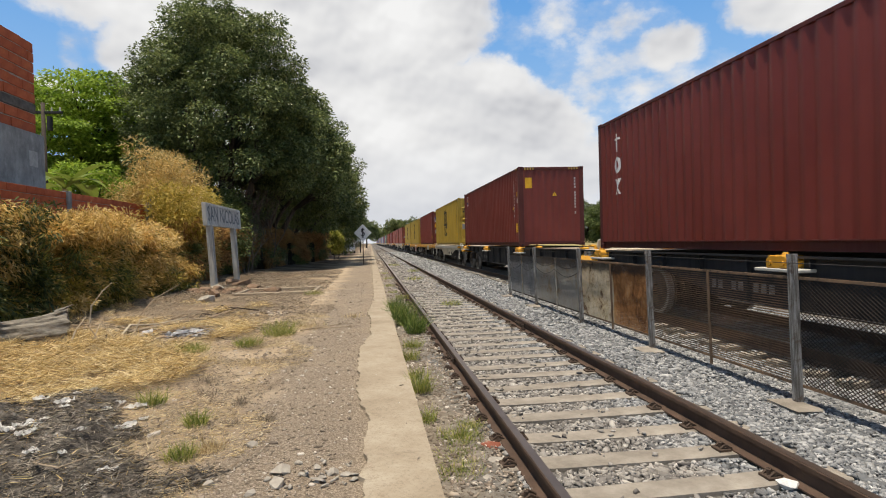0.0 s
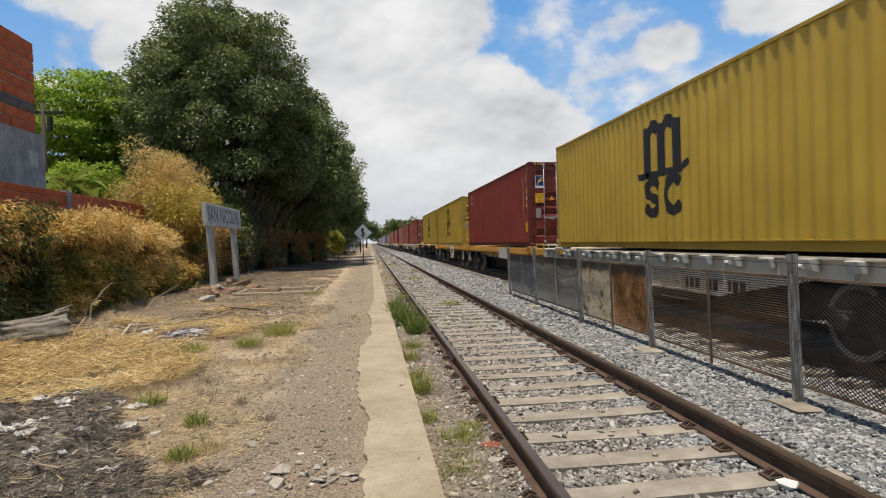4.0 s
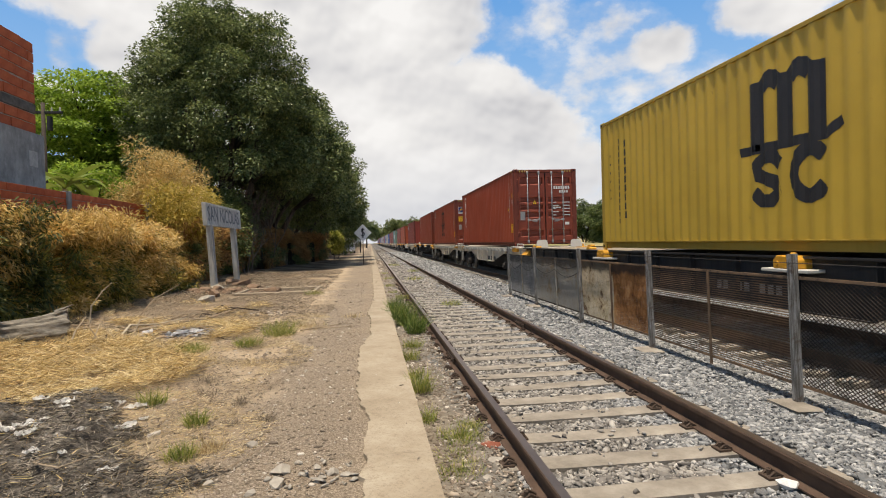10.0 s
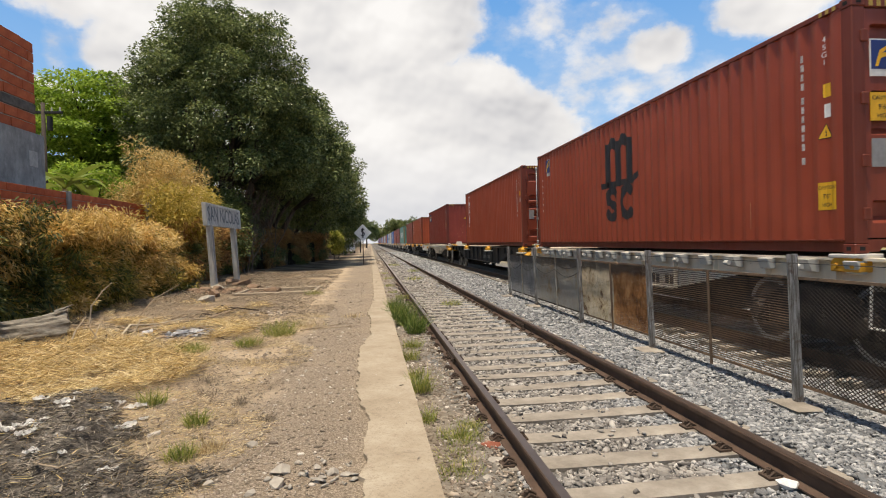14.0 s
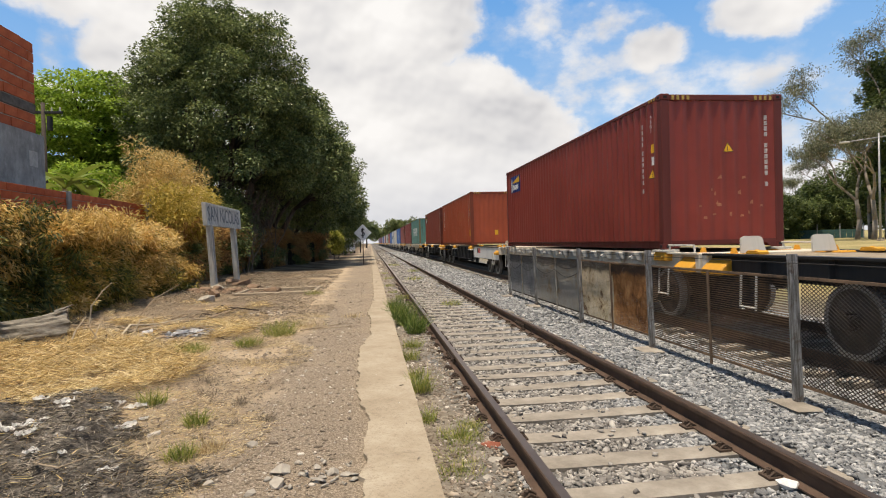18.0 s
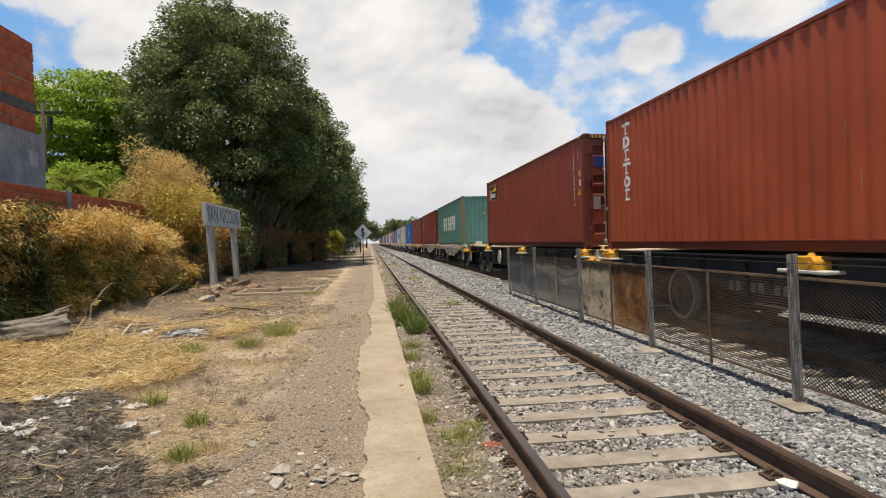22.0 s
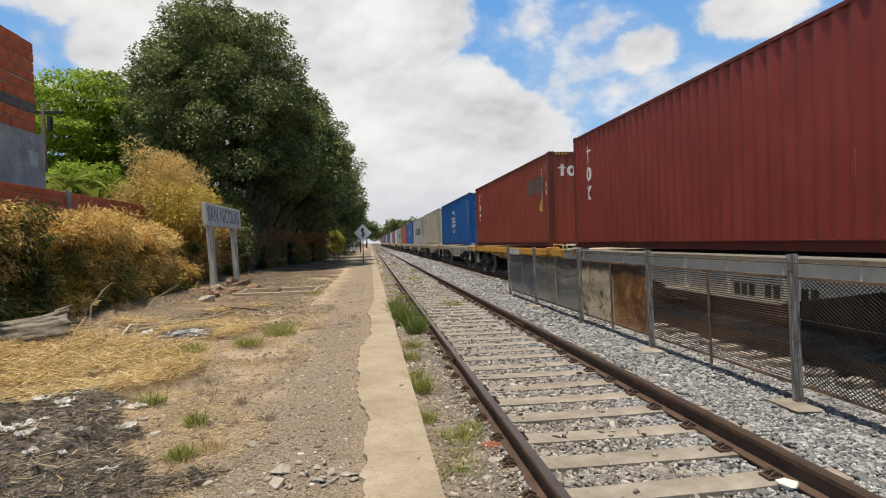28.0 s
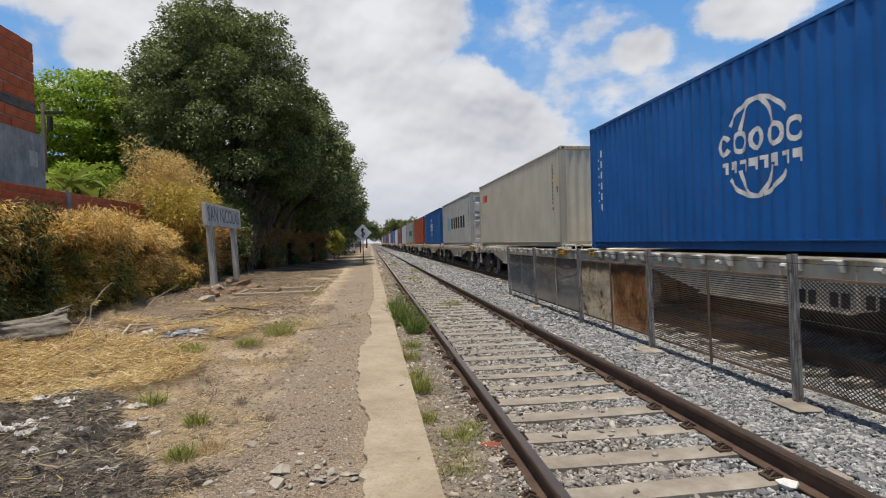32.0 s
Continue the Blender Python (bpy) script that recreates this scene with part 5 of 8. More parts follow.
    bm_prism(bm, [(-0.24, 0.0), (0.24, 0.0), (0.20, 0.34), (0.14, 0.38), (-0.14, 0.38), (-0.20, 0.34)], "y", -0.02, 0.02)
    M["stop"] = done(bm, "end_plate")
    bm = bmesh.new()
    bm_prism(bm, [(-0.36, 0.0), (-0.36, 0.08), (-0.08, 0.33), (0.22, 0.33), (0.22, 0.0)], "y", -0.27, 0.27)
    bmesh.ops.bevel(bm, geom=bm.edges[:], offset=0.018, segments=1, affect="EDGES")
    bm_tube(bm, (0.06, 0, 0.33), (0.06, 0, 0.42), 0.06, 0.035, 8)
    M["horn"] = done(bm, "corner_step")
    bm = bmesh.new()
    tube_path(bm, [(0, -0.17, 0.0), (-0.02, -0.17, -0.46), (-0.02, 0.17, -0.46), (0, 0.17, 0.0)], 0.017, 0.017, 6)
    M["stirrup"] = done(bm, "step_stirrup")
    bm = bmesh.new()
    tube_path(bm, [(0, -0.42, 0.0), (0, -0.40, 0.13), (0, 0.40, 0.13), (0, 0.42, 0.0)], 0.020, 0.020, 6)
    M["hoop"] = done(bm, "grab_rail")
    bm = bmesh.new()
    bm_prism(bm, [(-0.09, -0.15), (-0.14, -0.02), (-0.14, 0.0), (0.0, 0.0), (0.0, -0.15)], "y", -0.105, 0.105)
    bmesh.ops.bevel(bm, geom=bm.edges[:], offset=0.012, segments=1, affect="EDGES")
    M["wedge"] = done(bm, "side_bracket")
    return M


BM_ = bogie_meshes()
turning = []          # (wheelset, thing's start) for the wheels that pass the camera


def brake_wheel(w, y, z):
    """A spoked hand wheel on the wagon's side."""
    bm = bmesh.new()
    n, r = 24, 0.25
    P = [(-1.24, y + r * math.cos(6.28318 * i / n), z + r * math.sin(6.28318 * i / n)) for i in range(n)]
    for i in range(n):
        bm_tube(bm, P[i], P[(i + 1) % n], 0.024, seg=6)
    for i in range(0, n, 3):
        bm_tube(bm, (-1.22, y, z), P[i], 0.018, seg=6)
    bm_tube(bm, (-1.26, y, z), (-1.10, y, z), 0.035, seg=10)
    part("brake_wheel", bm, cleat_white, w, "pale spoked hand-brake wheel")


def wagon(style, near, far, start, seed):
    """A container flat: y = 0 is the container's near end, near and far are the overhangs of its frame."""
    y0, y1 = -near, CL + far
    text = {"white": "grey-white painted container flat wagon with rust streaks", "ochre": "ochre-yellow container flat wagon, worn and dusty", "black": "black container flat wagon with yellow twistlocks"}[style]
    w = thing("flat_wagon", text, "railway wagon", "wagons of the train")
    P = WAGON[style]
    for s in (-1, 1):
        bm = bmesh.new()
        low = 0.76 if style == "white" else 0.98 if style == "ochre" else 0.70
        bm_prism(bm, [(y0, 1.40), (y1, 1.40), (y1, 1.14), (y1 - 3.6, 1.12), (y1 - 5.6, low), (y0 + 5.6, low), (y0 + 3.6, 1.12), (y0, 1.14)], "x", s * 1.10 - 0.012, s * 1.10 + 0.012)
        for y in np.arange(y0 + 0.6, y1 - 0.3, 1.22):
            z = 1.14 if (y < y0 + 5.4 or y > y1 - 5.4) else low + 0.02
            bm_box(bm, min(s * 1.10, s * 1.19), max(s * 1.10, s * 1.19), y - 0.008, y + 0.008, z, 1.36)
        sill = part("side_sill", bm, P, w)
        part("top_flange", boxed(min(s * 1.02, s * 1.215), max(s * 1.02, s * 1.215), y0, y1, 1.375, 1.405), P, sill)
        part("bottom_flange", boxed(min(s * 1.05, s * 1.17), max(s * 1.05, s * 1.17), y0 + 5.6, y1 - 5.6, low - 0.02, low), P, sill)
    part("deck_frame", boxed(-1.08, 1.08, y0 + 0.05, y1 - 0.05, 1.30, 1.37), deck_dust, w)
    part("centre_beam", boxed(-0.3, 0.3, y0, y1, 0.95, 1.30), black_steel, w)
    bm = bmesh.new()
    deep = 0.70 if style == "black" else 0.45
    bm_prism(bm, [(y0 + 3.6, 0.96), (y0 + 4.6, deep), (y1 - 4.6, deep), (y1 - 3.6, 0.96)], "x", -0.45, 0.45)
    part("belly_beam", bm, black_steel, w)
    if seed == 12:
        brake_wheel(w, 9.78, 1.0)
    for q in (0.36, 0.5, 0.64):
        tank = bmesh.new()
        bm_tube(tank, (0.75, y0 + (y1 - y0) * q - 0.5, 0.78), (0.75, y0 + (y1 - y0) * q + 0.5, 0.78), 0.2, seg=12)
        part("brake_tank", tank, bogie_mat, w)
    for y in (y0, y1):
        part("end_beam", boxed(-1.2, 1.2, y - 0.03 if y == y0 else y - 0.12, y + 0.12 if y == y0 else y + 0.03, 1.08, 1.41, 0.02), P if style != "black" else WAGON["white"], w)
    for s, y in ((0, y0), (1, y1)):
        put("coupler", BM_["coupler"], bogie_mat, w, Matrix.Translation((0, y, RAIL)) @ pose(0, 0, 0, 0, 0, 180 * s))
        for x in (-0.95, 0.95):
            if style == "black" or (seed in (10, 13) and s == 0):
                put("corner_step", BM_["horn"], lock_yellow, w, pose(x, y + (0.36 if s == 0 else -0.36), 1.07) @ Matrix.Diagonal((1 if x < 0 else -1, 1, 1, 1)))
            if seed < 24:
                put("step_stirrup", BM_["stirrup"], cleat_white, w, pose(x * 1.26, y + (1.15 if s == 0 else -1.15), 1.10))
                if style != "black":
                    put("grab_rail", BM_["hoop"], cleat_white if style == "white" else P, w, pose(x * 1.2, y + (0.62 if s == 0 else -0.62), 1.40))
    for y in (0.10, CL - 0.10) + ((CL / 2,) if style == "black" else ()):
        for x in (-1.13, 1.13):
            put("twistlock_base", BM_["lock_base"], cleat_white if style != "ochre" else P, w, pose(x * 1.06, y, 1.20) if style == "black" else pose(x, y, 1.405) @ Matrix.Diagonal((1, 0.5, 1, 1)))
            put("twistlock", BM_["lock"], lock_yellow, w, pose(x * (1.06 if style == "black" else 1.0), y, 1.245))
    for gap, a in ((near, -1), (far, 1)):
        if gap > 4:
            for d in (1.4, gap - 1.0):
                for x in (-0.95, 0.95):
                    y = -d if a < 0 else CL + d
                    put("twistlock", BM_["lock"], lock_yellow, w, pose(x, y, 1.40) @ Matrix.Diagonal((0.6, 0.7, 0.35, 1)))
            for x in (-0.62, 0.62):
                y = y0 + 0.45 if a < 0 else y1 - 0.45
                put("end_plate", BM_["stop"], cleat_white, w, pose(x, y, 1.40, -12 * a, 0, 0) @ Matrix.Diagonal((0.9, 1, 0.72, 1)), "white upright end plate")
    if style == "ochre":
        part("side_band", boxed(-1.226, -1.2, y0 + 0.02, y1 - 0.02, 1.19, 1.402, 0.006), side_ochre, w, "orange-yellow side band with rust patches")
    elif style == "white" and seed != 14:
        n = 17
        for i in range(n):
            put("side_bracket", BM_["cleat" if i % 2 else "wedge"], cleat_white, w, pose(-1.16, y0 + 1.5 + (y1 - y0 - 3) * i / (n - 1), 1.375))
    # plate with the owner's letters as plain bars
    if style == "ochre" or seed == 11:
        py = -1.95 if seed == 11 else y0 + 5.58
        x, half, low = (-1.196, 0.75, 0.84) if seed == 11 else (-1.234, 0.78, 0.60)
        part("owner_plate", boxed(x, x + 0.006, y0 + 0.1 if seed == 11 else py - half, -0.5 if seed == 11 else py + half, low if seed in (5, 11) else 0.95, 1.365), plate_white if seed in (5, 11) else cleat_white, w, "white plate")
        if seed == 11:
            for k, mt in enumerate((black_mark, red_mark, red_mark)):
                part("plate_bar", boxed(x - 0.0045, x + 0.002, py + 0.18 - 0.28 * k, py + 0.42 - 0.28 * k, 1.08, 1.31), mt, w)
        elif seed == 5:
            for c, hw, z0, z1, mt in ((0.24, 0.05, 0.88, 1.20, black_mark), (0.11, 0.07, 0.90, 1.18, black_mark), (-0.03, 0.05, 0.88, 1.20, black_mark), (-0.27, 0.08, 0.90, 1.18, red_mark), (-0.47, 0.09, 0.88, 1.16, red_mark),
                                      (0.66, 0.10, 0.72, 0.84, red_mark), (0.10, 0.12, 0.66, 0.80, red_mark), (-0.42, 0.10, 0.66, 0.80, red_mark), (-0.65, 0.08, 0.66, 0.80, red_mark)):
                bm = bmesh.new()
                bm_prism(bm, [(py + c - hw, z0), (py + c + hw, z0), (py + c + hw + 0.04, z1), (py + c - hw + 0.04, z1)], "x", x - 0.0045, x + 0.002)
                part("plate_bar", bm, mt, w)
    if style == "black" and seed < 24:
        for i in range(9):
            if i not in (2, 5):
                part("painted_bar", boxed(-1.1165, -1.111, 7.9 - 0.17 * i - 0.11, 7.9 - 0.17 * i, 0.86, 1.0), worn_white, w, "worn painted bar")
    if style == "white":
        bm = bmesh.new()
        for i in range(10):
            if i not in (3, 6):
                bm_box(bm, -1.1155, -1.111, CL * 0.5 - 0.46 - 0.172 * i - 0.125, CL * 0.5 - 0.46 - 0.172 * i, 0.80 if i < 7 else 0.82, 0.98)
        part("painted_number", bm, black_mark, w, "row of dark painted bars")
    inner = 0.60 if style == "black" else 1.03
    for yb in (y0 + 2.35, y1 - (3.6 if far > 4 else 2.35)):
        b = put("bogie", BM_["bolster"], bogie_mat, w, pose(0, yb, RAIL), "dusty black two-axle bogie")
        for s in (-1, 1):
            put("side_frame", BM_["frame"], bogie_mat, b, pose(s * inner, 0, 0))
            put("spring_nest", BM_["springs"], bogie_mat, b, pose(s * (inner + 0.02), 0, 0))
            for a in (-0.9, 0.9):
                put("axle_box", BM_["box"], bogie_mat, b, pose(s * inner, a, 0) @ Matrix.Diagonal((-s, 1, 1, 1)))
        # added solid dark box, hides the bright ground beyond the bogie
        part("bogie_fill", boxed(-0.5, 0.5, -1.45, 1.45, 0.16, 0.82, 0.04), bogie_mat, b)
        for a in (-0.9, 0.9):
            ws = put("wheelset", BM_["wheels"], wheel_mat, w, pose(0, yb + a, RAIL + WR))
            for s in (-1, 1):
                put("wheel_tread", BM_["tread"], tread_mat, ws, pose(s * (HALF + 0.015), 0, 0))
            turning.append((ws, start + yb + a, yb + a))
    return w


# start of each container on the line, its colour, near end, markings, wagon and the frame's overhangs
TRAIN = (
    (0, -0.70, "maroon", "front", "x", "black", 1.0, 1.1, "dark red container with white vertical owner's name"),
    (1, 18.86, "maroon", "front", "wlF", "black", 6.6, 1.05, "dark red container, its plain corrugated end forward"),
    (2, 33.50, "yellow", "doors", "wM", "white", 1.1, 1.4, "mustard-yellow container with dark company sign, doors closed"),
    (4, 48.66, "red", "doors", "wlF", "ochre", 1.5, 1.1, "dark red container with closed doors and yellow labels"),
    (5, 63.12, "yellow", "doors", "wMS", "ochre", 1.1, 0.6, "mustard-yellow container with dark company sign, doors closed"),
    (6, 76.55, "yellow", "doors", "wMS", "black", 0.6, 7.2, "mustard-yellow container with dark company sign, doors closed"),
    (7, 97.01, "rust", "doors", "wlT", "white", 1.1, 1.5, "rust-red container with white vertical owner's name"),
    (8, 112.28, "rust", "doors", "wlMF", "white", 1.5, 1.0, "rust-red container with dark company sign, doors closed"),
    (9, 126.44, "rust", "doors", "T", "black", 1.0, 7.1, "rust-red container with white vertical owner's name"),
    (10, 146.96, "red", "front", "wb", "white", 1.1, 1.5, "dark red container with blue owner's sign and dented end"),
    (11, 167.50, "orange", "front", "wlTP", "black", 6.6, 0.65, "orange-red container with faded label patches"),
    (12, 181.08, "brown", "doors", "wb", "black", 0.65, 5.9, "brown-red container with blue owner's sign, doors closed"),
    (13, 200.64, "teal", "front", "wH", "white", 1.1, 1.0, "sea-green container with tall white bars, rusty corner posts"),
    (14, 214.60, "red", "front", "wx", "white", 1.0, 1.1, "dark red container with white forms on its end"),
    (15, 228.92, "brown", "front", "wxG", "ochre", 1.1, 0.9, "brown-red container with a grey overpainted patch"),
    (16, 243.18, "blue", "front", "wC", "white", 1.0, 1.1, "bright blue container with white ring emblem"),
    (17, 257.61, "beige", "front", "R", "white", 1.1, 1.2, "pale grey-beige container with small red emblem"),
    (18, 272.39, "grey", "doors", "K", "white", 1.2, 0.9, "light grey container with row of dark bars"),
    (19, 286.44, "blue", "doors", "C", "white", 0.9, 1.0, "bright blue container with white ring emblem"))
MORE = ("orange", "sage", "grey", "maroon", "pale", "blue", "navy", "grey", "red", "navy", "rust", "blue", "brown", "navy", "grey", "red")


def train():
    out = []
    rows = list(TRAIN)
    for i, col in enumerate(MORE):
        rows.append((20 + i, 286.44 + 14.3 * (i + 1), col, "doors" if i % 3 else "front", "K" if col == "sage" else "", ("white", "ochre", "black")[i % 3], 1.05, 1.05, col + " container far along the train"))
    for k, s, col, near, kind, style, a, b, text in rows:
        c = shipping_container(col, near, kind, k, text)
        w = wagon(style, a, b, s, k)
        out.append((c, w, s))
    return out


TRAINED = train()


# ---- west side: wall, house, hedge, trees ----
brick_mat = Mat("hollow_red_brick", 0.85)
brick_mat.base(brick_mat.mix(brick_mat.random(), brick_mat.ramp(brick_mat.noise(4.0, 6.0, 0.7), [(0.3, (0.27, 0.052, 0.018)), (0.7, (0.42, 0.095, 0.032))]),
                             brick_mat.ramp(brick_mat.noise(4.0, 6.0, 0.7), [(0.3, (0.33, 0.066, 0.022)), (0.7, (0.50, 0.135, 0.048))])))
brick_mat = brick_mat.bump(brick_mat.noise(1.0, 2.0, 0.5, (1, 1, 60)), 0.35, 0.01).m
mortar_mat = plain("grey_mortar", (0.34, 0.29, 0.25), 0.95, 0, 0.45, 5.0, 0.4)
beam_mat = plain("dark_weathered_concrete", (0.12, 0.105, 0.092), 0.95, 0, 0.5, 5.0, 0.5)
render_mat = Mat("stained_grey_render", 0.92)
render_mat.base(render_mat.mix(render_mat.ramp(render_mat.noise(1.0, 7.0, 0.75, (1.6, 1.6, 0.7)), [(0.42, (0, 0, 0)), (0.66, (1, 1, 1))]),
                               render_mat.ramp(render_mat.noise(2.5, 6.0), [(0.3, (0.22, 0.22, 0.22)), (0.7, (0.36, 0.36, 0.35))]), (0.13, 0.13, 0.13)))
render_mat = render_mat.bump(render_mat.noise(14.0, 5.0), 0.4, 0.01).m


def brick_wall():
    ob = thing("brick_wall", "red hollow-brick boundary wall with grey concrete posts", "wall")
    x, y1, top = -8.5, 23.5, 3.40
    part("wall_core", boxed(x - 0.15, x - 0.02, 3.0, y1, 0.05, top - 0.02), mortar_mat, ob)
    me = done(boxed(-0.03, 0.0, 0.001, 0.399, 0.008, 0.192, 0.005), "brick")
    r = random.Random(12)
    for k in range(5):
        z = top - 0.2 * (k + 1)
        y = 8.0 + (0.2 if k % 2 else 0.0)
        while y < y1 - 0.45:
            put("brick", me, brick_mat, ob, pose(x + r.uniform(-0.003, 0.003), y, z))
            y += 0.4
    for y in (9.2, 17.6, 23.4):
        part("concrete_post", boxed(x - 0.17, x + 0.045, y - 0.11, y + 0.11, 0.1, top + 0.03, 0.01), render_mat, ob)
    bm = bmesh.new()
    for q in (-0.06, 0.02, 0.09):
        bm_tube(bm, (x - 0.05 + q, 23.62 + q, 2.4), (x - 0.03 + q, 23.66, 3.62 + q), 0.02, seg=6)
    part("bare_rods", bm, post_mat, ob, "bare rods standing from the wall's end")


def brick_house():
    ob = thing("brick_house", "unfinished house, red hollow brick over grey rendered lower storey", "house")
    x, y0, y1 = -10.0, 6.0, 18.95
    part("lower_wall", boxed(-18.0, x + 0.12, y0, y1 + 0.22, 0.0, 5.28, 0.02), render_mat, ob, "stained grey rendered wall")
    part("upper_core", boxed(-18.0, x - 0.03, y0, y1 - 0.03, 5.28, 8.0), mortar_mat, ob)
    me = done(boxed(-0.035, 0.0, 0.001, 0.599, 0.016, 0.288, 0.006), "brick")
    side = done(boxed(0.001, 0.599, 0.0, 0.035, 0.016, 0.288, 0.006), "brick")
    r = random.Random(5)
    for k in range(9):
        z = 5.28 + 0.31 * k
        if k == 2:
            continue
        y = y1 - 0.6 - (0.3 if k % 2 else 0.0)
        put("brick", me, brick_mat, ob, Matrix.Translation((x + 0.002, y1 - 0.3, z)) @ Matrix.Diagonal((1, 0.5, 1, 1))) if k % 2 else None
        while y > 12.6:
            put("brick", me, brick_mat, ob, pose(x + r.uniform(-0.012, 0.006), y, z + r.uniform(-0.010, 0.010), r.uniform(-1.0, 1.0)))
            y -= 0.6
        for i in range(5):
            put("brick", side, brick_mat, ob, pose(x - 0.64 - 0.6 * i, y1 - 0.03, z))
    part("ring_beam", boxed(-18.02, x + 0.015, y0, y1 + 0.015, 5.91, 6.19, 0.02), beam_mat, ob, "grey concrete ring beam")
    part("window_frame", boxed(x - 0.02, x + 0.03, 17.05, 17.2, 6.2, 7.75), plain("ochre_timber", (0.42, 0.33, 0.15), 0.7), ob, "ochre timber window frame")
    part("wall_hatch", boxed(x + 0.10, x + 0.135, 18.3, 18.75, 4.25, 4.72, 0.01), plain("pale_hatch", (0.36, 0.36, 0.35), 0.8), ob, "small square hatch")
    part("roof_slab", boxed(-18.0, x - 0.06, y0, y1 - 0.06, 7.98, 8.05), render_mat, ob)


brick_wall()
brick_house()

straw_leaf = leafy("dry_bamboo_leaf", [(0.22, 0.15, 0.032), (0.55, 0.36, 0.095), (0.80, 0.57, 0.21), (0.92, 0.77, 0.44)], 0.6, 0.5, 0.75)
olive_leaf = leafy("half_green_bamboo_leaf", [(0.035, 0.052, 0.010), (0.085, 0.105, 0.017), (0.20, 0.19, 0.03), (0.42, 0.33, 0.07)], 0.55, 0.3, 0.7)
# green leaf for the near end; shade of its gaps is in the tint
dusk_leaf = leafy("shaded_green_bamboo_leaf", [(0.02, 0.034, 0.007), (0.05, 0.068, 0.011), (0.12, 0.125, 0.02), (0.32, 0.25, 0.05)], 0.6, 0.2, 0.6)
gold_leaf = leafy("golden_bamboo_leaf", [(0.27, 0.175, 0.042), (0.54, 0.365, 0.105), (0.74, 0.54, 0.21), (0.86, 0.70, 0.38)], 0.6, 0.35, 0.6)
lime_leaf = leafy("yellowing_bamboo_leaf", [(0.13, 0.105, 0.015), (0.38, 0.29, 0.04), (0.62, 0.46, 0.085), (0.76, 0.59, 0.18)], 0.6, 0.35, 0.6)
deep_leaf = leafy("dark_glossy_leaf", [(0.056, 0.080, 0.030), (0.115, 0.152, 0.053), (0.20, 0.245, 0.083), (0.36, 0.39, 0.16)], 0.42, 0.25, 0.35)
mid_leaf = leafy("dull_green_leaf", [(0.05, 0.070, 0.018), (0.10, 0.13, 0.034), (0.18, 0.21, 0.06), (0.30, 0.31, 0.11)], 0.5, 0.2, 0.5)
bright_leaf = leafy("fresh_green_leaf", [(0.12, 0.19, 0.018), (0.21, 0.31, 0.028), (0.31, 0.43, 0.05), (0.42, 0.53, 0.08)], 0.6, 0.4, 0.4)
spray_leaf = leafy("pale_yellow_green_spray", [(0.16, 0.19, 0.03), (0.34, 0.35, 0.06), (0.50, 0.47, 0.11), (0.66, 0.58, 0.22)], 0.6, 0.45, 0.4)
banana_leaf = leafy("broad_green_leaf", [(0.10, 0.17, 0.03), (0.24, 0.28, 0.05), (0.50, 0.46, 0.10)], 0.4, 0.35, 0.2)
brown_leaf = leafy("withered_vine_leaf", [(0.14, 0.08, 0.032), (0.38, 0.205, 0.075), (0.58, 0.34, 0.135), (0.46, 0.36, 0.13)], 0.7, 0.5, 0.6)
euca_leaf = leafy("grey_green_leaf", [(0.07, 0.08, 0.045), (0.14, 0.15, 0.085), (0.22, 0.23, 0.135), (0.33, 0.32, 0.20)], 0.5, 0.25, 0.4)
grass_leaf = leafy("green_grass_blade", [(0.12, 0.16, 0.025), (0.22, 0.27, 0.045), (0.38, 0.38, 0.09), (0.58, 0.50, 0.20)], 0.55, 0.3, 0.3)
rank_grass = leafy("rank_green_grass", [(0.06, 0.10, 0.016), (0.11, 0.175, 0.028), (0.20, 0.265, 0.05), (0.42, 0.40, 0.14)], 0.5, 0.3, 0.3)
tan_leaf = leafy("dry_grass_blade", [(0.29, 0.195, 0.085), (0.50, 0.37, 0.18), (0.66, 0.52, 0.29), (0.80, 0.69, 0.45)], 0.7, 0.25, 0.4)
litter_leaf = leafy("matted_straw", [(0.11, 0.07, 0.03), (0.43, 0.285, 0.10), (0.68, 0.50, 0.21), (0.90, 0.77, 0.48)], 0.75, 0.2, 0.25)
shade_leaf = leafy("dark_shade_tree_leaf", [(0.038, 0.060, 0.017), (0.082, 0.118, 0.030), (0.15, 0.19, 0.052), (0.25, 0.28, 0.095)], 0.5, 0.22, 0.4)
grey_leaf = leafy("dead_grey_stalk", [(0.11, 0.085, 0.06), (0.26, 0.205, 0.145), (0.44, 0.36, 0.26)], 0.8, 0.1, 0.3)
bark_mat = plain("dark_bark", (0.060, 0.045, 0.033), 0.9, 0, 0.45, 3.0, 0.6)
pale_bark = plain("pale_smooth_bark", (0.24, 0.20, 0.155), 0.85, 0, 0.4, 2.0, 0.3)
brown_bark = plain("dry_brown_bark", (0.15, 0.11, 0.075), 0.9, 0, 0.4, 3.0, 0.4)
cane_mat = plain("dry_cane", (0.40, 0.29, 0.12), 0.6, 0, 0.3, 5.0, 0.1)
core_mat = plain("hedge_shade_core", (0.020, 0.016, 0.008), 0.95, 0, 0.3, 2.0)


def unit(n):
    v = rng.normal(size=(n, 3))
    return v / np.linalg.norm(v, axis=1, keepdims=True)


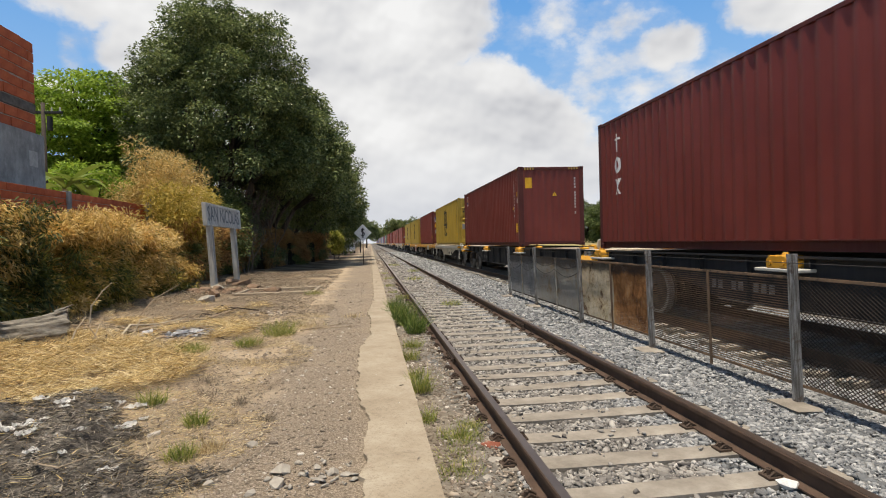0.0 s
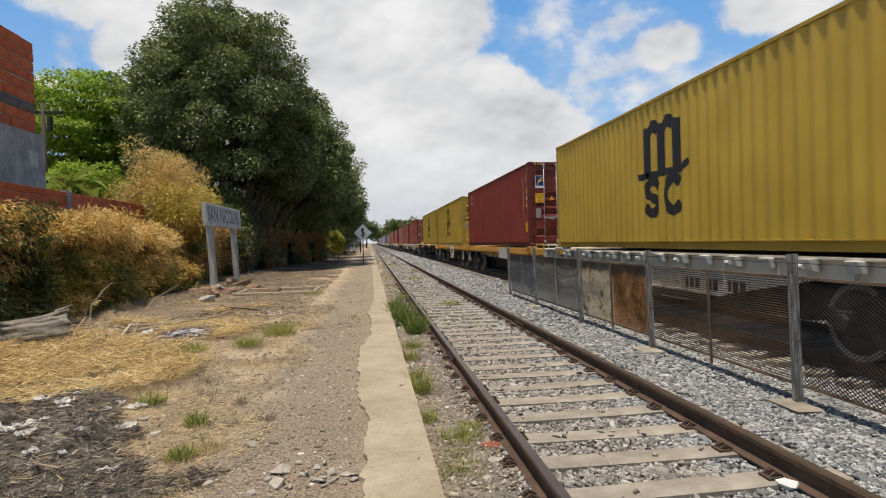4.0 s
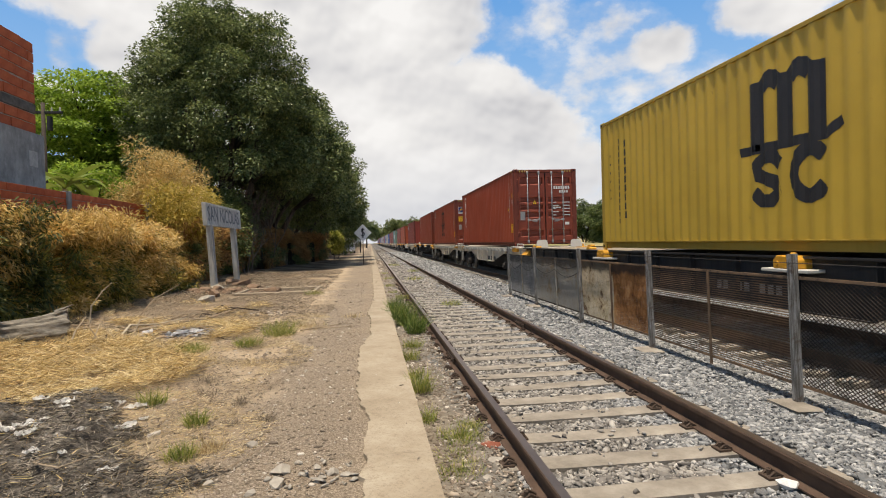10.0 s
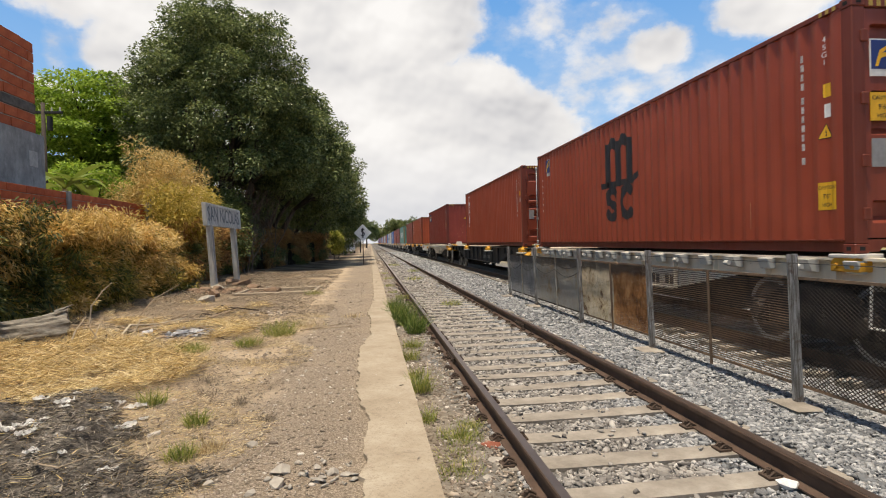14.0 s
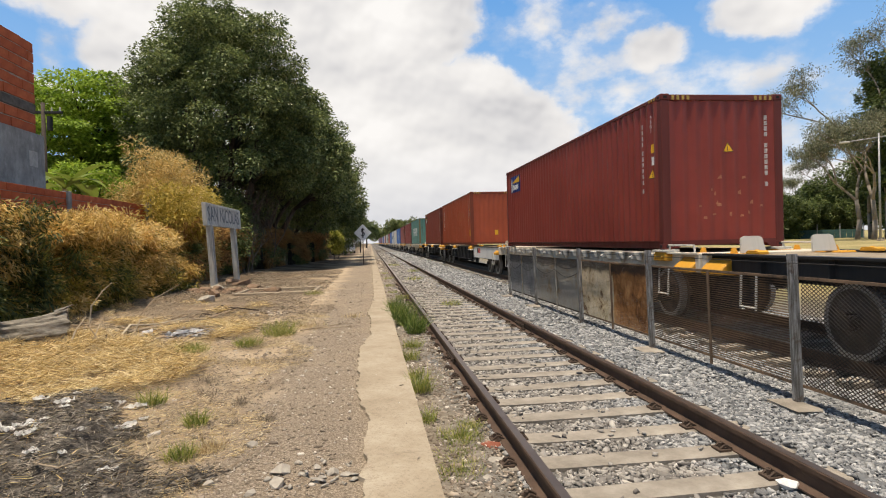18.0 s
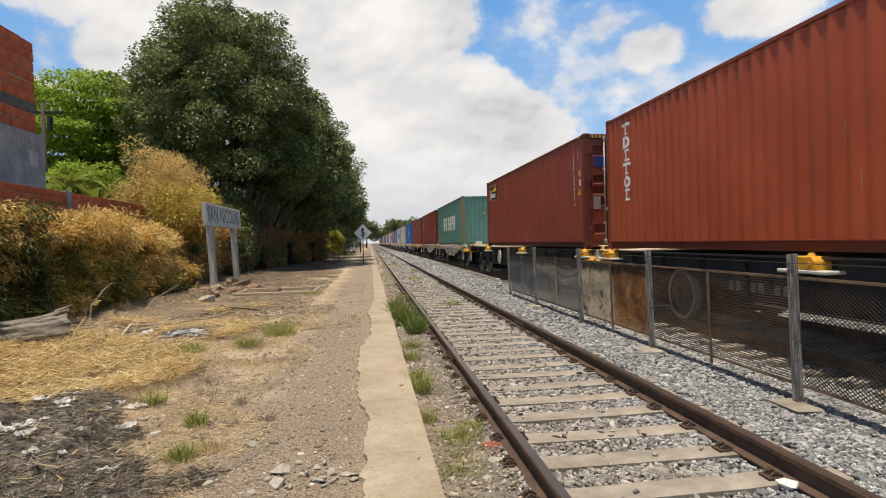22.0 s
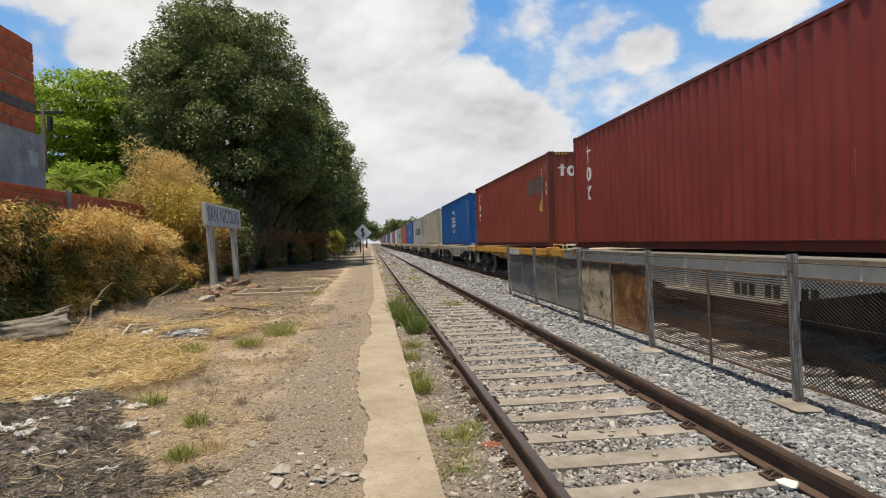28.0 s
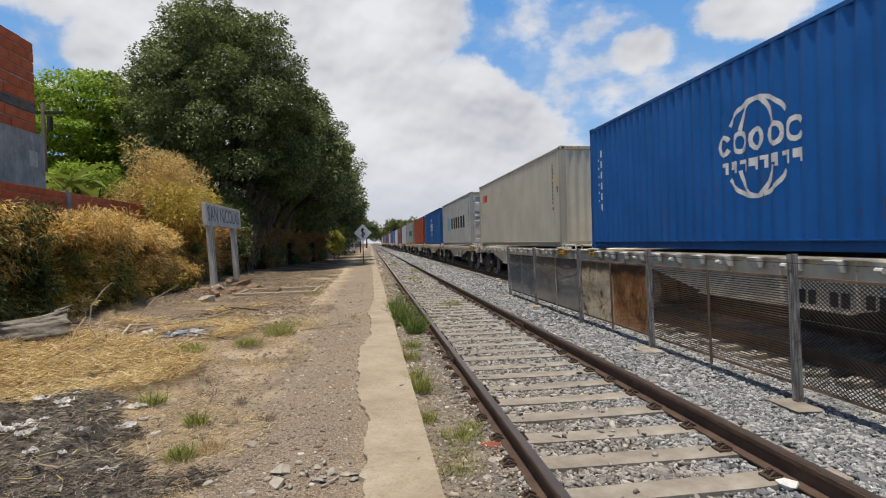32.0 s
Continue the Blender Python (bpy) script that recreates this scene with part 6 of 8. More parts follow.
def lumps(n, cx, cy, cz, rx, ry, rz, shell=0.55, low=-0.6):
    """Centres of leaf clumps spread through the outer part of an egg-shaped crown."""
    d = unit(n * 3)
    d = d[d[:, 2] > low][:n]
    k = rng.uniform(shell, 1.0, len(d)) ** 0.6
    return np.array([cx, cy, cz]) + d * k[:, None] * np.array([rx, ry, rz])


def clump_leaves(centres, radius, per, droop=0.2, squash=0.7):
    """Leaves round each clump, thickest near its skin: positions and directions."""
    n = len(centres) * per
    d = unit(n)
    r = np.repeat(np.broadcast_to(radius, len(centres)), per) * rng.uniform(0.25, 1.0, n) ** 0.5
    p = np.repeat(centres, per, 0) + d * (r[:, None] * np.array([1, 1, squash]))
    way = d + unit(n) * 0.8 + np.array([0, 0, -droop])
    return p, way


def tree(name, label, base, height, crown, n_lump, lump_r, per, leaf, leaf_mat, bark, trunk_r, stems=1, spread=0.5, squash=0.7, shell=0.5, droop=0.2, low=-0.6, seed=1, extra=(), lean=0.0):
    """crown: centre's height and its three half-widths. Stems rise and fork towards the leaf clumps."""
    r = random.Random(seed)
    ob = thing(name, label, "tree", m=pose(*base))
    cz, rx, ry, rz = crown
    L = lumps(n_lump, 0, 0, cz, rx, ry, rz, shell, low)
    if extra:
        L = np.concatenate([L, np.array(extra)])
    L = L + np.array([lean, 0, 0])
    bm = bmesh.new()
    forks = []
    for s in range(stems):
        a = 6.283 * s / max(1, stems) + r.uniform(-0.5, 0.5)
        sp = spread if stems > 1 else 0.15
        pts = [(sp * 0.5 * math.cos(a), sp * 0.5 * math.sin(a), -0.15)]
        for i in range(1, 5):
            f = i / 4
            pts.append((lean * f * f + sp * math.cos(a) * (0.5 + 1.6 * f) + r.uniform(-0.15, 0.15), sp * math.sin(a) * (0.5 + 1.6 * f) + r.uniform(-0.15, 0.15), f * (cz - rz * 0.25)))
        tube_path(bm, pts, trunk_r * (1 if stems == 1 else 0.6), trunk_r * 0.4, 9)
        forks += pts[2:]
    part("trunk", bm, bark, ob, smooth=True)
    bm = bmesh.new()
    for q in L[::max(1, len(L) // 34)]:
        f = min(forks, key=lambda p: (Vector(p) - Vector(q)).length + (3 if p[2] > q[2] else 0))
        f = Vector(f)
        q = Vector(q)
        m = f.lerp(q, 0.5) + Vector((r.uniform(-0.4, 0.4), r.uniform(-0.4, 0.4), r.uniform(0, 0.7)))
        tube_path(bm, [f, m, q], trunk_r * 0.32, trunk_r * 0.06, 5)
    part("crown_wood", bm, bark, ob, smooth=True)
    p, w = clump_leaves(L, lump_r * rng.uniform(0.7, 1.25, len(L)), per, droop, squash)
    w[:, 2] *= 0.55
    put("crown", blades("crown", p, w, leaf * rng.uniform(0.7, 1.3, len(p)), leaf * 0.55 * rng.uniform(0.7, 1.2, len(p)), 0.25, rng.normal(0, 0.55, p.shape) + np.array([0, 0, 1.0])), leaf_mat, ob)
    return ob


# the great dark tree by the sign, in three joined heads, and the row behind it
tree("broadleaf_tree", "huge dense dark-green broadleaf tree with several stems", (-9.0, 38, 0.1), 17, (9.5, 5.5, 5.6, 7.6), 250, 1.15, 620, 0.19, deep_leaf, bark_mat, 0.42, 4, 0.9, 0.62, 0.45, 0.25, -0.55, 2,
     ((-3.4, 0, 14.2), (-2.6, -1, 14.9), (-4.1, 0, 13.0), (-1.6, -0.5, 15.8), (-4.5, 0.5, 11.8), (-3.2, -1.5, 13.4), (-5.0, -0.5, 10.6), (-0.4, -1, 16.6)))
tree("broadleaf_tree", "tall dark-green broadleaf tree crowding its neighbour", (-7.9, 44, 0.1), 13, (7.2, 3.9, 4.6, 6.2), 130, 1.05, 520, 0.20, deep_leaf, bark_mat, 0.3, 3, 0.6, 0.65, 0.4, 0.25, -0.5, 3, lean=2.7)
tree("broadleaf_tree", "dull green tree with bare twigs in its lower crown", (-7.0, 53, 0.1), 12, (6.2, 4.5, 4.6, 5.6), 90, 1.2, 420, 0.22, mid_leaf, bark_mat, 0.26, 3, 0.7, 0.75, 0.35, 0.2, -0.55, 4, lean=1.8)
tree("broadleaf_tree", "dull green roadside tree beyond the platform", (-6.6, 66, 0.1), 10, (5.4, 4.4, 4.6, 5.0), 70, 1.2, 260, 0.30, mid_leaf, bark_mat, 0.25, 3, 0.6, 0.75, 0.3, 0.2, -0.6, 5, lean=1.6)
tree("broadleaf_tree", "dark green tree farther along the line", (-5.6, 82, 0.1), 10, (5.4, 4.8, 4.6, 4.8), 70, 1.3, 220, 0.36, mid_leaf, bark_mat, 0.25, 2, 0.5, 0.75, 0.3, 0.2, -0.95, 6)
tree("broadleaf_tree", "dark green tree farther along the line", (-6.6, 106, 0.1), 10, (5.6, 5.4, 5.4, 4.6), 60, 1.5, 200, 0.45, mid_leaf, bark_mat, 0.25, 2, 0.5, 0.75, 0.3, 0.2, -0.95, 7)
tree("distant_tree", "dark round tree at the end of the platform road", (-1.5, 190, 0.1), 9, (5.6, 3.9, 4.0, 3.2), 40, 1.4, 220, 0.6, deep_leaf, bark_mat, 0.3, 1, 0.3, 0.8, 0.3, 0.2, -0.6, 8)
tree("flamboyant_tree", "fresh-green spreading tree with layered flat boughs behind the house", (-20.5, 42, 0.1), 13, (9.0, 7.8, 6.4, 4.6), 150, 1.9, 480, 0.26, bright_leaf, bark_mat, 0.35, 2, 0.6, 0.20, 0.3, 0.1, -0.9, 9)
tree("flamboyant_tree", "fresh-green spreading tree behind the wall", (-14.5, 44, 0.1), 11, (6.6, 5.8, 4.8, 5.8), 110, 1.7, 420, 0.26, bright_leaf, bark_mat, 0.3, 2, 0.5, 0.24, 0.3, 0.1, -0.95, 10)


def twiggy(base, h, seed, bark=None, forks=4):
    """A bare, half-dead tree: thin stems that fork and fork again."""
    r = random.Random(seed)
    ob = thing("bare_tree", "thin half-dead tree with bare grey twigs", "tree", m=pose(*base))
    bm = bmesh.new()

    def grow(p, d, ln, rad, depth):
        q = p + d * ln
        bm_tube(bm, p, q, rad, rad * 0.7, 5)
        if depth:
            for _ in range(3 if depth > 2 else 2):
                nd = (d + Vector((r.uniform(-0.6, 0.6), r.uniform(-0.6, 0.6), r.uniform(-0.1, 0.4)))).normalized()
                grow(q, nd, ln * r.uniform(0.62, 0.85), rad * 0.62, depth - 1)

    for s in range(3):
        grow(Vector((r.uniform(-0.3, 0.3), r.uniform(-0.3, 0.3), -0.1)), Vector((r.uniform(-0.3, 0.3), r.uniform(-0.2, 0.2), 1)).normalized(), h * 0.3, 0.07 if forks < 5 else 0.11, forks)
    part("crown_wood", bm, bark or bark_mat, ob)


twiggy((-6.7, 41.5, 0.1), 9.0, 9, brown_bark, 6)
twiggy((-7.3, 36.5, 0.1), 6.4, 14, brown_bark)
twiggy((-6.7, 39.0, 0.1), 5.4, 3, brown_bark)
twiggy((-6.9, 33.5, 0.1), 3.6, 5, brown_bark)


# thick undergrowth that closes the foot of the trees
for i, (x, y, h, w) in enumerate(((-8.6, 31.5, 4.4, 2.0), (-9.6, 35.0, 5.2, 2.6), (-9.4, 40.0, 5.0, 2.2), (-8.6, 46.0, 4.6, 2.2), (-8.0, 57.0, 4.4, 2.4), (-7.0, 72.0, 4.6, 2.6), (-11.5, 33.0, 5.0, 2.6), (-5.4, 84.0, 4.2, 2.2), (-6.2, 104.0, 4.4, 2.6), (-4.6, 128.0, 4.6, 2.4))):
    tree("understorey_shrub", "dense dark shrub under the tall trees", (x, y, 0.1), h, (h * 0.5, w, w, h * 0.52), 46, 0.75, 300, 0.17, euca_leaf if y > 38 else mid_leaf, bark_mat, 0.09, 3, 0.3, 0.8, 0.3, 0.2, -1.0, 80 + i)
for i, (x, y, h, w) in enumerate(((-15.0, 34.0, 6.4, 3.0), (-18.5, 37.0, 6.6, 3.4))):
    tree("garden_shrub", "leafy green shrub behind the boundary wall", (x, y, 0.1), h, (h * 0.52, w, w, h * 0.5), 50, 0.85, 260, 0.2, bright_leaf, bark_mat, 0.1, 3, 0.3, 0.6, 0.3, 0.2, -1.0, 90 + i)
tree("light_shrub", "pale yellow-green shrub at the end of the vine hedge", (-3.55, 60.0, 0.1), 3.0, (1.5, 0.62, 0.7, 1.45), 26, 0.34, 150, 0.26, spray_leaf, bark_mat, 0.05, 3, 0.2, 1.3, 0.3, -1.6, -1.0, 97)


def hedge(name, label, x0, x1, y0, y1, top, n, leaf, mats, core=True, ragged=0.35, seed=1):
    """A bank of drooping blades over a dark core: mats is a list of (share, material)."""
    ob = thing(name, label, "hedge")
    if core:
        # plain near-black block: the shade deep in the hedge, as colour
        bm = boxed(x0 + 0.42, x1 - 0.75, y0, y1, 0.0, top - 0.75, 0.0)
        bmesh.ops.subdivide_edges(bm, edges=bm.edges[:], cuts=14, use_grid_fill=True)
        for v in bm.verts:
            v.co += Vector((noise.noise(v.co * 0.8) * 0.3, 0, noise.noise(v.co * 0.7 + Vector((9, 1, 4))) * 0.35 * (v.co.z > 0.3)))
        part("inner_shade_block", bm, core_mat, ob, "near-black block for the hedge's inner shade")
    for share, mat in mats:
        m = int(n * share)
        nl = max(40, m // 110)
        # sprays spread over the front, the top and the end
        c = np.stack([rng.uniform(x0 + 0.2, x1, nl), rng.uniform(y0, y1, nl), rng.uniform(0.1, 1.0, nl) ** 0.75 * top], 1)
        front = rng.uniform(size=nl) < 0.62
        c[front, 0] = x1 - rng.uniform(0.0, 0.55, front.sum()) ** 1.3
        c[~front, 2] = top - rng.uniform(0, 0.5, (~front).sum())
        wave = np.array([noise.noise(Vector((a * 0.5, b * 0.55, d * 0.6 + seed))) for a, b, d in c])
        c[:, 0] += wave * 0.75
        c[:, 2] = np.clip(c[:, 2] + wave * ragged, 0.05, None)
        if mats[0][1] is not mat:          # greener low down and to the south
            c[:, 2] *= rng.uniform(0.25, 1.0, nl)
        c[:, 0] -= np.clip(1 - c[:, 2] / top, 0, 1) ** 3 * 0.12 * (c[:, 0] > (x0 + x1) / 2)
        c[:, 0] -= np.clip(c[:, 2] / top, 0, 1) ** 1.6 * 0.85 * front
        if seed == 1 and mats[0][1] is mat:          # the near end is green low down, dry only on top
            lowish = (c[:, 1] < 12.6) & (c[:, 2] < 0.5 + 1.0 * (12.6 - c[:, 1]) / 1.8)
            c[lowish, 2] = np.minimum(c[lowish, 2] + rng.uniform(0.6, 1.9, lowish.sum()), top)
        idx = rng.integers(0, nl, m)
        d = unit(m)
        p = c[idx] + d * (rng.uniform(0.02, 1.0, m) ** 0.7 * rng.uniform(0.22, 0.44, nl)[idx])[:, None] * np.array([1, 1, 0.75])
        p[:, 2] = np.maximum(p[:, 2], 0.12)
        hang = unit(nl) * 0.7 + np.stack([np.full(nl, 0.45), np.full(nl, -0.1), rng.uniform(-0.9, 0.4, nl)], 1)
        out = hang[idx]
        put("foliage", blades("foliage", p, d * 0.8 + out, leaf * rng.uniform(0.6, 1.4, m), leaf * 0.25 * rng.uniform(0.7, 1.3, m), 0.35, rng.normal(0, 0.6, (m, 3)) + np.array([0.3, 0, 0.9])), mat, ob)
    return ob


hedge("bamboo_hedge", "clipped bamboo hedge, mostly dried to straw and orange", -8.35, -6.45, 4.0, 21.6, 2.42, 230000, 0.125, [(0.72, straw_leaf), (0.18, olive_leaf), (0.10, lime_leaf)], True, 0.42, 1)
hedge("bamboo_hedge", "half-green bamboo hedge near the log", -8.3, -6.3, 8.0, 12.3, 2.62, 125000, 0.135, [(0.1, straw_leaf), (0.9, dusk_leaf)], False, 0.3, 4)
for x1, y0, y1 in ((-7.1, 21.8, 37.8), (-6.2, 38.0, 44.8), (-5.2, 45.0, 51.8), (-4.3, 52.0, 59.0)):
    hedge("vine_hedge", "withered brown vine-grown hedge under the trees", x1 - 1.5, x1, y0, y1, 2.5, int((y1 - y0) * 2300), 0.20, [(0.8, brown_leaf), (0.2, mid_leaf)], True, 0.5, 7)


def bamboo_clump():
    ob = thing("bamboo_clump", "tall dry golden bamboo clump with feathery tops", "bamboo")
    r = random.Random(21)
    tips = []
    for i in range(70):
        x, y = r.uniform(-9.7, -7.3), r.uniform(23.8, 28.5)
        h = r.uniform(3.6, 5.7) * (1 - 0.16 * abs(x + 8.7)) * (1.06 if x < -8.0 else 0.84)
        dx, dy = r.uniform(-0.7, 0.7), r.uniform(-0.7, 0.7)
        pts = [(x + dx * f * f, y + dy * f * f, h * f) for f in (0, 0.35, 0.7, 0.9, 1.0)]
        bm = bmesh.new()
        tube_path(bm, pts, 0.02, 0.006, 5)
        part("cane", bm, cane_mat, ob)
        for f in np.linspace(0.3, 1.0, 9):
            tips.append((x + dx * f * f, y + dy * f * f, h * f))
    c = np.array(tips)
    p, w = clump_leaves(c, 0.5, 120, 0.3, 0.8)
    put("foliage", blades("foliage", p, w, 0.19 * rng.uniform(0.6, 1.4, len(p)), 0.032 * rng.uniform(0.7, 1.3, len(p)), 0.35), gold_leaf, ob)
    c2 = np.array([(r.uniform(-8.4, -6.7), r.uniform(22.6, 26.5), r.uniform(2.3, 4.0)) for _ in range(110)])
    p, w = clump_leaves(c2, 0.5, 130, 0.5, 0.9)
    put("foliage", blades("foliage", p, w, 0.19 * rng.uniform(0.6, 1.4, len(p)), 0.035 * rng.uniform(0.7, 1.3, len(p)), 0.35), lime_leaf, ob)


bamboo_clump()


def banana_plant(base, seed, h=4.6):
    r = random.Random(seed)
    ob = thing("banana_plant", "banana plant with broad arching green leaves behind the wall", "plant", m=pose(*base))
    bm = bmesh.new()
    bm_tube(bm, (0, 0, -0.1), (0, 0, h * 0.5), 0.14, 0.09, 8)
    part("stem", bm, cane_mat, ob)
    for i in range(8):
        a = i * 2.4 + r.uniform(-0.3, 0.3)
        rise = r.uniform(0.5, 1.3)
        bm = bmesh.new()
        prev = None
        for k in range(9):
            f = k / 8
            rr = 2.1 * f
            z = h * 0.5 + rise * 1.7 * f - 2.0 * f * f * (1.3 - rise * 0.6)
            wd = 0.21 * math.sin(math.pi * min(1, f * 0.94 + 0.06)) + 0.01
            c = Vector((rr * math.cos(a), rr * math.sin(a), z))
            t = Vector((-math.sin(a), math.cos(a), 0))
            row = [bm.verts.new(c + t * wd + Vector((0, 0, wd * 0.3))), bm.verts.new(c), bm.verts.new(c - t * wd + Vector((0, 0, wd * 0.3)))]
            if prev:
                bm.faces.new((prev[0], prev[1], row[1], row[0]))
                bm.faces.new((prev[1], prev[2], row[2], row[1]))
            prev = row
        part("leaf", bm, banana_leaf, ob)


banana_plant((-12.0, 24.6, 0.1), 1, 8.2)
banana_plant((-11.3, 25.6, 0.1), 2, 7.0)


def utility_pole():
    ob = thing("utility_pole", "dark wooden power pole with crossarm and insulators", "utility pole", m=pose(-16.1, 31.2, 0.1))
    bm = bmesh.new()
    bm_tube(bm, (0, 0, -0.2), (0, 0, 9.1), 0.14, 0.09, 10)
    part("pole", bm, bark_mat, ob, smooth=True)
    part("crossarm", boxed(-0.9, 0.9, -0.06, 0.06, 8.55, 8.67, 0.01), black_steel, ob)
    for x in (-0.8, -0.4, 0.4, 0.8):
        bm = bmesh.new()
        bm_tube(bm, (x, 0, 8.67), (x, 0, 8.88), 0.05, 0.03, 8)
        part("insulator", bm, cleat_white, ob)
    bm = bmesh.new()
    bm_tube(bm, (0.3, 0, 7.7), (0.3, 0, 8.4), 0.13, seg=10)
    part("transformer", bm, black_steel, ob)


utility_pole()

# ---- the station sign and the whistle board ----
sign_white = Mat("weathered_white_paint", 0.7)
sign_white.base(sign_white.mix(sign_white.ramp(sign_white.noise(1.0, 6.0, 0.7, (6, 6, 0.8)), [(0.42, (0, 0, 0)), (0.62, (1, 1, 1))]), (0.50, 0.50, 0.47), (0.27, 0.265, 0.25)))
sign_white = sign_white.bump(sign_white.noise(30.0, 4.0), 0.3, 0.005).m
letter_mat = plain("faded_grey_letter", (0.10, 0.12, 0.14), 0.7, 0, 0.4, 6.0)


def station_sign():
    ob = thing("station_sign", "weathered white station name board on two concrete legs", "sign")
    ob.matrix_basis = pose(-5.72, 0, 0.12, 0, -2.8, 0)
    x, y0, y1, z0, z1 = 0.0, 21.55, 26.9, 2.44, 3.18
    part("board", boxed(x - 0.07, x + 0.03, y0, y1, z0, z1, 0.01), sign_white, ob)
    for a, b, c, d in ((y0 - 0.05, y1 + 0.05, z1 - 0.06, z1 + 0.05), (y0 - 0.05, y1 + 0.05, z0 - 0.05, z0 + 0.04)):
        part("board_frame", boxed(x - 0.09, x + 0.06, a, b, c, d, 0.01), sign_white, ob)
    for a, b in ((y0 - 0.05, y0 + 0.12), (y1 - 0.10, y1 + 0.05)):
        part("board_frame", boxed(x - 0.09, x + 0.058, a, b, z0 + 0.04, z1 - 0.06, 0.01), sign_white, ob)
    me = words("SAN NICOLAS", 0.62)
    w = max(v.co.x for v in me.vertices) - min(v.co.x for v in me.vertices)
    put("letters", me, letter_mat, ob, Matrix.Translation((x + 0.034, (y0 + y1) / 2, (z0 + z1) / 2)) @ pose(0, 0, 0, 90, 0, 90) @ Matrix.Diagonal((4.9 / w, 1.25, 1, 1)), "faded raised letters")
    for y in (21.97, 25.57):
        bm = boxed(x - 0.10, x + 0.10, y - 0.13, y + 0.13, -0.12, z0 - 0.04, 0.02)
        leg = part("leg", bm, sign_white, ob)
        part("leg_rib", boxed(x + 0.098, x + 0.125, y - 0.05, y + 0.05, 0.1, z0 - 0.1, 0.01), sign_white, leg)


def whistle_board():
    ob = thing("whistle_board", "white diamond board with black whistle sign on rusty post", "sign", m=pose(-0.56, 43.5, 0.12))
    bm = bmesh.new()
    bm_tube(bm, (0, 0, -0.1), (0, 0, 2.4), 0.03, seg=8)
    part("post", bm, rail_rust, ob)
    bm = bmesh.new()
    bm_prism(bm, [(0, 1.72), (0.66, 2.38), (0, 3.04), (-0.66, 2.38)], "y", -0.02, 0.0)
    part("board", bm, plain("bright_white_enamel", (0.84, 0.84, 0.82), 0.5, 0, 0.08, 6.0, 0.02), ob, m=pose(0, -0.03, 0))
    me = words("S", 0.78)
    put("letter", me, black_mark, ob, pose(0.0, -0.054, 2.38, 90, 0, 0) @ Matrix.Diagonal((1.0, 1.0, 1, 1)))
    part("letter_stroke", boxed(-0.045, 0.045, -0.057, -0.0535, 2.02, 2.74), black_mark, ob)


station_sign()
whistle_board()


def far_car():
    """A small white car parked beyond the platform, under a pale awning."""
    ob = thing("parked_car", "small white car parked at the far end of the platform", "car", m=pose(-3.4, 96, 0.12))
    bm = bmesh.new()
    bm_prism(bm, [(-1.9, 0.35), (-1.9, 0.80), (-1.1, 0.92), (-0.6, 1.40), (0.8, 1.42), (1.5, 0.95), (1.95, 0.85), (1.95, 0.35)], "x", -0.8, 0.8)
    bmesh.ops.bevel(bm, geom=bm.edges[:], offset=0.05, segments=2, affect="EDGES")
    part("body", bm, white_mark, ob)
    glass = plain("dark_car_glass", (0.015, 0.018, 0.02), 0.1, 0, 0.1)
    part("windscreen", boxed(-0.62, 0.62, -0.98, -0.92, 0.98, 1.32, 0.01), glass, ob, m=pose(0, 0.06, 0))
    for x in (-0.81, 0.70):
        part("side_window", boxed(x, x + 0.11, -0.5, 0.8, 0.98, 1.32), glass, ob)
    for x in (-0.72, 0.72):
        for y in (-1.2, 1.25):
            bm = bmesh.new()
            bm_tube(bm, (x - 0.1, y, 0.3), (x + 0.1, y, 0.3), 0.3, seg=14)
            part("wheel", bm, black_steel, ob)
    aw = thing("awning", "pale metal awning on thin posts over the parked car", "shelter", m=pose(-3.6, 97, 0.1))
    part("roof_sheet", boxed(-2.0, 2.0, -3, 3, 2.35, 2.5, 0.02), white_mark, aw)
    for x in (-1.9, 1.9):
        for y in (-2.9, 2.9):
            part("post", boxed(x - 0.05, x + 0.05, y - 0.05, y + 0.05, -0.05, 2.36), black_steel, aw)


far_car()

# ---- beyond the train: field, trees, lamp ----
FZ = 0.85
for i, (a, d, h, w, sd) in enumerate(((24, 96, 6.6, 5.2, 31), (27.5, 92, 7.4, 5.0, 32), (31, 88, 7.2, 5.4, 33), (34, 86, 7.0, 5.2, 34), (37, 84, 6.0, 4.2, 35), (40.5, 92, 6.6, 5.0, 36), (21, 110, 7.5, 5.4, 38))):
    tree("field_tree", "round dark-green shade tree at the field's edge", (d * math.sin(radians(a)), d * math.cos(radians(a)), FZ), h, (h * 0.48, w, w, h * 0.5), 90, 1.1, 380, 0.31, shade_leaf, bark_mat, 0.25, 2, 0.4, 0.7, 0.3, 0.2, -0.85, sd)
for i, (x, y, h) in enumerate(((14, 330, 14), (22, 300, 13), (30, 340, 15), (8, 420, 14), (40, 310, 14), (19, 380, 16))):
    tree("distant_tree", "hazy green tree far down the line", (x, y, FZ - 0.2), h, (h * 0.55, 7, 7, h * 0.42), 34, 2.4, 160, 1.0, mid_leaf, bark_mat, 0.3, 1, 0.3, 0.8, 0.3, 0.2, -0.9, 60 + i)


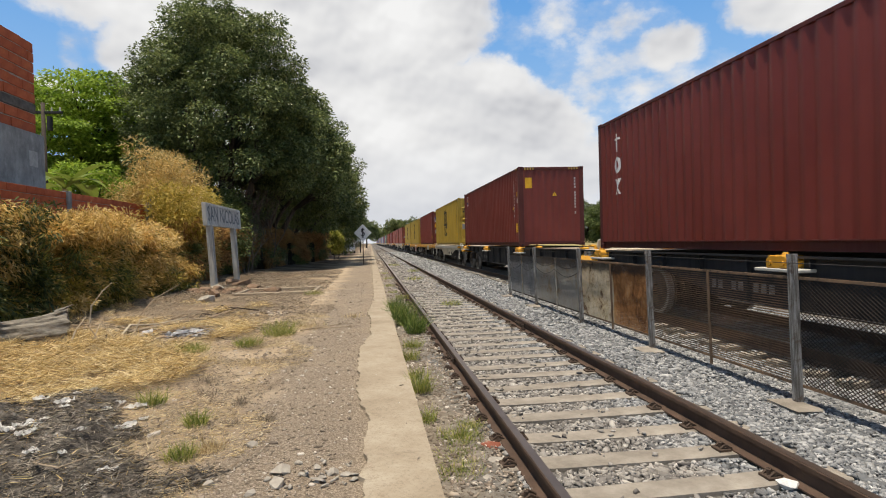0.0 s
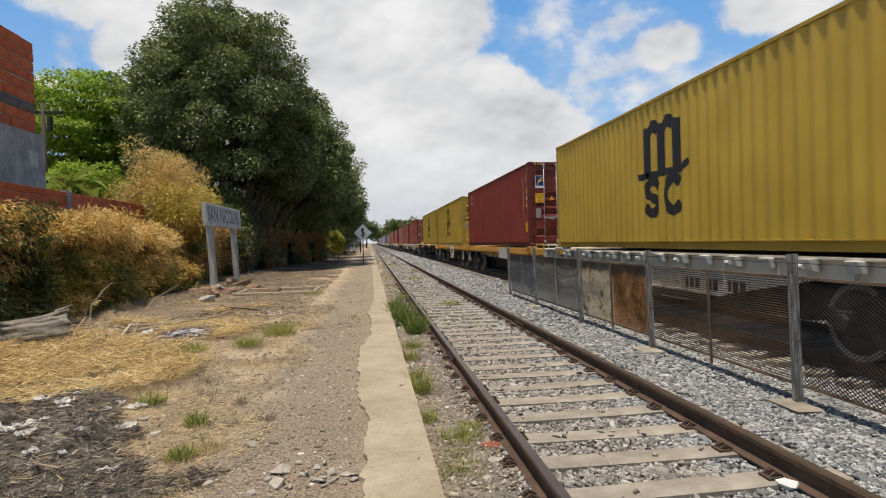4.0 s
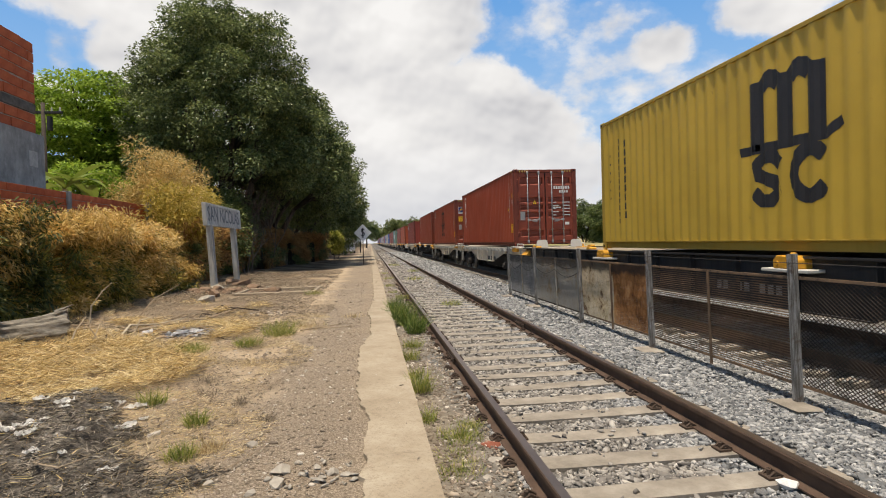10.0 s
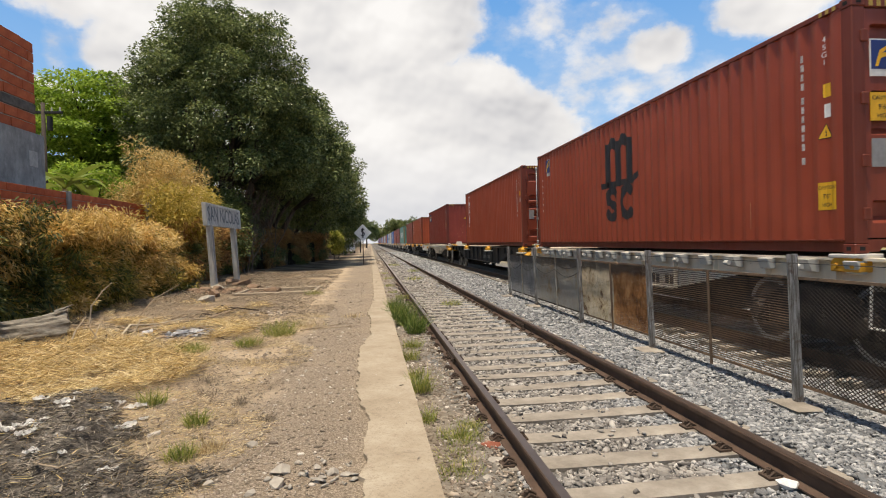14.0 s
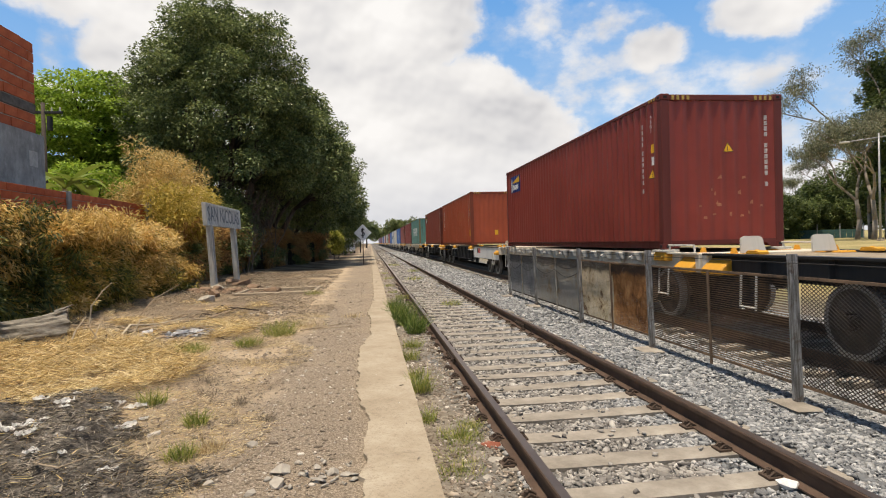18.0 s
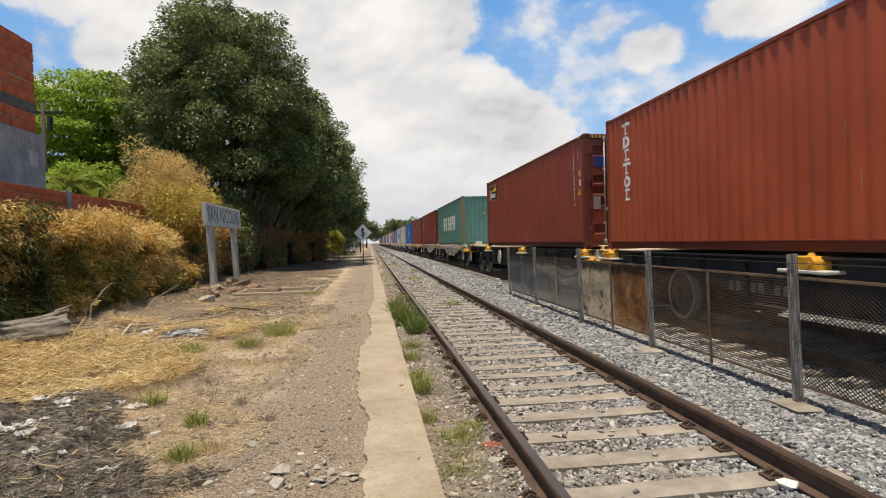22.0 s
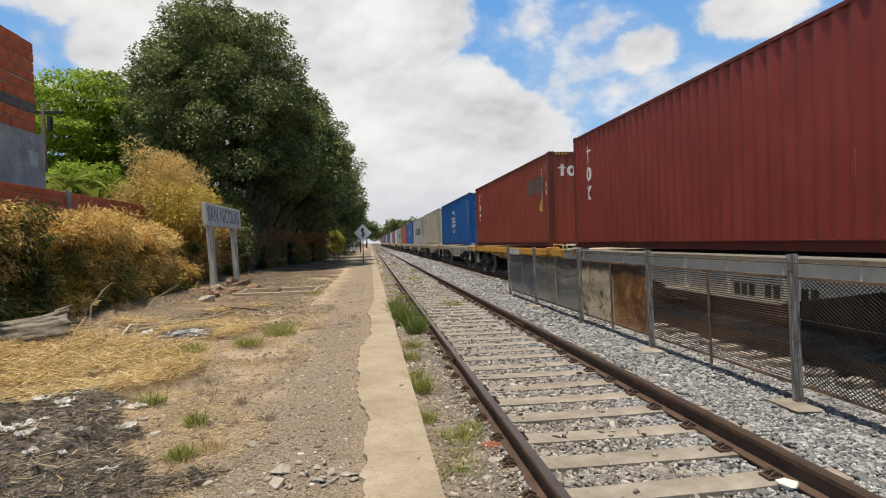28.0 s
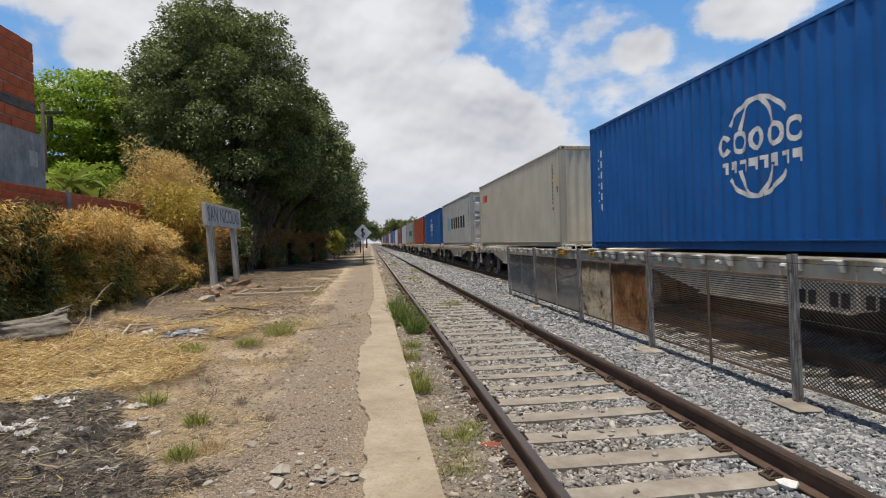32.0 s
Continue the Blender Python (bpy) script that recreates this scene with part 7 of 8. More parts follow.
def tall_eucalyptus(a, d, h, seed, leaf_mat, per, sparse, bole=0.27):
    """A tall pale-limbed tree: long forking limbs, leaf tufts only at their ends."""
    r = random.Random(seed)
    ob = thing("eucalyptus_tree", "tall eucalyptus with pale limbs and sparse leaf tufts", "tree", m=pose(d * math.sin(radians(a)), d * math.cos(radians(a)), FZ))
    bm = bmesh.new()
    tips = []
    side = Vector((-0.72, 0.69, 0.0)) * 0.10

    def grow(p, dr, ln, rad, depth):
        q = p + dr * ln
        tube_path(bm, [p, p.lerp(q, 0.5) + Vector((r.uniform(-0.05, 0.05), r.uniform(-0.05, 0.05), 0)) * ln, q], rad, rad * 0.72, 6)
        if depth <= 3:
            tips.append(tuple(q))
            tips.append(tuple(p.lerp(q, 0.5)))
        if depth:
            for k in range(3 if 1 < depth < 5 else 2):
                nd = (dr + side + Vector((r.uniform(-0.9, 0.9), r.uniform(-0.9, 0.9), r.uniform(-0.12, 0.5)))).normalized()
                grow(q, nd, ln * r.uniform(0.6, 0.82), rad * 0.6, depth - 1)

    grow(Vector((0, 0, -0.2)), Vector((r.uniform(-0.08, 0.08), r.uniform(-0.08, 0.08), 1)).normalized(), h * bole, 0.24, 7)
    part("crown_wood", bm, pale_bark, ob, smooth=True)
    c = np.array(tips)
    keep = rng.uniform(size=len(c)) < sparse
    p, w = clump_leaves(c[keep], 0.62, per, 0.9, 0.7)
    put("crown", blades("crown", p, w, 0.22 * rng.uniform(0.6, 1.4, len(p)), 0.075 * rng.uniform(0.7, 1.3, len(p)), 0.3), leaf_mat, ob)


tall_eucalyptus(44.0, 66, 19, 11, euca_leaf, 6, 0.8, 0.2)
tall_eucalyptus(44.9, 70, 33, 19, euca_leaf, 6, 0.8, 0.22)
tall_eucalyptus(42.9, 69, 18, 23, euca_leaf, 5, 0.7, 0.22)
tall_eucalyptus(43.8, 74, 23, 5, euca_leaf, 6, 0.7, 0.24)
tall_eucalyptus(41.2, 98, 15, 14, euca_leaf, 12, 0.35)
tall_eucalyptus(38.4, 112, 14, 17, euca_leaf, 12, 0.35)
tree("conifer_like_tree", "tall dense dark tree behind the eucalyptus", (72 * math.sin(radians(46.0)), 72 * math.cos(radians(46.0)), FZ), 19, (10.0, 4.0, 3.4, 9.4), 150, 1.3, 300, 0.36, shade_leaf, bark_mat, 0.35, 1, 0.3, 0.8, 0.3, 0.3, -0.95, 41)
for i, (a, d, h, w) in enumerate(((39.3, 92, 5.6, 3.0), (41.4, 92, 9.0, 3.2), (43.0, 88, 10.0, 3.4), (44.8, 86, 10.5, 3.6), (40.4, 99, 8.0, 3.2))):
    tree("field_tree", "dark bushy tree under the eucalyptus", (d * math.sin(radians(a)), d * math.cos(radians(a)), FZ), h, (h * 0.52, w, w, h * 0.5), 50, 1.0, 300, 0.30, shade_leaf, bark_mat, 0.18, 2, 0.4, 0.7, 0.3, 0.2, -0.95, 140 + i)


def field_lamp():
    d = 58.0
    ob = thing("street_lamp", "grey steel street lamp with a long side arm", "street lamp", m=pose(d * math.sin(radians(44.4)), d * math.cos(radians(44.4)), FZ))
    bm = bmesh.new()
    bm_tube(bm, (0, 0, -0.1), (0, 0, 8.6), 0.09, 0.06, 10)
    part("pole", bm, steel_bar, ob, smooth=True)
    bm = bmesh.new()
    bm_tube(bm, (0, 0, 8.25), (-1.7, 1.4, 8.1), 0.05, 0.04, 8)
    bm_tube(bm, (0, 0, 8.25), (0.9, -0.7, 8.35), 0.05, 0.04, 8)
    part("arm", bm, steel_bar, ob, smooth=True)
    part("lamp_head", boxed(-0.35, 0.35, -0.12, 0.12, 8.02, 8.16, 0.03), cleat_white, ob, m=pose(-1.75, 1.44, 0, 0, 0, -40))
    part("footing", boxed(-0.2, 0.2, -0.2, 0.2, -0.1, 0.12, 0.03), concrete, ob)


def field_sheds():
    d = 98.0
    ob = thing("long_shed", "low dark shed with grey walls behind the trees", "shed", m=Matrix.Translation((d * math.sin(radians(33)), d * math.cos(radians(33)), FZ)) @ pose(0, 0, 0, 0, 0, -33))
    part("wall", boxed(-9, 7, 0, 5, -0.1, 2.3, 0.02), render_mat, ob)
    part("roof", boxed(-9.4, 7.4, -0.4, 5.4, 2.3, 2.5, 0.02), steel_bar, ob)
    for x in (-7, -3.5, 0, 3.5):
        part("opening", boxed(x - 0.9, x + 0.9, -0.03, 0.02, 0.3, 1.9), black_steel, ob)
    teal = plain("faded_teal_board", (0.05, 0.11, 0.10), 0.8, 0, 0.3, 3.0)
    fn = thing("board_fence", "faded teal board fence at the field's far edge", "fence", m=Matrix.Translation((84 * math.sin(radians(40.2)), 84 * math.cos(radians(40.2)), FZ)) @ pose(0, 0, 0, 0, 0, -40))
    for i in range(16):
        part("board", boxed(-4.6 + 0.58 * i, -4.6 + 0.58 * i + 0.56, 0, 0.03, 0, 1.0), teal, fn)
    for i in range(5):
        part("post", boxed(-4.65 + 2.3 * i, -4.55 + 2.3 * i, -0.06, 0.0, -0.1, 1.7), steel_bar, fn)


field_lamp()
field_sheds()

# ---- ground cover and litter ----
def tuft(name, label, x, y, z, n, h, mat, spread=0.12):
    a = rng.uniform(0, 6.28, n)
    r = rng.uniform(0, 1, n) ** 0.9 * spread
    at = np.stack([r * np.cos(a), r * np.sin(a), np.full(n, -0.01)], 1)
    way = np.stack([np.cos(a) * rng.uniform(-0.1, 0.7, n), np.sin(a) * rng.uniform(-0.1, 0.7, n), np.full(n, 1.0)], 1)
    n = len(at)
    ob = put(name, blades(name, at, way, h * rng.uniform(0.35, 1.35, n), 0.0036 * rng.uniform(0.6, 1.5, n) * (1 + 3 * h), 0.5), mat, None, pose(x, y, z))
    return tagged(ob, label, "grass", "tufts of grass")


for x, y, n, h, s, g in ((-1.62, 10.3, 900, 0.20, 0.26, 1), (-1.75, 11.3, 500, 0.16, 0.4, 2), (-1.15, 11.0, 350, 0.15, 0.3, 2), (-2.7, 9.0, 700, 0.17, 0.24, 1), (-1.94, 9.3, 500, 0.18, 0.2, 1), (-2.15, 5.9, 380, 0.16, 0.11, 1),
                        (-1.54, 5.2, 380, 0.14, 0.09, 1), (-1.44, 4.45, 420, 0.13, 0.10, 2), (-1.27, 4.6, 320, 0.11, 0.10, 2), (-0.98, 5.3, 160, 0.08, 0.07, 3), (-1.32, 5.85, 160, 0.09, 0.08, 3), (-1.81, 18.3, 500, 0.18, 0.3, 1),
                        (-0.4, 12.4, 300, 0.10, 0.25, 2), (-1.25, 5.2, 120, 0.08, 0.07, 3), (-2.3, 8.2, 260, 0.12, 0.25, 2), (-3.0, 14.5, 300, 0.14, 0.3, 2), (-1.75, 6.3, 140, 0.1, 0.1, 3), (-1.9, 6.9, 180, 0.12, 0.12, 3), (-2.6, 7.6, 200, 0.1, 0.15, 3),
                        (-1.6, 7.9, 150, 0.08, 0.15, 2), (-1.2, 8.6, 100, 0.08, 0.12, 3)):
    n = int(n * 0.6)
    tuft("grass_tuft", ("tuft of green grass on dry earth", "half-dry grass tuft on the earth", "withered grey-brown weed on the earth")[g - 1], x, y, float(ground_z(x, y)), n, h, (grass_leaf, tan_leaf, grey_leaf)[g - 1] if g != 2 else grass_leaf if n > 240 else tan_leaf, s)
for x, y, n, h, s in ((0.60, 12.9, 420, 0.42, 0.16), (0.66, 11.8, 460, 0.46, 0.17), (0.78, 10.7, 420, 0.36, 0.18), (0.55, 14.0, 300, 0.36, 0.14), (0.86, 11.3, 200, 0.3, 0.12), (0.52, 6.5, 260, 0.25, 0.12), (0.5, 8.3, 220, 0.2, 0.14), (0.48, 5.4, 160, 0.16, 0.1),
                      (0.72, 4.9, 420, 0.10, 0.20), (0.60, 4.2, 420, 0.07, 0.20), (0.66, 4.55, 360, 0.06, 0.22), (0.86, 5.2, 200, 0.08, 0.12), (0.5, 7.2, 200, 0.14, 0.10), (0.62, 9.3, 260, 0.16, 0.16), (2.1, 15.3, 260, 0.16, 0.3), (0.9, 17.2, 200, 0.2, 0.2), (1.9, 26.0, 300, 0.18, 0.4),
                      (0.72, 19.5, 160, 0.12, 0.2), (0.66, 22.5, 180, 0.14, 0.24), (0.8, 27.0, 200, 0.16, 0.25), (0.7, 31.5, 180, 0.15, 0.25), (2.4, 33.0, 260, 0.2, 0.4), (1.6, 42.0, 260, 0.22, 0.5)):
    tuft("grass_tuft", "green grass growing beside the rail" if h > 0.3 else "small weeds between platform edge and rail", x, y, 0.0, n, h, rank_grass if h > 0.25 else grass_leaf, s)


def scatter(name, label, cat, n, x0, x1, y0, y1, ln, wd, mat, lift=0.012, up=0.25, keep=None):
    x, y = rng.uniform(x0, x1, n), rng.uniform(y0, y1, n)
    if keep is not None:
        k = keep(x, y)
        x, y = x[k], y[k]
    n = len(x)
    at = np.stack([x, y, ground_z(x, y) + lift * rng.uniform(0.3, 1.6, n)], 1)
    a = rng.uniform(0, 6.28, n)
    way = np.stack([np.cos(a), np.sin(a), rng.uniform(-0.05, up, n)], 1)
    up_ = np.tile([[0.0, 0.0, 1.0]], (n, 1)) + rng.normal(0, 0.5, (n, 3))
    ob = put(name, blades(name, at, way, ln * rng.uniform(0.4, 1.5, n), wd * rng.uniform(0.6, 1.5, n), 0.12, up_), mat)
    return tagged(ob, label, cat, kind="stuff")


def patchy(x, y, f=0.8, cut=0.0, off=0.0):
    return np.array([noise.noise(Vector((a * f, b * f, off))) + 0.4 * noise.noise(Vector((a * f * 3, b * f * 3, off + 5))) for a, b in zip(x, y)]) > cut


scatter("straw_litter", "thick mat of dry straw at the foot of the hedge", "straw", 120000, -6.9, -2.2, 5.6, 16.0, 0.19, 0.006, litter_leaf, 0.09, 0.6, lambda x, y: patchy(x, y, 1.1, -0.22 + 0.22 * np.clip(y - 9.2, 0, 3)) & (x < -2.5 + 0.4 * np.sin(y * 1.9)))
scatter("dry_stubble", "sparse dead grass and stalks on trodden earth", "dead grass", 90000, -4.8, -0.5, 2.8, 15.0, 0.095, 0.0035, grey_leaf, 0.014, 0.6, lambda x, y: patchy(x, y, 1.1, -0.12, 3.0) & (x < -1.15 + 0.25 * np.sin(y)))
scatter("straw_wisps", "pale straw wisps strewn over the trodden earth", "straw", 70000, -4.8, -0.9, 2.8, 14.0, 0.10, 0.0035, tan_leaf, 0.010, 0.4, lambda x, y: patchy(x, y, 0.9, -0.05, 8.0) & (x < -1.1 + 0.3 * np.sin(y * 1.7)))
scatter("dry_stubble", "dead stalks and leaf litter under the trees", "dead grass", 60000, -6.8, -1.6, 11.0, 34.0, 0.16, 0.009, grey_leaf, 0.03, 0.5, lambda x, y: patchy(x, y, 0.6, -0.15, 6.0))

ash_mat = Mat("burnt_ash", 0.95)
ash_mat.base(ash_mat.ramp(ash_mat.noise(9.0, 8.0, 0.75), [(0.3, (0.025, 0.021, 0.017)), (0.46, (0.075, 0.064, 0.052)), (0.58, (0.20, 0.172, 0.138)), (0.68, (0.52, 0.48, 0.43))]))
ash_mat = ash_mat.bump(ash_mat.noise(40.0, 6.0), 0.8, 0.02).m
char_leaf = leafy("charred_stalk", [(0.03, 0.026, 0.021), (0.085, 0.072, 0.058), (0.20, 0.168, 0.13), (0.42, 0.36, 0.285)], 0.8, 0.05, 0.3)


def in_heap(x, y):
    e = ((x + 3.0) / 0.66) ** 2 + ((y - 5.6) / 1.0) ** 2
    f = ((x + 2.1) / 0.85) ** 2 + ((y - 3.85) / 0.72) ** 2
    wob = 0.28 * np.sin(x * 7 + y * 3) + 0.2 * np.sin(y * 9 - x * 5)
    g = ((x + 2.55) / 0.72) ** 2 + ((y - 4.75) / 0.7) ** 2
    return np.minimum(np.minimum(e, f), g) + wob


def heap_z(x, y):
    """Height of the ash: two low mounds with a lumpy skin."""
    e = in_heap(x, y)
    lift = np.clip(1.05 - e, -0.2, 1) * 0.10
    rough = np.array([0.16 * max(0.0, noise.noise(Vector((a * 2.4, b * 2.1, 4)))) + 0.05 * noise.noise(Vector((a * 6, b * 6, 1))) for a, b in zip(np.ravel(x), np.ravel(y))]).reshape(np.shape(x))
    return ground_z(x, y) + lift + rough * np.clip((1.1 - e) * 3.0, 0, 1)


def burnt_heap():
    ob = thing("burnt_heap", "burnt rubbish heap of black ash, charred stalks and scraps", "ash heap")
    xs, ys = np.arange(-4.2, -0.9, 0.05), np.arange(3.0, 7.2, 0.05)
    X, Y = np.meshgrid(xs, ys)
    e = in_heap(X, Y)
    nx = len(xs)
    v = np.stack([X.ravel(), Y.ravel(), heap_z(X, Y).ravel()], 1)
    i, j = np.meshgrid(np.arange(nx - 1), np.arange(len(ys) - 1))
    k = (j * nx + i).ravel()
    f = np.stack([k, k + 1, k + nx + 1, k + nx], 1)
    f = f[(e.ravel()[f] < 1.08).all(1)]
    put("ash_bed", raw("ash_bed", v, f), ash_mat, ob)
    for mat, n, ln, wd in ((char_leaf, 52000, 0.085, 0.0055), (litter_leaf, 3000, 0.10, 0.005)):
        x, y = rng.uniform(-4.2, -0.9, n), rng.uniform(3.0, 7.2, n)
        k = in_heap(x, y) < 1.12
        x, y = x[k], y[k]
        n = len(x)
        a = rng.uniform(0, 6.28, n)
        at = np.stack([x, y, heap_z(x, y) + rng.uniform(0.0, 0.035, n)], 1)
        way = np.stack([np.cos(a), np.sin(a), rng.uniform(-0.2, 0.22, n)], 1)
        tagged(put("charred_litter", blades("charred_litter", at, way, ln * rng.uniform(0.2, 1.6, n), wd * rng.uniform(0.5, 1.6, n), 0.3), mat, ob), kind="stuff")


burnt_heap()

plaster_mat = plain("white_plaster_scrap", (0.80, 0.78, 0.74), 0.8, 0, 0.2, 9.0, 0.4)
rubble_mat = plain("brown_rubble", (0.24, 0.16, 0.105), 0.95, 0, 0.45, 6.0, 0.5)
pale_stone = plain("pale_loose_stone", (0.40, 0.36, 0.30), 0.9, 0, 0.3, 9.0, 0.4)
red_stone = plain("broken_red_brick", (0.30, 0.10, 0.06), 0.9, 0, 0.3, 9.0, 0.4)


def lump(name, label, cat, x, y, s, mat, seed, flat=0.6, group="", lift=0.0, z=None):
    """A broken piece: the hull of a few points, so that it has flat faces and sharp edges."""
    r = random.Random(seed)
    bm = bmesh.new()
    for _ in range(15):
        d = Vector((r.gauss(0, 1), r.gauss(0, 1), r.gauss(0, 1))).normalized() * r.uniform(0.42, 0.58)
        bm.verts.new((d.x * s * 1.25, d.y * s * 0.9, d.z * s * flat * 1.15))
    bmesh.ops.convex_hull(bm, input=bm.verts[:])
    bmesh.ops.delete(bm, geom=[v for v in bm.verts if not v.link_faces], context="VERTS")
    zz = float(ground_z(x, y)) if z is None else z
    return tagged(part(name, bm, mat, None, m=pose(x, y, zz + s * flat * 0.2 + lift, 0, 0, seed * 47 % 360)), label, cat, group)


for i, (x, y, s) in enumerate(((-0.66, 4.05, 0.13), (-0.65, 3.84, 0.12), (-0.97, 4.65, 0.10), (-1.1, 3.94, 0.09), (-0.30, 4.0, 0.09), (-0.42, 4.1, 0.07), (-0.5, 3.98, 0.06), (-0.22, 3.95, 0.07), (-0.36, 3.9, 0.06), (-0.2, 4.15, 0.05), (2.76, 3.56, 0.12), (-0.8, 3.75, 0.07))):
    lump("loose_stone", "pale broken stone lying on the ground", "stone", x, y, s, pale_stone if x < 2 else plaster_mat, i + 1, 0.6, "loose stones", 0.0, None if x < 2 else 0.0)
for i, (x, y, s) in enumerate(((0.78, 4.05, 0.10), (0.92, 4.35, 0.12), (0.70, 4.9, 0.07), (0.88, 5.5, 0.08), (0.62, 5.9, 0.06), (0.95, 6.3, 0.09), (0.75, 6.9, 0.06), (0.90, 3.6, 0.11), (0.66, 3.5, 0.08))):
    lump("loose_stone", "pale broken stone lying on the ground", "stone", x, y, s, pale_stone, i + 60, 0.45, "loose stones", 0.0, 0.0)
lump("brick_piece", "broken red brick piece beside the rail", "brick", 0.95, 4.7, 0.17, red_stone, 3, 0.5, "", 0.0, -0.02)
for i, (x, y, s) in enumerate(((-4.6, 17.0, 0.5), (-4.9, 18.6, 0.55), (-5.3, 20.6, 0.5), (-5.5, 21.4, 0.45), (-5.0, 23.2, 0.7), (-4.4, 22.2, 0.6), (-3.6, 20.6, 0.42), (-3.3, 19.9, 0.5), (-5.6, 24.4, 0.6))):
    lump("rubble_piece", "rough broken masonry by the station sign", "rubble", x, y, s, rubble_mat if i % 3 else pale_stone, i + 20, 0.55, "rubble by the sign")

def scrap(x, y, s, seed, mat):
    """A crumpled thin sheet: paper, plastic or flaked plaster."""
    n = 9
    r = random.Random(seed)
    bm = bmesh.new()
    o = Vector((seed * 2.7, seed * 1.3, 0))
    g = []
    for j in range(n):
        row = []
        for i in range(n):
            u, v = i / (n - 1) - 0.5, j / (n - 1) - 0.5
            k = s * (1 + 0.35 * noise.noise(Vector((u * 2.2, v * 2.2, seed))))
            z = abs(noise.noise(Vector((u * 3, v * 3, 0)) + o)) * 0.34 * s + abs(noise.noise(Vector((u * 8, v * 8, 3)) + o)) * 0.07 * s
            row.append(bm.verts.new((u * k * (1 - 0.5 * abs(v)), v * k * 0.7 * (1 - 0.4 * abs(u)), z)))
        g.append(row)
    for j in range(n - 1):
        for i in range(n - 1):
            if r.random() > 0.05:
                bm.faces.new((g[j][i], g[j][i + 1], g[j + 1][i + 1], g[j + 1][i]))
    bmesh.ops.solidify(bm, geom=bm.faces[:], thickness=0.006)
    tagged(part("rubbish_scrap", bm, mat, None, m=pose(x, y, float(heap_z(np.array([x]), np.array([y]))[0]) + 0.03, 0, 0, seed * 61 % 360)), "crumpled white scrap lying in the ash", "rubbish", "scraps in the ash")


for i, (x, y, s) in enumerate(((-2.95, 4.7, 0.30), (-3.1, 5.0, 0.24), (-2.75, 4.95, 0.22), (-2.05, 5.05, 0.20), (-3.32, 5.93, 0.13), (-2.98, 5.58, 0.15), (-2.70, 5.40, 0.17), (-2.78, 4.72, 0.17), (-2.45, 5.9, 0.12), (-2.58, 4.62, 0.16), (-2.9, 4.5, 0.18), (-2.25, 5.75, 0.20), (-2.4, 5.5, 0.12), (-3.15, 5.2, 0.1),
                              (-1.8, 4.1, 0.13), (-3.05, 4.95, 0.2), (-2.62, 5.25, 0.12), (-2.9, 6.3, 0.14), (-2.05, 5.4, 0.1), (-2.4, 4.35, 0.14), (-2.2, 4.6, 0.1), (-2.65, 5.0, 0.09), (-1.75, 3.7, 0.09), (-2.3, 3.7, 0.1), (-2.85, 5.95, 0.1), (-2.15, 4.25, 0.08), (-3.4, 11.9, 0.34), (-3.15, 12.1, 0.26))):
    scrap(x, y, s, i + 1, plaster_mat)


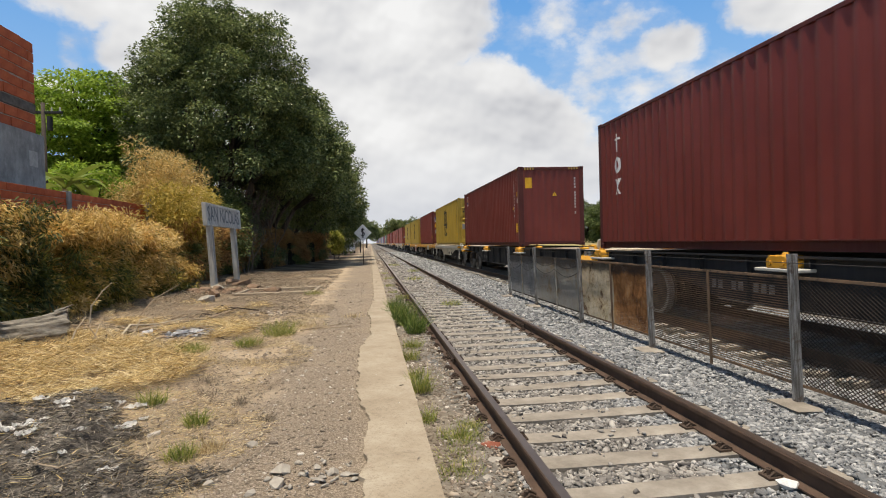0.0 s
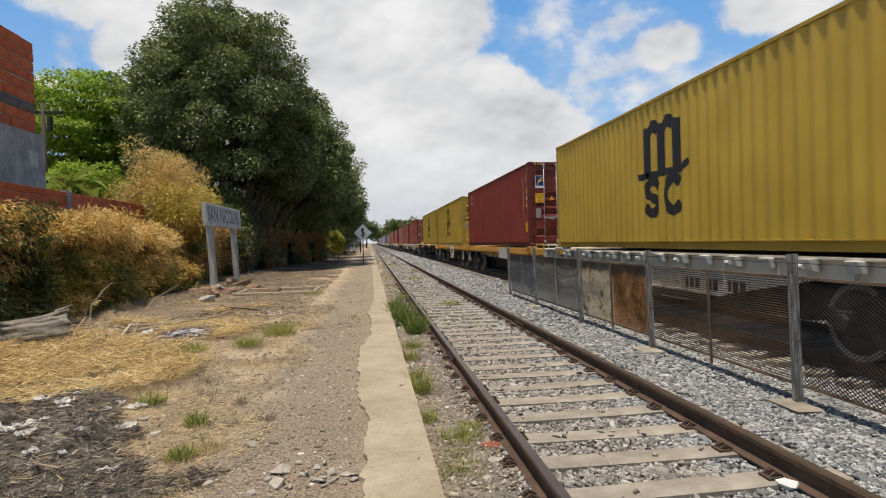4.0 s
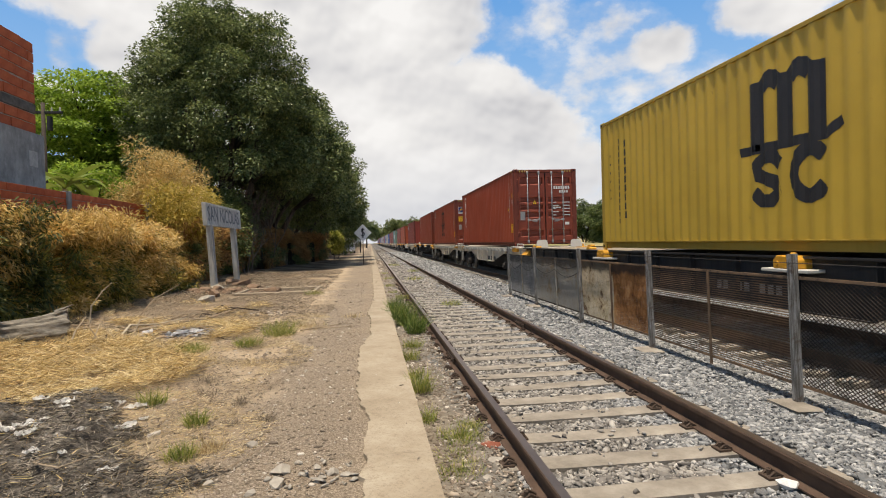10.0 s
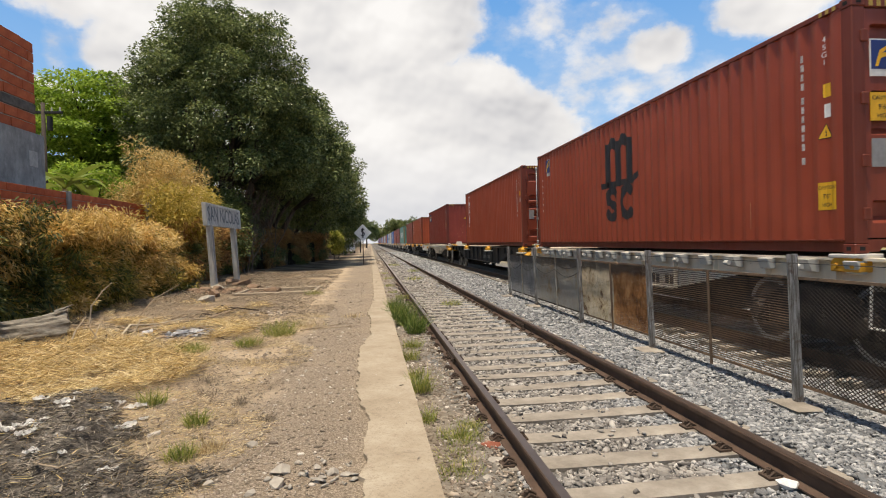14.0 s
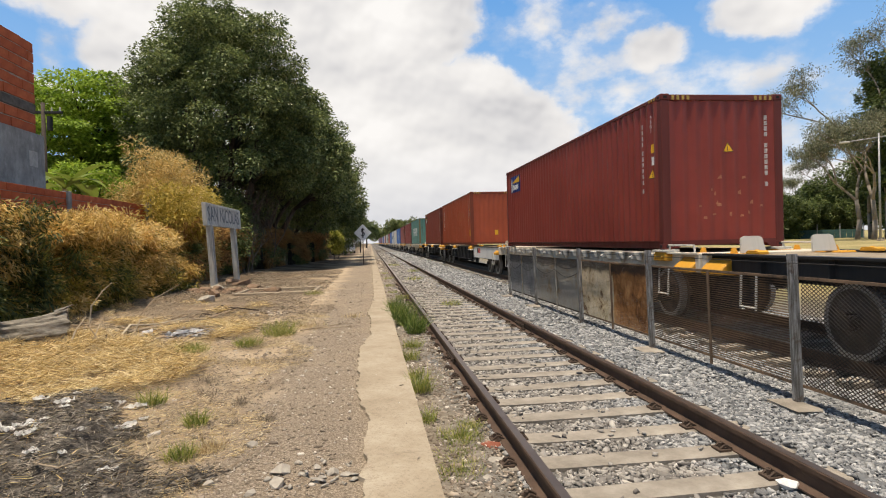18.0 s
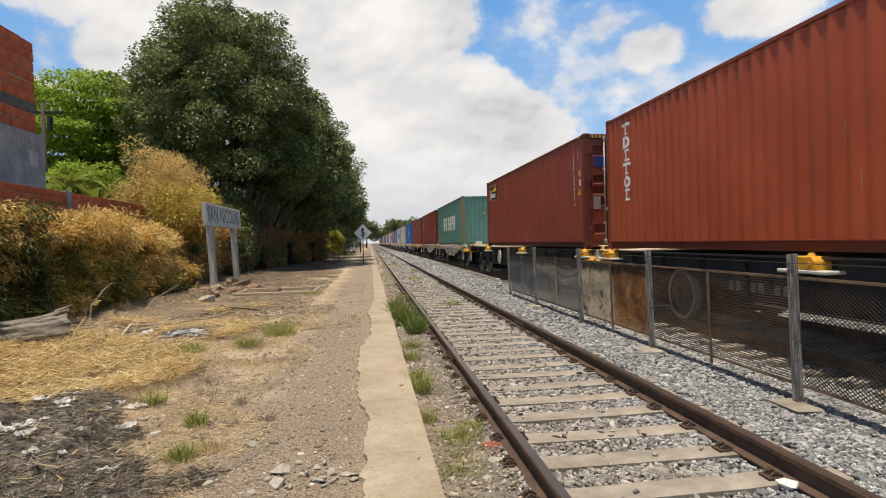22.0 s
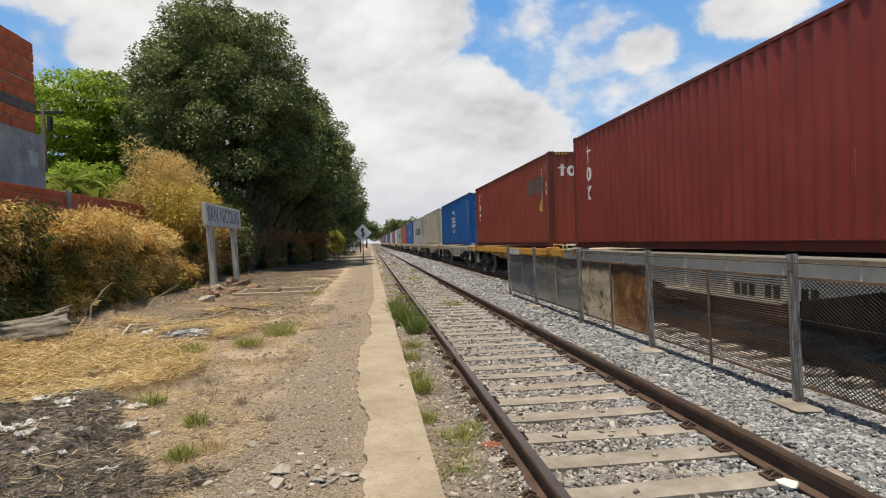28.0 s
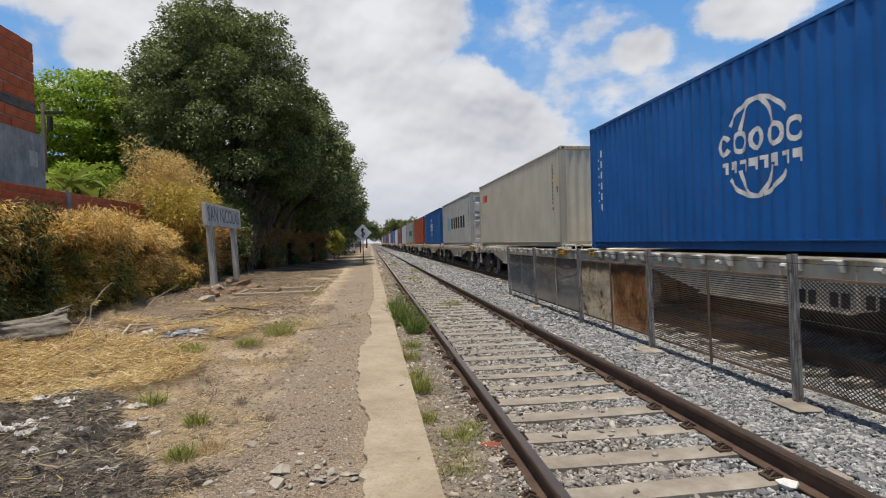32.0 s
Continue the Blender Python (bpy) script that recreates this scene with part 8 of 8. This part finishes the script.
def log():
    ob = thing("log", "grey weathered tree log with a broken end, lying by the hedge", "log")
    a, b = Vector((-6.9, 9.55, 0.26)), Vector((-5.10, 10.38, 0.46))
    ax = (b - a).normalized()
    u = ax.cross(Vector((0, 0, 1))).normalized()
    w = u.cross(ax)
    n, m = 48, 34
    bm = bmesh.new()
    rings = []
    for k in range(m + 1):
        f = k / m
        ring = []
        for i in range(n):
            q = 6.28318 * i / n
            ridge = 0.10 * noise.noise(Vector((math.cos(q) * 3, math.sin(q) * 3, f * 2.2))) + 0.09 * noise.noise(Vector((math.cos(q) * 7, math.sin(q) * 7, f * 5 + 4))) + 0.05 * math.sin(9 * q + 4 * f) + 0.05 * noise.noise(Vector((math.cos(q) * 16, math.sin(q) * 16, f * 4 + 2)))
            r = (0.16 + 0.13 * f) * (1 + ridge)
            out = (0.10 * noise.noise(Vector((math.cos(q) * 2.5, math.sin(q) * 2.5, 8))) + 0.05 * math.sin(q)) * max(0, f - 0.9) * 10
            ring.append(bm.verts.new(a.lerp(b, f) + ax * out + u * (r * math.cos(q)) + w * (r * math.sin(q)) + Vector((0, 0, 0.03 * math.sin(f * 5)))))
        rings.append(ring)
    for p, q in zip(rings, rings[1:]):
        for i in range(n):
            bm.faces.new((p[i], p[(i + 1) % n], q[(i + 1) % n], q[i]))
    end = bmesh.new()
    c = end.verts.new(b - ax * 0.06 + Vector((0, 0, 0.03)))
    rim = [end.verts.new(v.co) for v in rings[-1]]
    mid = [end.verts.new(v.co.lerp(c.co, 0.45) + ax * 0.05 * noise.noise(v.co * 14)) for v in rings[-1]]
    for i in range(n):
        j = (i + 1) % n
        end.faces.new((rim[i], rim[j], mid[j], mid[i]))
        end.faces.new((mid[i], mid[j], c))
    bm.faces.new(rings[0])
    # torn slivers along the top of the broken end
    for i, (q, ln) in enumerate(((1.1, 0.16), (1.45, 0.24), (1.8, 0.13), (2.3, 0.10))):
        p = b + (u * math.cos(q) + w * math.sin(q)) * 0.27
        bm_tube(bm, p - ax * 0.14, p + ax * ln * 0.5 + Vector((0, 0, ln * 0.35)), 0.04, 0.006, 6)
    wood = Mat("weathered_grey_wood", 0.9)
    wood.base(wood.ramp(wood.noise(1.0, 8.0, 0.75, (1.6, 8.0, 8.0)), [(0.34, (0.07, 0.06, 0.046)), (0.50, (0.25, 0.222, 0.178)), (0.68, (0.47, 0.43, 0.36))]))
    part("broken_end", end, plain("torn_brown_wood", (0.17, 0.125, 0.085), 0.9, 0, 0.4, 12.0, 0.5), ob, "brown broken end face")
    part("trunk_piece", bm, wood.bump(wood.noise(1.0, 8.0, 0.75, (3, 15, 15)), 1.0, 0.04).m, ob)


log()


def fallen_branch(pts, r, mat):
    ob = thing("fallen_branch", "dry bare branch lying on the ground", "branch", "fallen branches")
    bm = bmesh.new()
    tube_path(bm, [(x, y, float(ground_z(x, y)) + z) for x, y, z in pts], r, r * 0.4, 6)
    part("stick", bm, mat, ob)


dry_wood = plain("dry_pale_wood", (0.36, 0.28, 0.19), 0.85, 0, 0.3, 6.0, 0.3)
for pts, r in ((((-2.35, 4.25, 0.1), (-2.2, 4.05, 0.17), (-2.05, 4.0, 0.16), (-1.9, 4.05, 0.2)), 0.009), (((-4.4, 11.0, 0.06), (-3.9, 11.6, 0.12), (-3.3, 12.4, 0.14), (-3.0, 12.7, 0.22)), 0.03),
                             (((-3.9, 11.0, 0.04), (-3.3, 11.1, 0.1), (-2.7, 11.6, 0.05)), 0.02), (((-5.0, 10.3, 0.3), (-4.6, 10.0, 0.35), (-4.3, 9.8, 0.05)), 0.014), (((-1.2, 3.95, 0.03), (-1.0, 4.2, 0.03), (-0.85, 4.6, 0.02)), 0.006),
                             (((-1.3, 10.6, 0.03), (-0.9, 10.9, 0.04), (-0.5, 11.4, 0.02)), 0.014), (((-1.1, 10.9, 0.03), (-0.8, 10.6, 0.05), (-0.4, 10.8, 0.02)), 0.012), (((-4.9, 12.6, 0.02), (-4.6, 12.9, 0.5), (-4.3, 13.5, 0.75)), 0.014)):
    fallen_branch(pts, r, dry_wood)

pale_wood = plain("bleached_bare_wood", (0.58, 0.49, 0.36), 0.85, 0, 0.25, 6.0, 0.3)
for pts, r in ((((-4.34, 10.6, 0.08), (-4.43, 11.2, 0.16), (-4.1, 11.6, 0.13), (-3.74, 12.1, 0.17)), 0.022), (((-4.75, 9.7, 0.03), (-4.7, 9.8, 0.28), (-4.58, 9.9, 0.5)), 0.014), (((-5.0, 10.9, 0.1), (-4.95, 10.9, 0.55), (-4.75, 10.9, 0.82), (-4.6, 10.9, 0.95)), 0.013),
                             (((-4.55, 10.0, 0.05), (-4.45, 10.1, 0.38), (-4.25, 10.2, 0.06)), 0.011), (((-4.2, 10.7, 0.05), (-4.1, 10.8, 0.3), (-3.95, 10.9, 0.34), (-3.85, 10.9, 0.1)), 0.013), (((-3.9, 9.5, 0.04), (-3.5, 9.4, 0.05), (-3.0, 9.55, 0.03)), 0.010), (((-3.7, 8.6, 0.03), (-3.1, 8.7, 0.05), (-2.5, 8.65, 0.03)), 0.008)):
    fallen_branch(pts, r, pale_wood)
spot = np.stack([rng.normal(-3.25, 0.24, 260), rng.normal(10.95, 0.16, 260)], 1)
tagged(put("pale_rubble", stones("pale_rubble", np.column_stack([spot, ground_z(spot[:, 0], spot[:, 1]) + rng.uniform(0.01, 0.06, 260)]), 0.045 * np.exp(rng.normal(0, 0.5, 260))), plain("pale_grey_rubble", (0.46, 0.46, 0.47), 0.9, 0, 0.6, 14.0, 0.3)),
       "small patch of pale grey broken rubble on straw", "rubble", kind="stuff")

r_stick = random.Random(31)
for i in range(26):          # twigs and roots strewn between the log and the sign
    x, y = r_stick.uniform(-5.0, -2.4), r_stick.uniform(8.8, 15.0)
    a, ln, z = r_stick.uniform(0, 3.14), r_stick.uniform(0.2, 0.7), r_stick.uniform(0.03, 0.10)
    dx, dy = ln * math.cos(a), ln * math.sin(a) * 0.7
    fallen_branch([(x - dx, y - dy, z * 0.5), (x + r_stick.uniform(-0.12, 0.12), y, z + 0.06), (x + dx, y + dy, z * r_stick.uniform(0.3, 1.8))], r_stick.uniform(0.007, 0.02), dry_wood if i % 3 else bark_mat)


def stone_pile(x, y, n, rad, s, mat, label):
    a, q = rng.uniform(0, 6.28, n), np.sqrt(rng.uniform(0, 1, n)) * rad
    px, py = x + q * np.cos(a) * 1.3, y + q * np.sin(a)
    at = np.stack([px, py, ground_z(px, py) + 0.01 + rng.uniform(0, 1.2 * s, n) * (1 - q / rad)], 1)
    tagged(put("rubble_pile", stones("rubble_pile", at, s * np.exp(rng.normal(0, 0.4, n))), mat), label, "rubble", kind="stuff")


stone_pile(-3.2, 12.0, 260, 0.42, 0.045, stone_mat, "small pile of grey broken stone in the straw")
stone_pile(-2.5, 13.6, 160, 0.5, 0.04, pebble_mat, "scattered earthy stones by the path")
stone_pile(-5.0, 20.5, 260, 1.0, 0.09, rubble_mat, "broken brown rubble at the sign's foot")
stone_pile(-0.40, 3.98, 24, 0.28, 0.032, pale_stone, "small grey stones gathered on the earth")


def sunken_kerb():
    ob = thing("old_kerb_frame", "low pale concrete kerb frame sunk in the earth", "kerb")
    for x0, x1, y0, y1 in ((-4.2, -1.9, 18.7, 18.85), (-4.2, -1.9, 20.6, 20.75), (-4.3, -4.2, 18.7, 20.75), (-1.9, -1.8, 18.7, 20.75)):
        part("kerb", boxed(x0 + 0.005, x1 - 0.005, y0 + 0.005, y1 - 0.005, 0.0, PLAT + 0.1, 0.02), concrete, ob)


sunken_kerb()


# ---- what moves ----
def motions():
    times = [0, 4, 8, 12, 16, 20, 24, 28, 32]
    for c, w, s in TRAINED:
        walk(c, [(t, pose(TRAIN_X, s - gone(t), BASE)) for t in times])
        walk(w, [(t, pose(TRAIN_X, s - gone(t), 0)) for t in times])
    for ws, s, a in turning:
        if s > 275 or s < 0:
            continue
        # the wheels roll while they are within sight of the platform
        steps = [i / 15 for i in range(0, 481) if 0.0 < s - gone(i / 15) < 38]
        steps = [0.0] + [t for t in steps if 0 < t < 32] + [32.0]
        a0 = gone(steps[1]) if len(steps) > 2 else 0.0
        rows = []
        for i, t in enumerate(steps):
            q = steps[1] if i == 0 else (steps[-2] if i == len(steps) - 1 else t)
            rows.append((t, pose(0, a, RAIL + WR, math.degrees((gone(q) - a0) / WR))))
        walk(ws, rows)
    # the cloud drifts across
    walk(dome, [(0.0, pose(0, 0, EYE[2], 0, 0, 0)), (16.0, pose(0, 0, EYE[2], 0, 0, 1.25)), (32.0, pose(0, 0, EYE[2], 0, 0, 2.5))])


motions()
